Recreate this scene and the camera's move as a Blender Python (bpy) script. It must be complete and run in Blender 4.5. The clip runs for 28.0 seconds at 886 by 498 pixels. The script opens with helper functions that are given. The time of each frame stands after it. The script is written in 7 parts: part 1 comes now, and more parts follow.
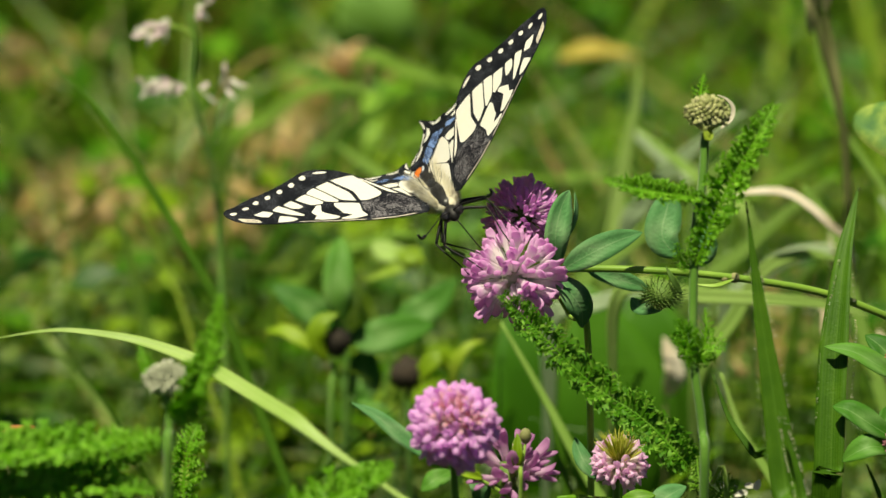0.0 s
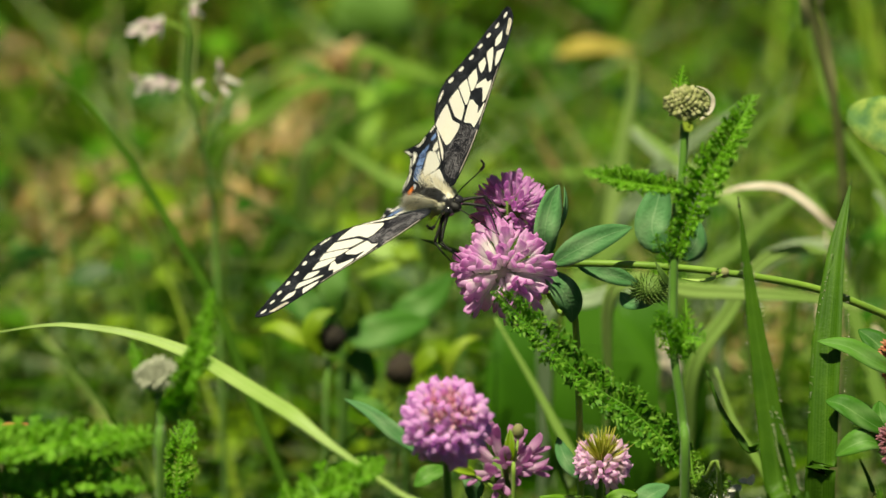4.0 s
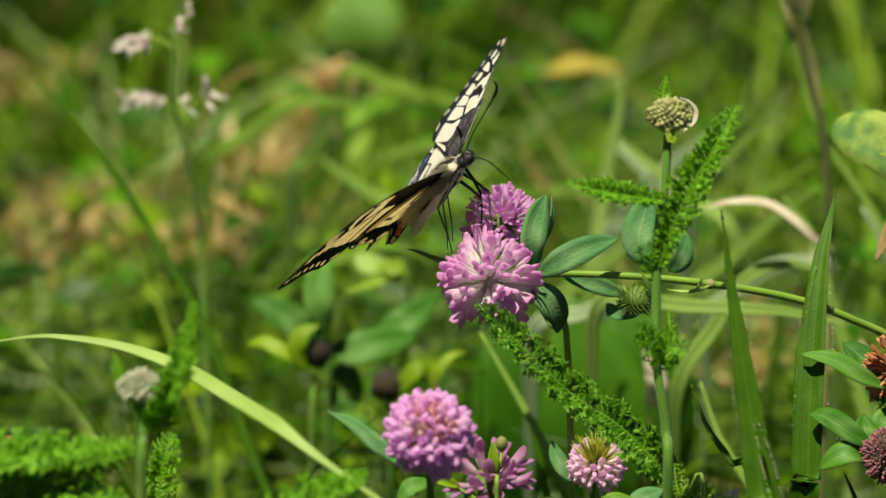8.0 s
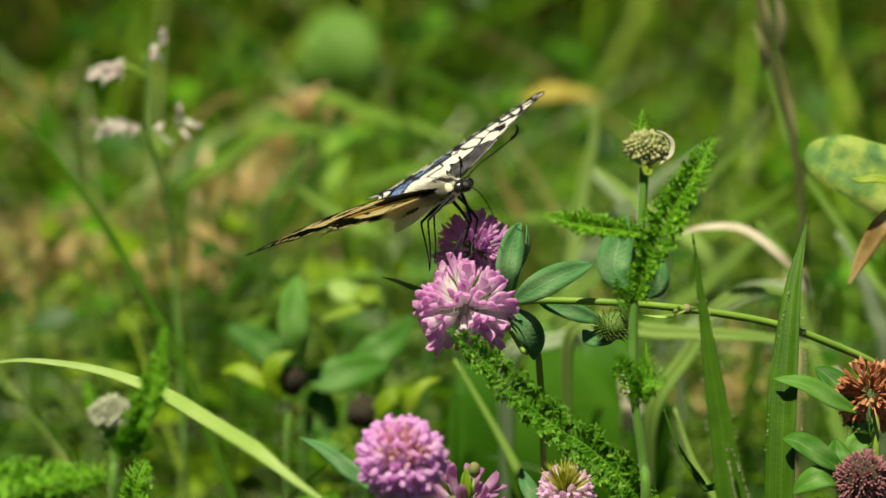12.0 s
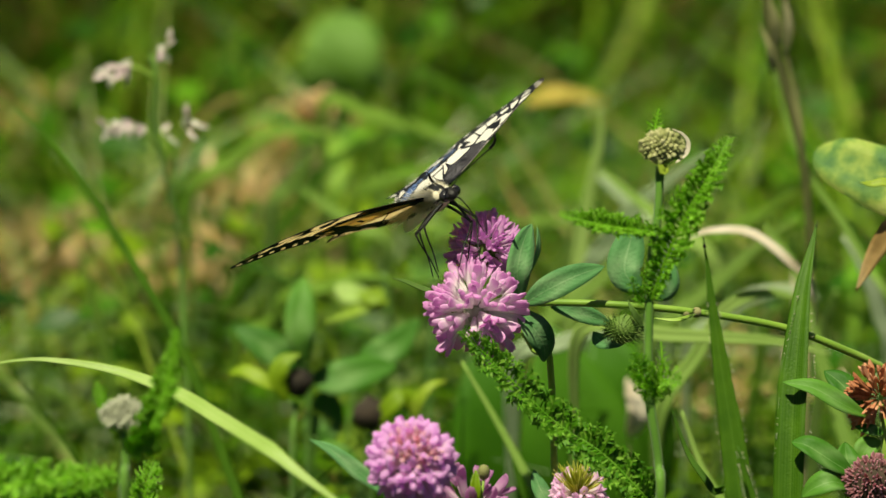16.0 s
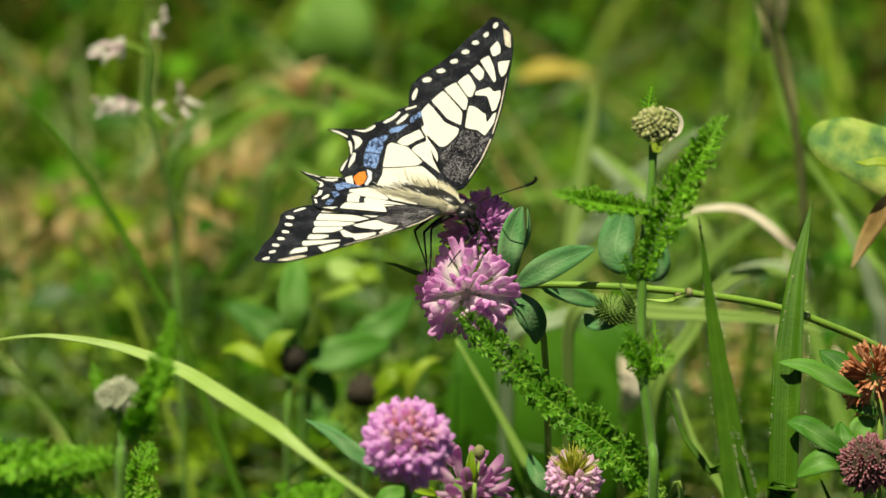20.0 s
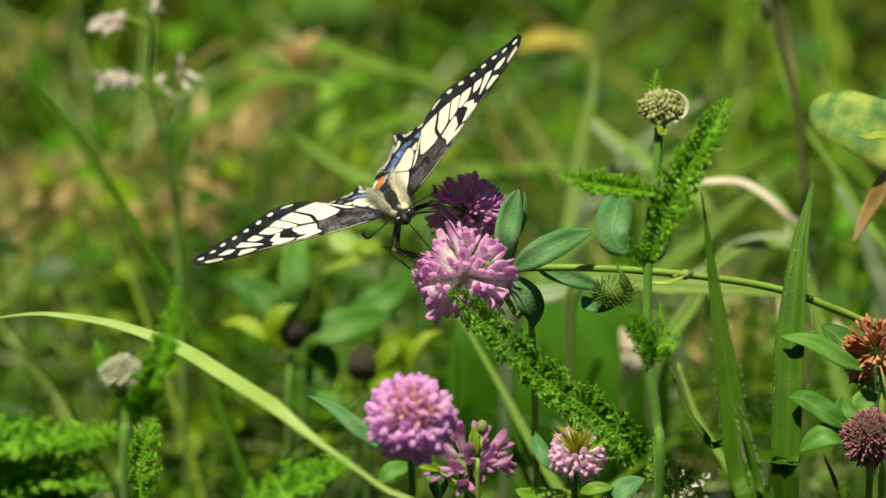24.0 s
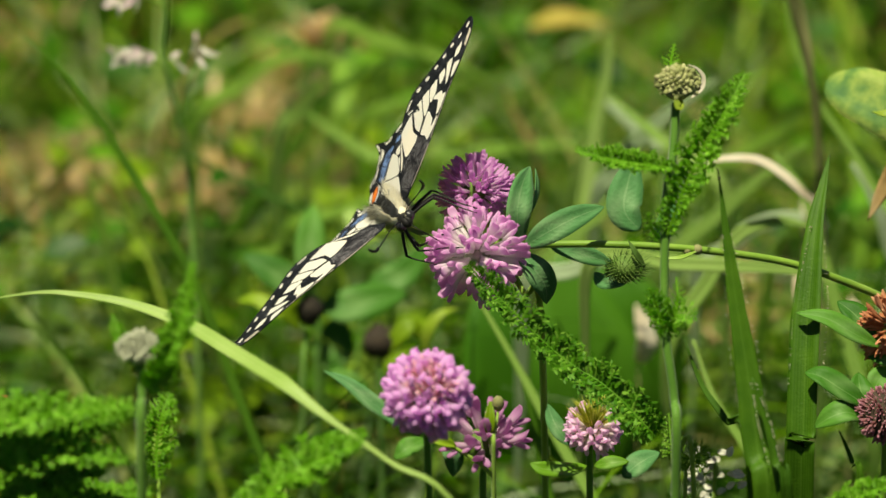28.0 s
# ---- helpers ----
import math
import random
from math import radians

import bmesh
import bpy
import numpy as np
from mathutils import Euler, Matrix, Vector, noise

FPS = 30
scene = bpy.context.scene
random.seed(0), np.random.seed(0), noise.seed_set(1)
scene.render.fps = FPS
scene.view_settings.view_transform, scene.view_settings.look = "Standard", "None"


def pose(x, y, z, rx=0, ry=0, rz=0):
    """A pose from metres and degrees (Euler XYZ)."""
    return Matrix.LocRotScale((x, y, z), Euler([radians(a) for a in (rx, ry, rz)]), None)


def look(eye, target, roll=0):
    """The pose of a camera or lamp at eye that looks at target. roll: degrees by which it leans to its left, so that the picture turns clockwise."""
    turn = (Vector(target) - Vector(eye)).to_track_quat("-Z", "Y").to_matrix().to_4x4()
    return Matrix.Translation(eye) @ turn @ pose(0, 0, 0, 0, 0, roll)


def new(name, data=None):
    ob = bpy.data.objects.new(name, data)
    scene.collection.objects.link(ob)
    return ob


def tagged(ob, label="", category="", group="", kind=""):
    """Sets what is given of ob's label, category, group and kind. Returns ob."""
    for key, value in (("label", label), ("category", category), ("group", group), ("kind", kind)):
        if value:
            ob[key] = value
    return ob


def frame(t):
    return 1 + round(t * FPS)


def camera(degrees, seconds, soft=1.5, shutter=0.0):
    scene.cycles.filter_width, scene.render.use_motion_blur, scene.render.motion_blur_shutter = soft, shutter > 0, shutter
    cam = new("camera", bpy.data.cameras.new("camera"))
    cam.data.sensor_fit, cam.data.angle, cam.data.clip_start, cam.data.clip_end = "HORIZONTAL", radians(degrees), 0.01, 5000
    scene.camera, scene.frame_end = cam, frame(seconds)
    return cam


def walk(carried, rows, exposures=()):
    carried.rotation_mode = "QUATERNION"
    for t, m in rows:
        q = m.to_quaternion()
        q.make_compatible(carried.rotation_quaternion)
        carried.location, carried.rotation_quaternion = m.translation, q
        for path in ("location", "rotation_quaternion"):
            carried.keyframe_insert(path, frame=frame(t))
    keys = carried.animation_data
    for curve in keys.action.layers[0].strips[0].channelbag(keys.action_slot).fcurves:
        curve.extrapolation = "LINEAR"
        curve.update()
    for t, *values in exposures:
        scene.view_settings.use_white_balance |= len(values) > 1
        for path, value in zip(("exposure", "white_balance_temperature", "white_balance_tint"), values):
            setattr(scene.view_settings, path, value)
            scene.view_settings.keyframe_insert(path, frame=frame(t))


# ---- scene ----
cam = camera(11, 28.0, soft=1.5)
cam.data.dof.use_dof = True
cam.data.dof.focus_distance = 1.1
cam.data.dof.aperture_fstop = 10.5
walk(cam, [
    (0, pose(0.0000, -1.0199, 0.7120, 68.003, -0.000, 0.000)),
    (0.5, pose(0.0005, -1.0202, 0.7113, 68.048, 0.001, 0.033)),
    (1, pose(0.0003, -1.0202, 0.7112, 68.054, -0.001, 0.033)),
    (1.5, pose(0.0001, -1.0205, 0.7105, 68.069, -0.011, 0.036)),
    (2, pose(0.0005, -1.0208, 0.7097, 68.082, -0.008, 0.064)),
    (2.5, pose(0.0014, -1.0207, 0.7101, 68.040, 0.079, 0.067)),
    (3, pose(0.0028, -1.0203, 0.7111, 67.995, 0.197, 0.064)),
    (3.5, pose(0.0040, -1.0201, 0.7115, 67.988, 0.238, 0.076)),
    (5.5, pose(0.0067, -1.0215, 0.7080, 68.132, 0.188, 0.148)),
    (6, pose(0.0072, -1.0217, 0.7076, 68.172, 0.178, 0.175)),
    (6.5, pose(0.0080, -1.0218, 0.7073, 68.226, 0.159, 0.210)),
    (7, pose(0.0085, -1.0219, 0.7070, 68.293, 0.180, 0.190)),
    (7.5, pose(0.0089, -1.0221, 0.7066, 68.365, 0.225, 0.144)),
    (8, pose(0.0092, -1.0221, 0.7065, 68.421, 0.252, 0.099)),
    (8.5, pose(0.0093, -1.0221, 0.7065, 68.471, 0.274, 0.060)),
    (9, pose(0.0097, -1.0221, 0.7064, 68.515, 0.295, 0.045)),
    (9.5, pose(0.0101, -1.0221, 0.7065, 68.551, 0.306, 0.038)),
    (10, pose(0.0105, -1.0223, 0.7062, 68.614, 0.315, 0.023)),
    (10.5, pose(0.0111, -1.0225, 0.7055, 68.692, 0.326, 0.004)),
    (11, pose(0.0121, -1.0226, 0.7053, 68.743, 0.337, -0.011)),
    (11.5, pose(0.0132, -1.0227, 0.7052, 68.786, 0.369, -0.034)),
    (12, pose(0.0137, -1.0228, 0.7048, 68.837, 0.386, -0.071)),
    (12.5, pose(0.0136, -1.0229, 0.7045, 68.872, 0.359, -0.088)),
    (14.5, pose(0.0098, -1.0230, 0.7044, 68.885, 0.244, -0.188)),
    (15, pose(0.0097, -1.0229, 0.7046, 68.889, 0.261, -0.194)),
    (15.5, pose(0.0088, -1.0228, 0.7049, 68.879, 0.201, -0.190)),
    (16, pose(0.0071, -1.0227, 0.7051, 68.850, 0.113, -0.204)),
    (16.5, pose(0.0059, -1.0225, 0.7055, 68.812, 0.077, -0.210)),
    (17, pose(0.0055, -1.0222, 0.7062, 68.761, 0.073, -0.200)),
    (17.5, pose(0.0053, -1.0220, 0.7068, 68.720, 0.064, -0.204)),
    (18, pose(0.0054, -1.0219, 0.7071, 68.668, 0.033, -0.211)),
    (18.5, pose(0.0054, -1.0218, 0.7074, 68.584, 0.026, -0.241)),
    (19, pose(0.0050, -1.0216, 0.7077, 68.513, 0.040, -0.308)),
    (19.5, pose(0.0046, -1.0213, 0.7085, 68.437, 0.036, -0.361)),
    (20, pose(0.0045, -1.0208, 0.7097, 68.341, 0.038, -0.384)),
    (20.5, pose(0.0041, -1.0204, 0.7108, 68.269, 0.059, -0.420)),
    (21, pose(0.0035, -1.0199, 0.7120, 68.219, 0.081, -0.466)),
    (21.5, pose(0.0031, -1.0196, 0.7127, 68.187, 0.085, -0.489)),
    (23.5, pose(0.0009, -1.0193, 0.7134, 67.830, -0.010, -0.541)),
    (24, pose(0.0014, -1.0193, 0.7136, 67.812, 0.072, -0.541)),
    (24.5, pose(0.0018, -1.0190, 0.7143, 67.762, 0.125, -0.532)),
    (25, pose(0.0016, -1.0188, 0.7148, 67.715, 0.078, -0.507)),
    (25.5, pose(0.0012, -1.0191, 0.7139, 67.711, -0.003, -0.471)),
    (26, pose(0.0006, -1.0196, 0.7128, 67.712, -0.031, -0.463)),
    (26.5, pose(0.0001, -1.0198, 0.7123, 67.676, -0.012, -0.464)),
    (27, pose(-0.0000, -1.0199, 0.7119, 67.652, 0.014, -0.441)),
    (27.5, pose(-0.0001, -1.0202, 0.7113, 67.657, 0.052, -0.424)),
    (28, pose(-0.0003, -1.0203, 0.7111, 67.654, 0.076, -0.424)),
], [(0, 0.1, 7300, 2), (28, 0.1, 7300, 2)])

# ---- light ----
world = bpy.data.worlds.new("meadow_sky")
scene.world = world
world.use_nodes = True
wn = world.node_tree
sky = wn.nodes.new("ShaderNodeTexSky")
sky.sky_type = 'NISHITA'
sky.sun_disc = False
SUN_FROM = Vector((-0.17, -0.17, 0.95)).normalized()
sky.sun_elevation = math.asin(SUN_FROM.z)
sky.sun_rotation = math.atan2(SUN_FROM.x, SUN_FROM.y)
wn.nodes["Background"].inputs["Strength"].default_value = 0.036
wn.links.new(sky.outputs[0], wn.nodes["Background"].inputs["Color"])
sun = new("sun", bpy.data.lights.new("sun", 'SUN'))
sun.data.energy = 6.3
sun.data.angle = radians(0.53)
sun.data.color = (0.985, 0.935, 0.77)
sun.matrix_world = look(SUN_FROM * 20, (0, 0, 0))


# ---- materials ----
def node_mat(name):
    m = bpy.data.materials.new(name)
    m.use_nodes = True
    return m, m.node_tree, m.node_tree.nodes["Principled BSDF"]


def ramp_node(nt, stops):
    r = nt.nodes.new("ShaderNodeValToRGB")
    while len(r.color_ramp.elements) < len(stops):
        r.color_ramp.elements.new(0.5)
    for e, (p, c) in zip(r.color_ramp.elements, stops):
        e.position, e.color = p, (*c, 1)
    return r


def calc(nt, op, x, y=None):
    """A math node; x and y are sockets or numbers."""
    n = nt.nodes.new("ShaderNodeMath")
    n.operation = op
    for k, v in enumerate((x, y)):
        if isinstance(v, (int, float)):
            n.inputs[k].default_value = v
        elif v is not None:
            nt.links.new(v, n.inputs[k])
    return n.outputs[0]


def rib_pattern(nt, colour, ribs, pale):
    """Leaf veins: fine lines along a blade, or a midrib, side veins and a pale chevron on a clover leaf."""
    side = nt.nodes.new("ShaderNodeAttribute")
    side.attribute_name = "across"
    way = nt.nodes.new("ShaderNodeAttribute")
    way.attribute_name = "along"
    off = calc(nt, 'ABSOLUTE', side.outputs["Fac"])
    if ribs == "blade":
        line = calc(nt, 'SINE', calc(nt, 'MULTIPLY', side.outputs["Fac"], 34.0))
        amount = calc(nt, 'MULTIPLY', calc(nt, 'MULTIPLY_ADD', line, 0.5), 0.10)
        mid = calc(nt, 'MULTIPLY', calc(nt, 'LESS_THAN', off, 0.07), 0.16)
        amount = calc(nt, 'ADD', amount, mid)
    else:
        line = calc(nt, 'SINE', calc(nt, 'SUBTRACT', calc(nt, 'MULTIPLY', way.outputs["Fac"], 80.0), calc(nt, 'MULTIPLY', off, 16.0)))
        amount = calc(nt, 'MULTIPLY', calc(nt, 'GREATER_THAN', line, 0.86), 0.03)
        mid = calc(nt, 'MULTIPLY', calc(nt, 'LESS_THAN', off, 0.05), 0.3)
        bend = calc(nt, 'ADD', way.outputs["Fac"], calc(nt, 'MULTIPLY', off, 0.22))
        band = calc(nt, 'SUBTRACT', 1.0, calc(nt, 'MULTIPLY', calc(nt, 'ABSOLUTE', calc(nt, 'SUBTRACT', bend, 0.5)), 5.0))
        mark = calc(nt, 'MULTIPLY', calc(nt, 'MAXIMUM', band, 0.0), 0.45)
        amount = calc(nt, 'ADD', calc(nt, 'MAXIMUM', amount, mid), mark)
    mix = nt.nodes.new("ShaderNodeMix")
    mix.data_type = 'RGBA'
    nt.links.new(calc(nt, 'MINIMUM', amount, 1.0), mix.inputs["Factor"])
    nt.links.new(colour, mix.inputs[6])
    mix.inputs[7].default_value = (*pale, 1)
    return mix.outputs[2], line


def surface(name, stops, scale=200.0, rough=0.6, bump=0.3, fine=1500.0, vary="object", spread=0.5, translucent=0.0, sheen=0.0, spec=0.4, ribs="", pale=(0.3, 0.45, 0.25)):
    """A grained surface: broad noise and per-piece chance pick the colour, fine noise the relief; thin ones let light through."""
    m, nt, b = node_mat(name)
    co = nt.nodes.new("ShaderNodeTexCoord")
    n1 = nt.nodes.new("ShaderNodeTexNoise")
    n1.inputs["Scale"].default_value, n1.inputs["Detail"].default_value = scale, 4
    nt.links.new(co.outputs["Object"], n1.inputs["Vector"])
    if vary == "island":
        rnd = nt.nodes.new("ShaderNodeNewGeometry").outputs["Random Per Island"]
    else:
        rnd = nt.nodes.new("ShaderNodeObjectInfo").outputs["Random"]
    mix = nt.nodes.new("ShaderNodeMix")
    mix.inputs["Factor"].default_value = spread
    nt.links.new(n1.outputs["Fac"], mix.inputs[2])
    nt.links.new(rnd, mix.inputs[3])
    r = ramp_node(nt, stops)
    nt.links.new(mix.outputs[0], r.inputs[0])
    colour, rib = r.outputs[0], None
    if ribs:
        colour, rib = rib_pattern(nt, colour, ribs, pale)
    nt.links.new(colour, b.inputs["Base Color"])
    b.inputs["Roughness"].default_value = rough
    b.inputs["Specular IOR Level"].default_value = spec
    if sheen:
        b.inputs["Sheen Weight"].default_value = sheen
    if bump:
        n2 = nt.nodes.new("ShaderNodeTexNoise")
        n2.inputs["Scale"].default_value, n2.inputs["Detail"].default_value = fine, 3
        nt.links.new(co.outputs["Object"], n2.inputs["Vector"])
        bp = nt.nodes.new("ShaderNodeBump")
        bp.inputs["Strength"].default_value, bp.inputs["Distance"].default_value = bump, 0.0004
        nt.links.new(calc(nt, 'ADD', n2.outputs["Fac"], calc(nt, 'MULTIPLY', rib, 0.05)) if rib else n2.outputs["Fac"], bp.inputs["Height"])
        nt.links.new(bp.outputs[0], b.inputs["Normal"])
    if translucent:
        tr = nt.nodes.new("ShaderNodeBsdfTranslucent")
        nt.links.new(colour, tr.inputs["Color"])
        ms = nt.nodes.new("ShaderNodeMixShader")
        ms.inputs[0].default_value = translucent
        nt.links.new(b.outputs[0], ms.inputs[1])
        nt.links.new(tr.outputs[0], ms.inputs[2])
        nt.links.new(ms.outputs[0], nt.nodes["Material Output"].inputs["Surface"])
    return m


G = {}
G["soil"] = surface("soil_and_litter", [(0.3, (0.009, 0.0162, 0.00216)), (0.55, (0.018, 0.0324, 0.00432)), (0.75, (0.0468, 0.0504, 0.0144))], 25, 0.9, 0.6, 300, spec=0.1)
# Near-black stops put the shade between tussocks into the blade colour.
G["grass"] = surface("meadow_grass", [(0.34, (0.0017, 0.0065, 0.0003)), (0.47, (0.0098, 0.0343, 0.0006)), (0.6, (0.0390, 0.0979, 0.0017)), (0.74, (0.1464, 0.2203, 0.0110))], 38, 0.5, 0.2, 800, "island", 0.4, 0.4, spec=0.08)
G["dead"] = surface("dry_grass", [(0.2, (0.224, 0.102, 0.024)), (0.5, (0.4, 0.2176, 0.06)), (0.8, (0.496, 0.3128, 0.132))], 9, 0.8, 0.3, 800, "island", 0.6, 0.3, spec=0.2)
# Brighter copy of the meadow grass; sunlight is part of its colour.
G["bright_grass"] = surface("sun_toned_meadow_grass", [(0.28, (0.0094, 0.0451, 0.0008)), (0.42, (0.0449, 0.1579, 0.0024)), (0.58, (0.1498, 0.3083, 0.0096)), (0.75, (0.3120, 0.4362, 0.0560))], 40, 0.45, 0.2, 800, "island", 0.5, 0.4, spec=0.08)
G["mixed_grass"] = surface("mixed_grass", [(0.2, (0.0116, 0.0485, 0.0018)), (0.4, (0.0542, 0.1499, 0.0054)), (0.6, (0.1858, 0.3175, 0.0270)), (0.78, (0.3870, 0.4939, 0.1440)), (0.9, (0.4334, 0.3704, 0.1440))], 12, 0.42, 0.2, 800, "island", 0.85, 0.4, spec=0.3)
# Very pale blades: sun highlights painted as grass colour.
G["glint_grass"] = surface("silvery_grass", [(0.2, (0.2652, 0.4199, 0.1436)), (0.5, (0.4199, 0.5746, 0.2652)), (0.8, (0.6078, 0.7293, 0.4641))], 8, 0.5, 0.2, 800, "island", 0.8, 0.35, spec=0.3)
# The darkest stop again carries shade among the blades.
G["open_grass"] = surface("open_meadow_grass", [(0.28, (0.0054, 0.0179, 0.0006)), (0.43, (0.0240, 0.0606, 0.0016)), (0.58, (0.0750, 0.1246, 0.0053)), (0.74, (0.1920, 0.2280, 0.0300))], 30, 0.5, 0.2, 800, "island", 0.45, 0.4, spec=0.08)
G["litter"] = surface("pinkish_dry_tufts", [(0.2, (0.45, 0.3, 0.1)), (0.5, (0.62, 0.44, 0.2)), (0.8, (0.74, 0.56, 0.34))], 9, 0.8, 0.3, 800, "island", 0.6, 0.3, spec=0.2)
G["herb"] = surface("herb_leaf", [(0.28, (0.0076, 0.0408, 0.0008)), (0.5, (0.0306, 0.1275, 0.0026)), (0.72, (0.1275, 0.3315, 0.0119))], 35, 0.45, 0.3, 900, "island", 0.5, 0.35, spec=0.25)
G["blade"] = surface("fresh_grass_blade", [(0.25, (0.0320, 0.1050, 0.0036)), (0.5, (0.0576, 0.1638, 0.0072)), (0.75, (0.1000, 0.2394, 0.0126))], 130, 0.5, 0.35, 1800, "object", 0.25, 0.4, spec=0.25, ribs="blade", pale=(0.20, 0.38, 0.05))
G["pale_blade"] = surface("pale_grass_blade", [(0.2, (0.17, 0.3492, 0.028)), (0.5, (0.2295, 0.4365, 0.048)), (0.8, (0.323, 0.5335, 0.096))], 60, 0.5, 0.3, 1500, "object", 0.3, 0.35, spec=0.25, ribs="blade", pale=(0.55, 0.68, 0.22))
G["grey_blade"] = surface("grey_green_blade", [(0.2, (0.17, 0.3201, 0.048)), (0.5, (0.255, 0.4365, 0.08)), (0.8, (0.391, 0.5529, 0.16))], 40, 0.55, 0.3, 1500, "object", 0.4, 0.35, spec=0.2, ribs="blade", pale=(0.5, 0.62, 0.26))
G["arch_blade"] = surface("pale_arching_blade", [(0.2, (0.24, 0.40, 0.07)), (0.5, (0.33, 0.50, 0.11)), (0.8, (0.46, 0.61, 0.20))], 45, 0.45, 0.3, 1500, "object", 0.2, 0.35, spec=0.4, ribs="blade", pale=(0.6, 0.7, 0.32))
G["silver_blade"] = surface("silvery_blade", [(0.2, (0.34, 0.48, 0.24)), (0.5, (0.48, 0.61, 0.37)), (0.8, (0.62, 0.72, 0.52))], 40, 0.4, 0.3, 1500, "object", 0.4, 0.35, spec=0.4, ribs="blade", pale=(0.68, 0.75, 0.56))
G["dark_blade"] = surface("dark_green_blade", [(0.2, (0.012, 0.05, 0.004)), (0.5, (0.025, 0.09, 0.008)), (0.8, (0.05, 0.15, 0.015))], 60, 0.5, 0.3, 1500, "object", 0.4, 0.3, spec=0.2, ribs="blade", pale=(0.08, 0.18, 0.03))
G["straw_blade"] = surface("straw_blade", [(0.2, (0.42, 0.28, 0.10)), (0.5, (0.58, 0.42, 0.18)), (0.8, (0.70, 0.56, 0.30))], 40, 0.6, 0.3, 1500, "object", 0.4, 0.3, spec=0.2)
G["yellowed"] = surface("yellowed_blade", [(0.2, (0.44, 0.34, 0.05)), (0.5, (0.60, 0.46, 0.08)), (0.8, (0.68, 0.56, 0.18))], 40, 0.6, 0.3, 1500, "object", 0.4, 0.3, spec=0.2)
G["broad_leaf"] = surface("broad_green_leaf", [(0.2, (0.035, 0.13, 0.006)), (0.5, (0.06, 0.20, 0.010)), (0.8, (0.10, 0.27, 0.02))], 40, 0.45, 0.3, 900, "object", 0.3, 0.4, spec=0.25)
G["clover_leaf"] = surface("clover_leaf", [(0.25, (0.048, 0.165, 0.046)), (0.5, (0.085, 0.255, 0.080)), (0.75, (0.14, 0.34, 0.125))], 160, 0.65, 0.45, 1400, "object", 0.25, 0.25, 0.1, 0.25, ribs="clover", pale=(0.28, 0.45, 0.22))
# Darker copy of the clover leaf, with shade held in its colour.
G["mid_leaf"] = surface("shade_toned_clover_leaf", [(0.25, (0.03613, 0.1445, 0.01224)), (0.5, (0.06502, 0.2125, 0.0204)), (0.75, (0.1228, 0.306, 0.0408))], 60, 0.55, 0.3, 900, "object", 0.5, 0.3, spec=0.2, ribs="clover", pale=(0.24, 0.42, 0.14))
# Brighter leaf copy whose colour already includes the sunlight.
G["sunny_leaf"] = surface("sun_toned_leaf", [(0.25, (0.10, 0.26, 0.012)), (0.5, (0.15, 0.34, 0.02)), (0.75, (0.22, 0.42, 0.04))], 80, 0.5, 0.3, 900, "object", 0.3, 0.35, spec=0.25, ribs="clover", pale=(0.30, 0.50, 0.14))
G["crown"] = surface("unopened_crown", [(0.2, (0.40, 0.46, 0.05)), (0.5, (0.58, 0.60, 0.10)), (0.8, (0.74, 0.72, 0.22))], 300, 0.6, 0.2, 2500, "island", 0.6, 0.5, spec=0.2)
G["lime_leaf"] = surface("young_yellow_leaf", [(0.25, (0.1658, 0.285, 0.009)), (0.5, (0.2295, 0.375, 0.015)), (0.75, (0.3187, 0.435, 0.045))], 70, 0.5, 0.3, 900, "object", 0.4, 0.35, spec=0.25)
G["yarrow"] = surface("yarrow_leaf", [(0.2, (0.068, 0.204, 0.0068)), (0.5, (0.136, 0.323, 0.0153)), (0.8, (0.306, 0.51, 0.0765))], 400, 0.5, 0.3, 2500, "island", 0.55, 0.42, spec=0.3)
# Lighter copy of the yarrow green; backlight is put into its colour.
G["lit_yarrow"] = surface("lit_yarrow_leaf", [(0.2, (0.1103, 0.3379, 0.00828)), (0.5, (0.2037, 0.5067, 0.0207)), (0.8, (0.3734, 0.6968, 0.0828))], 400, 0.5, 0.3, 2500, "island", 0.55, 0.6, spec=0.3)
G["fresh_yarrow"] = surface("fresh_yarrow_leaf", [(0.2, (0.05, 0.20, 0.006)), (0.5, (0.11, 0.33, 0.014)), (0.8, (0.30, 0.56, 0.07))], 400, 0.5, 0.3, 2500, "island", 0.55, 0.5, spec=0.3)
G["stem"] = surface("green_stem", [(0.2, (0.12, 0.24, 0.02)), (0.5, (0.19, 0.33, 0.035)), (0.8, (0.28, 0.42, 0.07))], 120, 0.5, 0.3, 2000, "object", 0.2, 0.0, 0.2, 0.3)
G["dark_stem"] = surface("dark_green_stem", [(0.2, (0.05, 0.14, 0.012)), (0.5, (0.085, 0.21, 0.02)), (0.8, (0.15, 0.29, 0.045))], 120, 0.55, 0.3, 2000, "object", 0.2, 0.0, 0.2, 0.25)
G["pale_leaf"] = surface("pale_dock_leaf", [(0.2, (0.12, 0.26, 0.04)), (0.5, (0.17, 0.33, 0.06)), (0.8, (0.24, 0.4, 0.1))], 60, 0.6, 0.3, 900, "object", 0.3, 0.35, spec=0.2)
G["brown_stem"] = surface("brown_stem", [(0.2, (0.10, 0.12, 0.035)), (0.5, (0.19, 0.20, 0.07)), (0.8, (0.33, 0.30, 0.14))], 80, 0.7, 0.3, 1500)
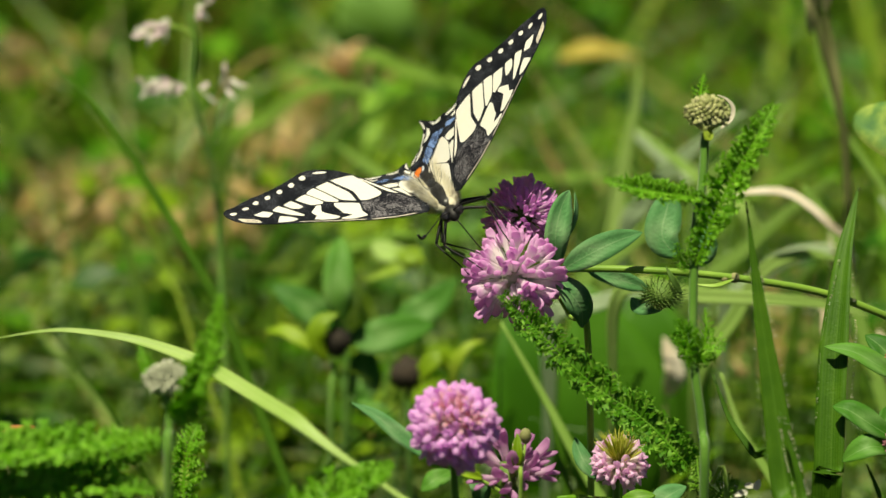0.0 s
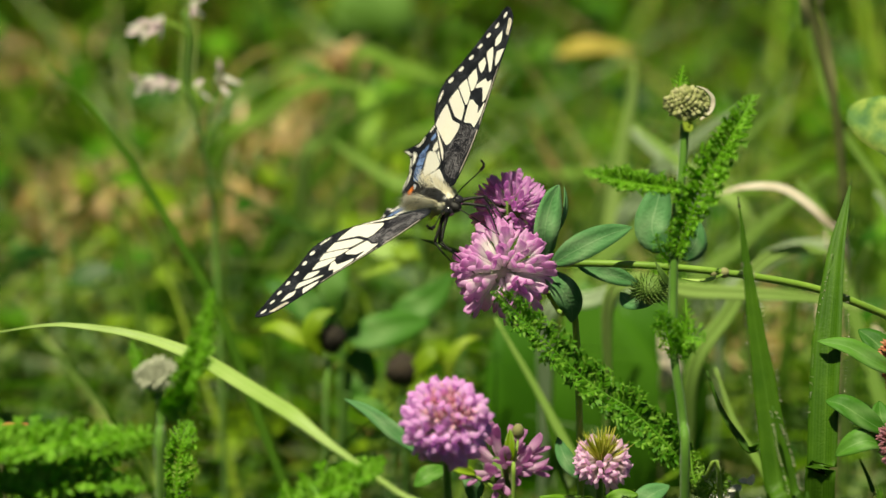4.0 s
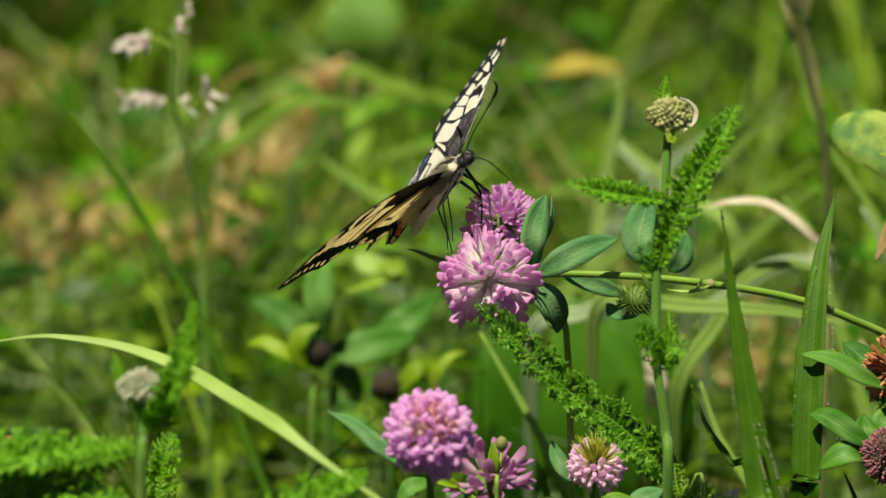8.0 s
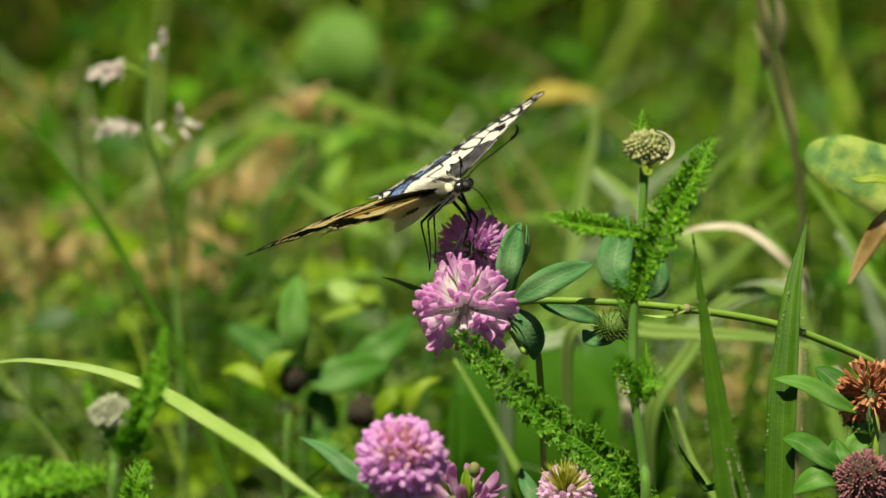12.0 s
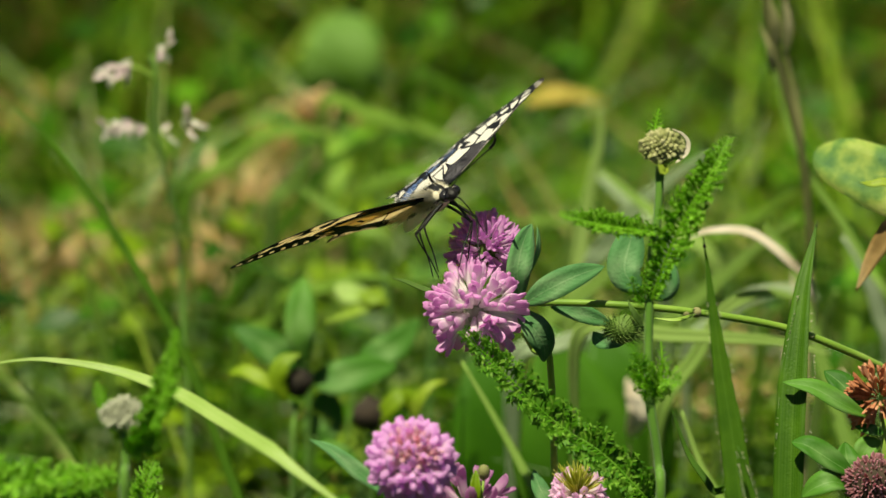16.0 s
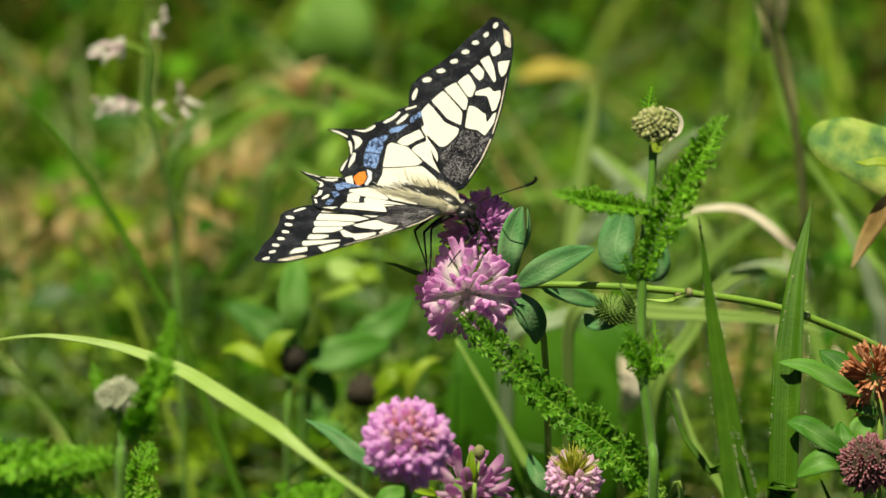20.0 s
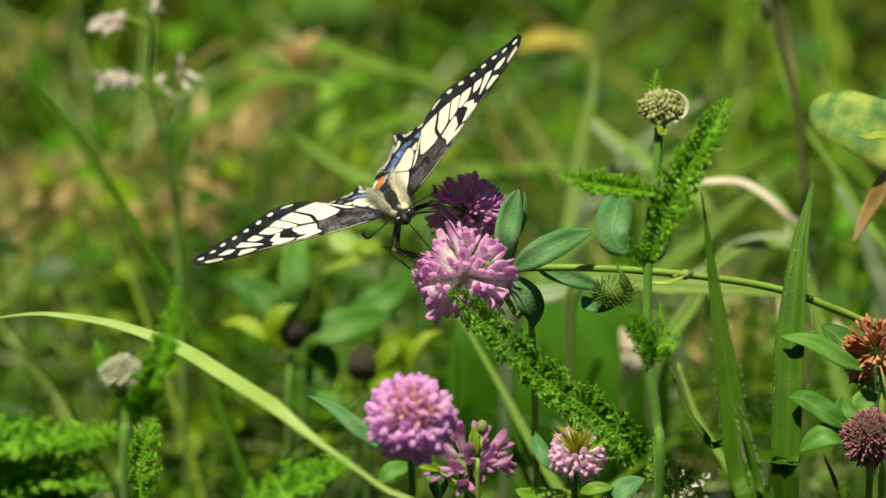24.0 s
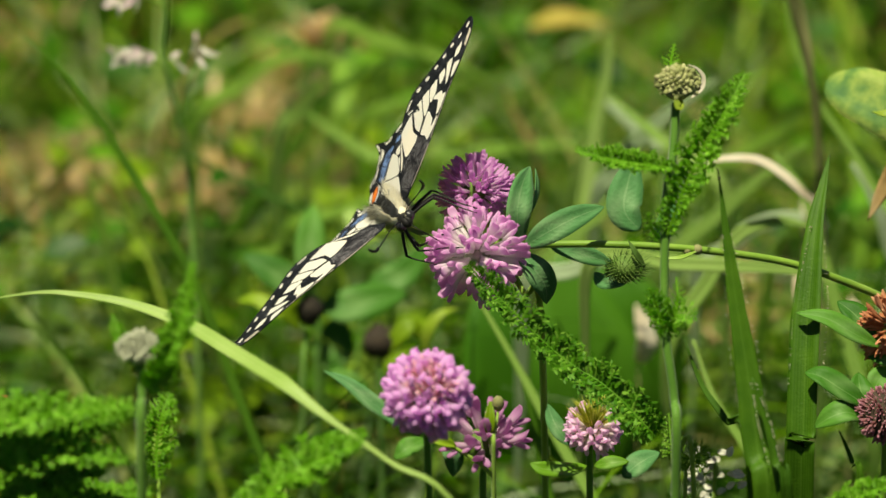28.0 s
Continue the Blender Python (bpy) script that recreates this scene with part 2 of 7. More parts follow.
G["node"] = surface("stem_node", [(0.2, (0.16, 0.15, 0.06)), (0.5, (0.28, 0.28, 0.12)), (0.8, (0.45, 0.42, 0.26))], 300, 0.8, 0.4, 2500)
G["bud"] = surface("yarrow_bud", [(0.2, (0.18, 0.20, 0.07)), (0.5, (0.30, 0.32, 0.12)), (0.8, (0.44, 0.43, 0.23))], 700, 0.8, 0.25, 3000, "object", 0.6)
G["bud_grey"] = surface("greyish_bud", [(0.2, (0.2, 0.22, 0.13)), (0.5, (0.34, 0.36, 0.25)), (0.8, (0.5, 0.5, 0.4))], 700, 0.8, 0.5, 3000, "island", 0.6)
G["pale_petal"] = surface("pale_pink_petal", [(0.2, (0.5, 0.38, 0.41)), (0.5, (0.67, 0.56, 0.57)), (0.8, (0.8, 0.72, 0.7))], 150, 0.6, 0.2, 1500, "object", 0.4, 0.3)
G["white_petal"] = surface("white_petal", [(0.2, (0.5, 0.5, 0.4)), (0.5, (0.7, 0.69, 0.6)), (0.8, (0.82, 0.8, 0.74))], 150, 0.6, 0.2, 1500, "object", 0.4, 0.3)
G["dried"] = surface("dried_curled_leaf", [(0.2, (0.45, 0.34, 0.2)), (0.5, (0.64, 0.56, 0.42)), (0.8, (0.8, 0.75, 0.64))], 110, 0.65, 0.4, 900, "object", 0.3, 0.25, spec=0.2)
G["wilted"] = surface("wilted_floret", [(0.2, (0.26, 0.08, 0.03)), (0.5, (0.56, 0.22, 0.10)), (0.8, (0.74, 0.40, 0.24))], 300, 0.8, 0.4, 2500, "object", 0.6, 0.25)
G["dark_bud"] = surface("dark_seed_head", [(0.2, (0.012, 0.01, 0.006)), (0.5, (0.03, 0.022, 0.014)), (0.8, (0.09, 0.06, 0.04))], 300, 0.9, 0.5, 2500, "object", 0.4)
G["sepal"] = surface("green_calyx", [(0.2, (0.04, 0.1, 0.012)), (0.5, (0.08, 0.16, 0.02)), (0.8, (0.16, 0.24, 0.05))], 300, 0.7, 0.4, 2500, "island", 0.5)
G["rusty"] = surface("withered_leaf", [(0.3, (0.34, 0.22, 0.08)), (0.5, (0.56, 0.38, 0.16)), (0.7, (0.72, 0.56, 0.30))], 120, 0.7, 0.4, 900, "object", 0.1, 0.3, spec=0.2)
G["orange_leaf"] = surface("rust_leaf", [(0.2, (0.25, 0.06, 0.02)), (0.6, (0.45, 0.14, 0.06))], 100, 0.8, 0.3, 1500)
G["spotted"] = surface("yellowing_leaf", [(0.36, (0.05, 0.16, 0.06)), (0.46, (0.16, 0.3, 0.07)), (0.54, (0.34, 0.46, 0.1)), (0.68, (0.56, 0.58, 0.2))], 85, 0.6, 0.5, 900, "object", 0.0, 0.3, spec=0.2)


def petal_mat(name, base, tip, deep, length, pale=0.34):
    """Clover floret: pale tube that deepens towards its tip; each floret a shade of its own."""
    m, nt, b = node_mat(name)
    co = nt.nodes.new("ShaderNodeTexCoord")
    sep = nt.nodes.new("ShaderNodeSeparateXYZ")
    nt.links.new(co.outputs["Object"], sep.inputs[0])
    mr = nt.nodes.new("ShaderNodeMapRange")
    mr.inputs["From Min"].default_value, mr.inputs["From Max"].default_value = length * 0.25, length
    nt.links.new(sep.outputs["Z"], mr.inputs["Value"])
    r = ramp_node(nt, [(0.0, base), (pale, base), (0.62 + (pale - 0.34) * 0.6, tip), (0.97, deep)])
    nz = nt.nodes.new("ShaderNodeTexNoise")
    nz.inputs["Scale"].default_value = 500
    nt.links.new(co.outputs["Object"], nz.inputs["Vector"])
    oi = nt.nodes.new("ShaderNodeObjectInfo")
    ma = nt.nodes.new("ShaderNodeMath")
    ma.operation = 'MULTIPLY_ADD'
    nt.links.new(nz.outputs["Fac"], ma.inputs[0])
    ma.inputs[1].default_value = 0.22
    nt.links.new(mr.outputs[0], ma.inputs[2])
    mb = nt.nodes.new("ShaderNodeMath")
    mb.operation = 'MULTIPLY_ADD'
    nt.links.new(oi.outputs["Random"], mb.inputs[0])
    mb.inputs[1].default_value = 0.24
    nt.links.new(ma.outputs[0], mb.inputs[2])
    sub = nt.nodes.new("ShaderNodeMath")
    sub.operation = 'SUBTRACT'
    sub.inputs[1].default_value = 0.23
    nt.links.new(mb.outputs[0], sub.inputs[0])
    nt.links.new(sub.outputs[0], r.inputs[0])
    nt.links.new(r.outputs[0], b.inputs["Base Color"])
    b.inputs["Roughness"].default_value = 0.55
    b.inputs["Sheen Weight"].default_value = 0.15
    tr = nt.nodes.new("ShaderNodeBsdfTranslucent")
    nt.links.new(r.outputs[0], tr.inputs["Color"])
    ms = nt.nodes.new("ShaderNodeMixShader")
    ms.inputs[0].default_value = 0.55
    nt.links.new(b.outputs[0], ms.inputs[1])
    nt.links.new(tr.outputs[0], ms.inputs[2])
    nt.links.new(ms.outputs[0], nt.nodes["Material Output"].inputs["Surface"])
    return m


G["pink"] = petal_mat("pink_floret", (0.96, 0.90, 0.93), (0.90, 0.59, 0.88), (0.80, 0.38, 0.76), 0.0105, 0.45)
G["purple"] = petal_mat("purple_floret", (0.88, 0.66, 0.86), (0.80, 0.45, 0.80), (0.70, 0.33, 0.70), 0.0105)
G["violet"] = petal_mat("violet_floret", (0.74, 0.52, 0.70), (0.64, 0.32, 0.60), (0.52, 0.22, 0.48), 0.0105)
G["rose"] = petal_mat("rose_floret", (0.95, 0.80, 0.84), (0.92, 0.60, 0.94), (0.85, 0.46, 0.88), 0.0112)
G["creampink"] = petal_mat("cream_pink_floret", (0.92, 0.74, 0.50), (0.93, 0.68, 0.62), (0.92, 0.60, 0.74), 0.0075)
G["mauve"] = petal_mat("mauve_floret", (0.20, 0.10, 0.07), (0.42, 0.18, 0.18), (0.66, 0.32, 0.42), 0.0045)
G["palepink"] = petal_mat("pale_pink_floret", (0.95, 0.86, 0.84), (0.95, 0.74, 0.92), (0.90, 0.58, 0.86), 0.0075)


def scale_mat(name, ground, fleck, scale, cut, rough=0.75, bump=0.4, thin=0.0):
    """Butterfly wing: fine powdery scales, flecks of a second colour."""
    m, nt, b = node_mat(name)
    co = nt.nodes.new("ShaderNodeTexCoord")
    vo = nt.nodes.new("ShaderNodeTexVoronoi")
    vo.inputs["Scale"].default_value = scale
    nt.links.new(co.outputs["Object"], vo.inputs["Vector"])
    bw = nt.nodes.new("ShaderNodeRGBToBW")
    nt.links.new(vo.outputs["Color"], bw.inputs[0])
    nz = nt.nodes.new("ShaderNodeTexNoise")
    nz.inputs["Scale"].default_value = 220
    nt.links.new(co.outputs["Object"], nz.inputs["Vector"])
    av = nt.nodes.new("ShaderNodeMath")
    av.operation = 'MULTIPLY_ADD'
    av.inputs[1].default_value = 0.5
    nt.links.new(nz.outputs["Fac"], av.inputs[0])
    hf = nt.nodes.new("ShaderNodeMath")
    hf.operation = 'MULTIPLY'
    hf.inputs[1].default_value = 0.5
    nt.links.new(bw.outputs[0], hf.inputs[0])
    nt.links.new(hf.outputs[0], av.inputs[2])
    r = ramp_node(nt, [(cut - 0.05, ground), (cut + 0.05, fleck)])
    nt.links.new(av.outputs[0], r.inputs[0])
    nt.links.new(r.outputs[0], b.inputs["Base Color"])
    b.inputs["Roughness"].default_value = rough
    b.inputs["Specular IOR Level"].default_value = 0.06
    bp = nt.nodes.new("ShaderNodeBump")
    bp.inputs["Strength"].default_value, bp.inputs["Distance"].default_value = bump, 0.00008
    nt.links.new(vo.outputs["Distance"], bp.inputs["Height"])
    nt.links.new(bp.outputs[0], b.inputs["Normal"])
    if thin:
        tr = nt.nodes.new("ShaderNodeBsdfTranslucent")
        nt.links.new(r.outputs[0], tr.inputs["Color"])
        ms = nt.nodes.new("ShaderNodeMixShader")
        ms.inputs[0].default_value = thin
        nt.links.new(b.outputs[0], ms.inputs[1])
        nt.links.new(tr.outputs[0], ms.inputs[2])
        nt.links.new(ms.outputs[0], nt.nodes["Material Output"].inputs["Surface"])
    return m


G["wing_black"] = scale_mat("black_wing_scales", (0.006, 0.007, 0.010), (0.06, 0.064, 0.08), 5200, 0.64)
G["wing_dust"] = scale_mat("dusted_black_scales", (0.006, 0.006, 0.010), (0.22, 0.21, 0.23), 5200, 0.59)
G["wing_cream"] = scale_mat("cream_wing_scales", (0.96, 0.93, 0.86), (0.98, 0.96, 0.91), 4200, 0.5, thin=0.38)
G["wing_grey"] = scale_mat("powdered_grey_scales", (0.30, 0.27, 0.24), (0.62, 0.56, 0.46), 5000, 0.48)
G["wing_yellow"] = scale_mat("yellow_underside_scales", (0.98, 0.76, 0.34), (0.98, 0.85, 0.50), 4200, 0.5, thin=0.94)
G["wing_ochre"] = scale_mat("ochre_underside_scales", (0.80, 0.44, 0.08), (0.86, 0.54, 0.15), 4200, 0.5, thin=0.92)
G["wing_blue"] = scale_mat("blue_band_scales", (0.02, 0.03, 0.07), (0.17, 0.27, 0.55), 2600, 0.46)
G["wing_ice"] = scale_mat("pale_blue_scales", (0.42, 0.46, 0.58), (0.62, 0.64, 0.7), 4200, 0.5)
G["wing_orange"] = scale_mat("orange_eyespot_scales", (0.70, 0.15, 0.02), (0.76, 0.24, 0.05), 4200, 0.5)
G["chitin"] = surface("black_chitin", [(0.3, (0.004, 0.004, 0.004)), (0.7, (0.014, 0.013, 0.013))], 800, 0.45, 0.3, 4000, spec=0.25)
G["eye"] = surface("compound_eye", [(0.3, (0.008, 0.008, 0.010)), (0.7, (0.03, 0.027, 0.03))], 600, 0.16, 0.15, 9000, spec=0.7)
G["cream_hair"] = surface("cream_hair", [(0.2, (0.80, 0.74, 0.54)), (0.5, (0.92, 0.88, 0.74)), (0.8, (0.96, 0.94, 0.87))], 600, 0.8, 0.0, 1000, "island", 0.6, 0.5, spec=0.2)
G["black_hair"] = surface("black_hair", [(0.2, (0.008, 0.008, 0.008)), (0.8, (0.03, 0.028, 0.025))], 600, 0.7, 0.0, 1000, "island", 0.6)
G["grey_hair"] = surface("grey_hair", [(0.25, (0.012, 0.012, 0.014)), (0.6, (0.06, 0.055, 0.05)), (0.85, (0.3, 0.27, 0.2))], 600, 0.7, 0.0, 1000, "island", 0.7)


def body_mat(name, back):
    """Cream body with a black stripe along the back and one along each flank."""
    m, nt, b = node_mat(name)
    co = nt.nodes.new("ShaderNodeTexCoord")
    sep = nt.nodes.new("ShaderNodeSeparateXYZ")
    nt.links.new(co.outputs["Object"], sep.inputs[0])
    at = nt.nodes.new("ShaderNodeMath")
    at.operation = 'ARCTAN2'
    ab = nt.nodes.new("ShaderNodeMath")
    ab.operation = 'ABSOLUTE'
    nt.links.new(sep.outputs["Y"], ab.inputs[0])
    nt.links.new(ab.outputs[0], at.inputs[0])
    nt.links.new(sep.outputs["Z"], at.inputs[1])
    nz = nt.nodes.new("ShaderNodeTexNoise")
    nz.inputs["Scale"].default_value = 900
    nt.links.new(co.outputs["Object"], nz.inputs["Vector"])
    ad = nt.nodes.new("ShaderNodeMath")
    ad.operation = 'MULTIPLY_ADD'
    ad.inputs[1].default_value = 0.5
    nt.links.new(nz.outputs["Fac"], ad.inputs[0])
    nt.links.new(at.outputs[0], ad.inputs[2])
    dv = nt.nodes.new("ShaderNodeMath")
    dv.operation = 'DIVIDE'
    dv.inputs[1].default_value = 3.6
    nt.links.new(ad.outputs[0], dv.inputs[0])
    k, c = (0.008, 0.008, 0.008), (0.78, 0.72, 0.54)
    r = ramp_node(nt, [(back, k), (back + 0.04, c), (0.54, c), (0.57, k), (0.64, k), (0.67, c)])
    nt.links.new(dv.outputs[0], r.inputs[0])
    nt.links.new(r.outputs[0], b.inputs["Base Color"])
    b.inputs["Roughness"].default_value = 0.38
    b.inputs["Sheen Weight"].default_value = 0.15
    return m


G["body"] = body_mat("striped_thorax", 0.25)
G["abdomen"] = body_mat("dark_backed_abdomen", 0.36)


# ---- building helpers ----
def link_mesh(name, verts, faces, mat, smooth=True):
    me = bpy.data.meshes.new(name)
    me.from_pydata([tuple(v) for v in verts], [], faces)
    me.materials.append(mat)
    if smooth:
        me.polygons.foreach_set("use_smooth", [True] * len(me.polygons))
    me.update()
    return me


def thing(name, base, label, category, group=""):
    return tagged(_placed(new(name), pose(*base)), label, category, group)


def _placed(ob, m):
    ob.matrix_basis = m
    return ob


def part(name, me, parent, label="", kind="", m=None):
    """One mesh under a thing; its vertices are in the world unless m places it in its parent's space."""
    ob = new(name, me)
    ob.parent = parent
    if m is None:
        up = parent.matrix_basis.copy()
        if parent.parent:
            up = parent.parent.matrix_basis @ up
        ob.matrix_parent_inverse = up.inverted()
    else:
        ob.matrix_basis = m
    return tagged(ob, label, "", "", kind)


def curve(points, n):
    """Catmull-Rom through the points, n steps a span."""
    p = [Vector(q) for q in points]
    p = [p[0] * 2 - p[1], *p, p[-1] * 2 - p[-2]]
    out = []
    for i in range(1, len(p) - 2):
        a, b, c, d = p[i - 1:i + 3]
        for k in range(n):
            t = k / n
            out.append(0.5 * (2 * b + (c - a) * t + (2 * a - 5 * b + 4 * c - d) * t * t + (3 * b - a - 3 * c + d) * t ** 3))
    out.append(p[-2])
    return out


def tube_data(points, radius, sides=8, n=6, taper=1.0):
    line = curve(points, n)
    verts, faces = [], []
    side = Vector((0.3, 0.2, 0.93))
    for i, q in enumerate(line):
        d = (line[min(i + 1, len(line) - 1)] - line[max(i - 1, 0)]).normalized()
        u = d.cross(side)
        u = u.normalized() if u.length > 1e-4 else d.orthogonal().normalized()
        w = d.cross(u)
        r = radius * (1 + (taper - 1) * i / (len(line) - 1))
        for k in range(sides):
            a = 2 * math.pi * k / sides
            verts.append(q + (u * math.cos(a) + w * math.sin(a)) * r)
    for i in range(len(line) - 1):
        for k in range(sides):
            a, b = i * sides + k, i * sides + (k + 1) % sides
            faces.append((a, b, b + sides, a + sides))
    faces.append(tuple(range(sides))[::-1])
    faces.append(tuple(range(len(verts) - sides, len(verts))))
    return verts, faces


def stem(parent, points, radius, mat="stem", name="stem", taper=0.8, label=""):
    return part(name, link_mesh(name, *tube_data(points, radius, 8, 6, taper), G[mat]), parent, label)


def ribbon_data(points, width, facing, profile, fold=0.25, thick=0.0002, n=6, twist=0.0, wave=0.0):
    """A leaf or blade along points: two skins with a keel, width by profile(0..1), its face turned to facing."""
    line = curve(points, n)
    facing = Vector(facing)
    verts, faces = [], []
    m = len(line) - 1
    for i, q in enumerate(line):
        s = i / m
        d = (line[min(i + 1, m)] - line[max(i - 1, 0)]).normalized()
        u = d.cross(facing)
        u = u.normalized() if u.length > 1e-4 else d.orthogonal().normalized()
        if twist:
            u = Matrix.Rotation(twist * s, 3, d) @ u
        w = u.cross(d).normalized()
        h = max(width * profile(s) / 2, thick * 0.5)
        wv = wave * h * math.sin(s * 19)
        row = [(-1, 1), (-0.5, 0.42), (0, 0), (0.5, 0.42), (1, 1)]
        for lift in (thick, 0):
            for a, f in row:
                verts.append(q + u * (a * h) + w * (f * h * fold + lift + wv * a))
    for i in range(m):
        a, b = i * 10, i * 10 + 10
        for k in range(4):
            faces.append((a + k, a + k + 1, b + k + 1, b + k))
            faces.append((a + 5 + k + 1, a + 5 + k, b + 5 + k, b + 5 + k + 1))
        faces.append((a + 5, a, b, b + 5))
        faces.append((a + 4, a + 9, b + 9, b + 4))
    faces.append((5, 6, 7, 8, 9, 4, 3, 2, 1, 0))
    e = m * 10
    faces.append((e, e + 1, e + 2, e + 3, e + 4, e + 9, e + 8, e + 7, e + 6, e + 5))
    return verts, faces


def oval(s):
    return math.sin(math.pi * min(max(s, 0.0), 1.0) ** 0.85) ** 0.75


def lance(s):
    return min(1.0, 0.35 + 2.2 * s) * (1 - s ** 2.6)


def tapering(s):
    return (1 - s) ** 0.55


def leaf(parent, points, width, facing=(0, -0.6, 0.8), mat="clover_leaf", profile=oval, fold=0.2, name="leaf", label="", thick=0.0002, wave=0.0, twist=0.0):
    me = link_mesh(name, *ribbon_data(points, width, facing, profile, fold, thick, 6, twist, wave), G[mat])
    n = len(me.vertices) // 10
    me.attributes.new("across", 'FLOAT', 'POINT').data.foreach_set("value", [-1.0, -0.5, 0.0, 0.5, 1.0] * 2 * n)
    me.attributes.new("along", 'FLOAT', 'POINT').data.foreach_set("value", [k / (n - 1) for k in range(n) for _ in range(10)])
    return part(name, me, parent, label)


def down(p, dx=0.0, dy=0.0):
    """The spot on the ground below p."""
    return (p[0] + dx, p[1] + dy, 0.0)


def grass_blade(points, width, facing=(0, -0.8, 0.6), mat="blade", profile=lance, label="green grass blade rising from the meadow floor", fold=0.3, twist=0.0, group="grass blades", tip=""):
    """A single blade; points run from the ground to the tip."""
    ob = thing("grass_blade", points[0], label, "grass blade", group)
    leaf(ob, points, width, facing, mat, profile, fold, "blade", "", 0.00025, 0.0, twist)
    mid = points[-7:] if len(points) > 7 else points
    part("midrib", link_mesh("midrib", *tube_data(mid, width * 0.045, 5, 6, 0.3), G[mat]), ob)
    if tip:
        p, q = Vector(points[-1]), Vector(points[-2])
        stem(ob, [p.lerp(q, 0.14), p.lerp(q, 0.05), p + (p - q) * 0.05], 0.0004, tip, "tip", 0.3, "withered brown tip")
    return ob


def floret_mesh(name, length, mat, slim=1.0, point=0.8):
    """A clover floret: a slender tube that flares into a broad grooved petal with a notched end, and two small wings under it."""
    L = length
    k = 10
    verts, faces = [], []

    def club(rings, foot, way, wide, groove):
        """A tapering hollow-backed body along way: rings of (along, half width, half depth, lift)."""
        n = len(verts)
        for j, (s, w, h, lift) in enumerate(rings):
            c = Vector(foot) + Vector(way) * s
            for i in range(k):
                g = 2 * math.pi * i / k
                y, x = math.cos(g) * w * wide, math.sin(g) * h * wide
                if x > 0:
                    x -= groove * h * wide * max(0.0, 1 - abs(math.cos(g)) * 1.6) * min(1, s * 1.4)
                cut = 0.05 * L * max(0.0, 1 - abs(math.cos(g)) * 2) if j == len(rings) - 1 else 0
                verts.append((c.x + x + lift * wide, c.y + y, c.z - cut))
        for j in range(len(rings) - 1):
            for i in range(k):
                p, q = n + j * k + i, n + j * k + (i + 1) % k
                faces.append((p, q, q + k, p + k))
        faces.append(tuple(range(n, n + k))[::-1])
        faces.append(tuple(range(len(verts) - k, len(verts))))
    w = 0.001 * slim
    end = 0.35 + 0.5 * point
    club([(0.0, 0.34, 0.34, 0), (0.35, 0.5, 0.46, 0), (0.58, 0.62, 0.5, 0.02), (0.72, 0.8, 0.44, 0.12), (0.85, 0.8, 0.3, 0.32), (0.94, 0.74 * end + 0.08, 0.2, 0.6), (1.0, 0.48 * end, 0.08, 0.85)], (0, 0, 0), (0, 0, L), w, 0.55)
    for s in (-1, 1):
        club([(0.0, 0.2, 0.2, 0), (0.4, 0.42, 0.3, -0.15), (0.75, 0.46, 0.26, -0.3), (1.0, 0.22, 0.1, -0.5)], (-0.0004 * slim, s * 0.0004 * slim, 0.5 * L), (-0.0003, s * 0.0006 * slim, 0.44 * L), w, 0.4)
    return link_mesh(name, verts, faces, mat)


def clover_head(parent, centre, axis, radius, count, mesh, lo=12, hi=128, core=0.0028, spread=1.0, rng=None, squash=0.0):
    """Florets that stand out all round a small core, thickest about its axis."""
    axis = Vector(axis).normalized()
    turn = axis.to_track_quat('Z', 'Y').to_matrix()
    centre = Vector(centre)
    up = parent.matrix_basis.inverted()
    length = max(v.co.z for v in mesh.vertices)
    golden = math.pi * (3 - 5 ** 0.5)
    c0, c1 = math.cos(radians(lo)), math.cos(radians(hi))
    for i in range(count):
        cz = c0 + (c1 - c0) * (i + 0.5) / count
        th = math.acos(cz) + rng.uniform(-0.09, 0.09) * spread
        ph = i * golden + rng.uniform(-0.16, 0.16) * spread
        way = turn @ Vector((math.sin(th) * math.cos(ph), math.sin(th) * math.sin(ph), math.cos(th)))
        reach = radius * rng.uniform(0.86, 1.08) * (1 - squash * math.cos(th) ** 2)
        face = (axis - way * axis.dot(way)).normalized()
        q = Matrix((face, way.cross(face), way)).transposed().to_4x4()
        s = min(1.15, max(0.55, (reach - core) / length))
        m = Matrix.Translation(centre + way * (reach - length * s)) @ q @ Matrix.Rotation(rng.uniform(-0.5, 0.5), 4, 'Z') @ Matrix.Diagonal((1.0, 1.0, s, 1.0))
        part("floret", mesh, parent, "", "", up @ m)


def ball_data(centre, r, seg=10, rings=7, squash=1.0, lump=0.0, rng=None):
    verts, faces = [], []
    c = Vector(centre)
    for j in range(rings + 1):
        t = math.pi * j / rings
        for i in range(seg):
            a = 2 * math.pi * i / seg
            k = 1 + (rng.uniform(-lump, lump) if rng else 0)
            verts.append(c + Vector((math.sin(t) * math.cos(a), math.sin(t) * math.sin(a), math.cos(t) * squash)) * r * k)
    for j in range(rings):
        for i in range(seg):
            a, b = j * seg + i, j * seg + (i + 1) % seg
            faces.append((a, b, b + seg, a + seg))
    return verts, faces


def merged(pieces):
    verts, faces = [], []
    for v, f in pieces:
        o = len(verts)
        verts += [tuple(q) for q in v]
        faces += [tuple(i + o for i in q) for q in f]
    return verts, faces


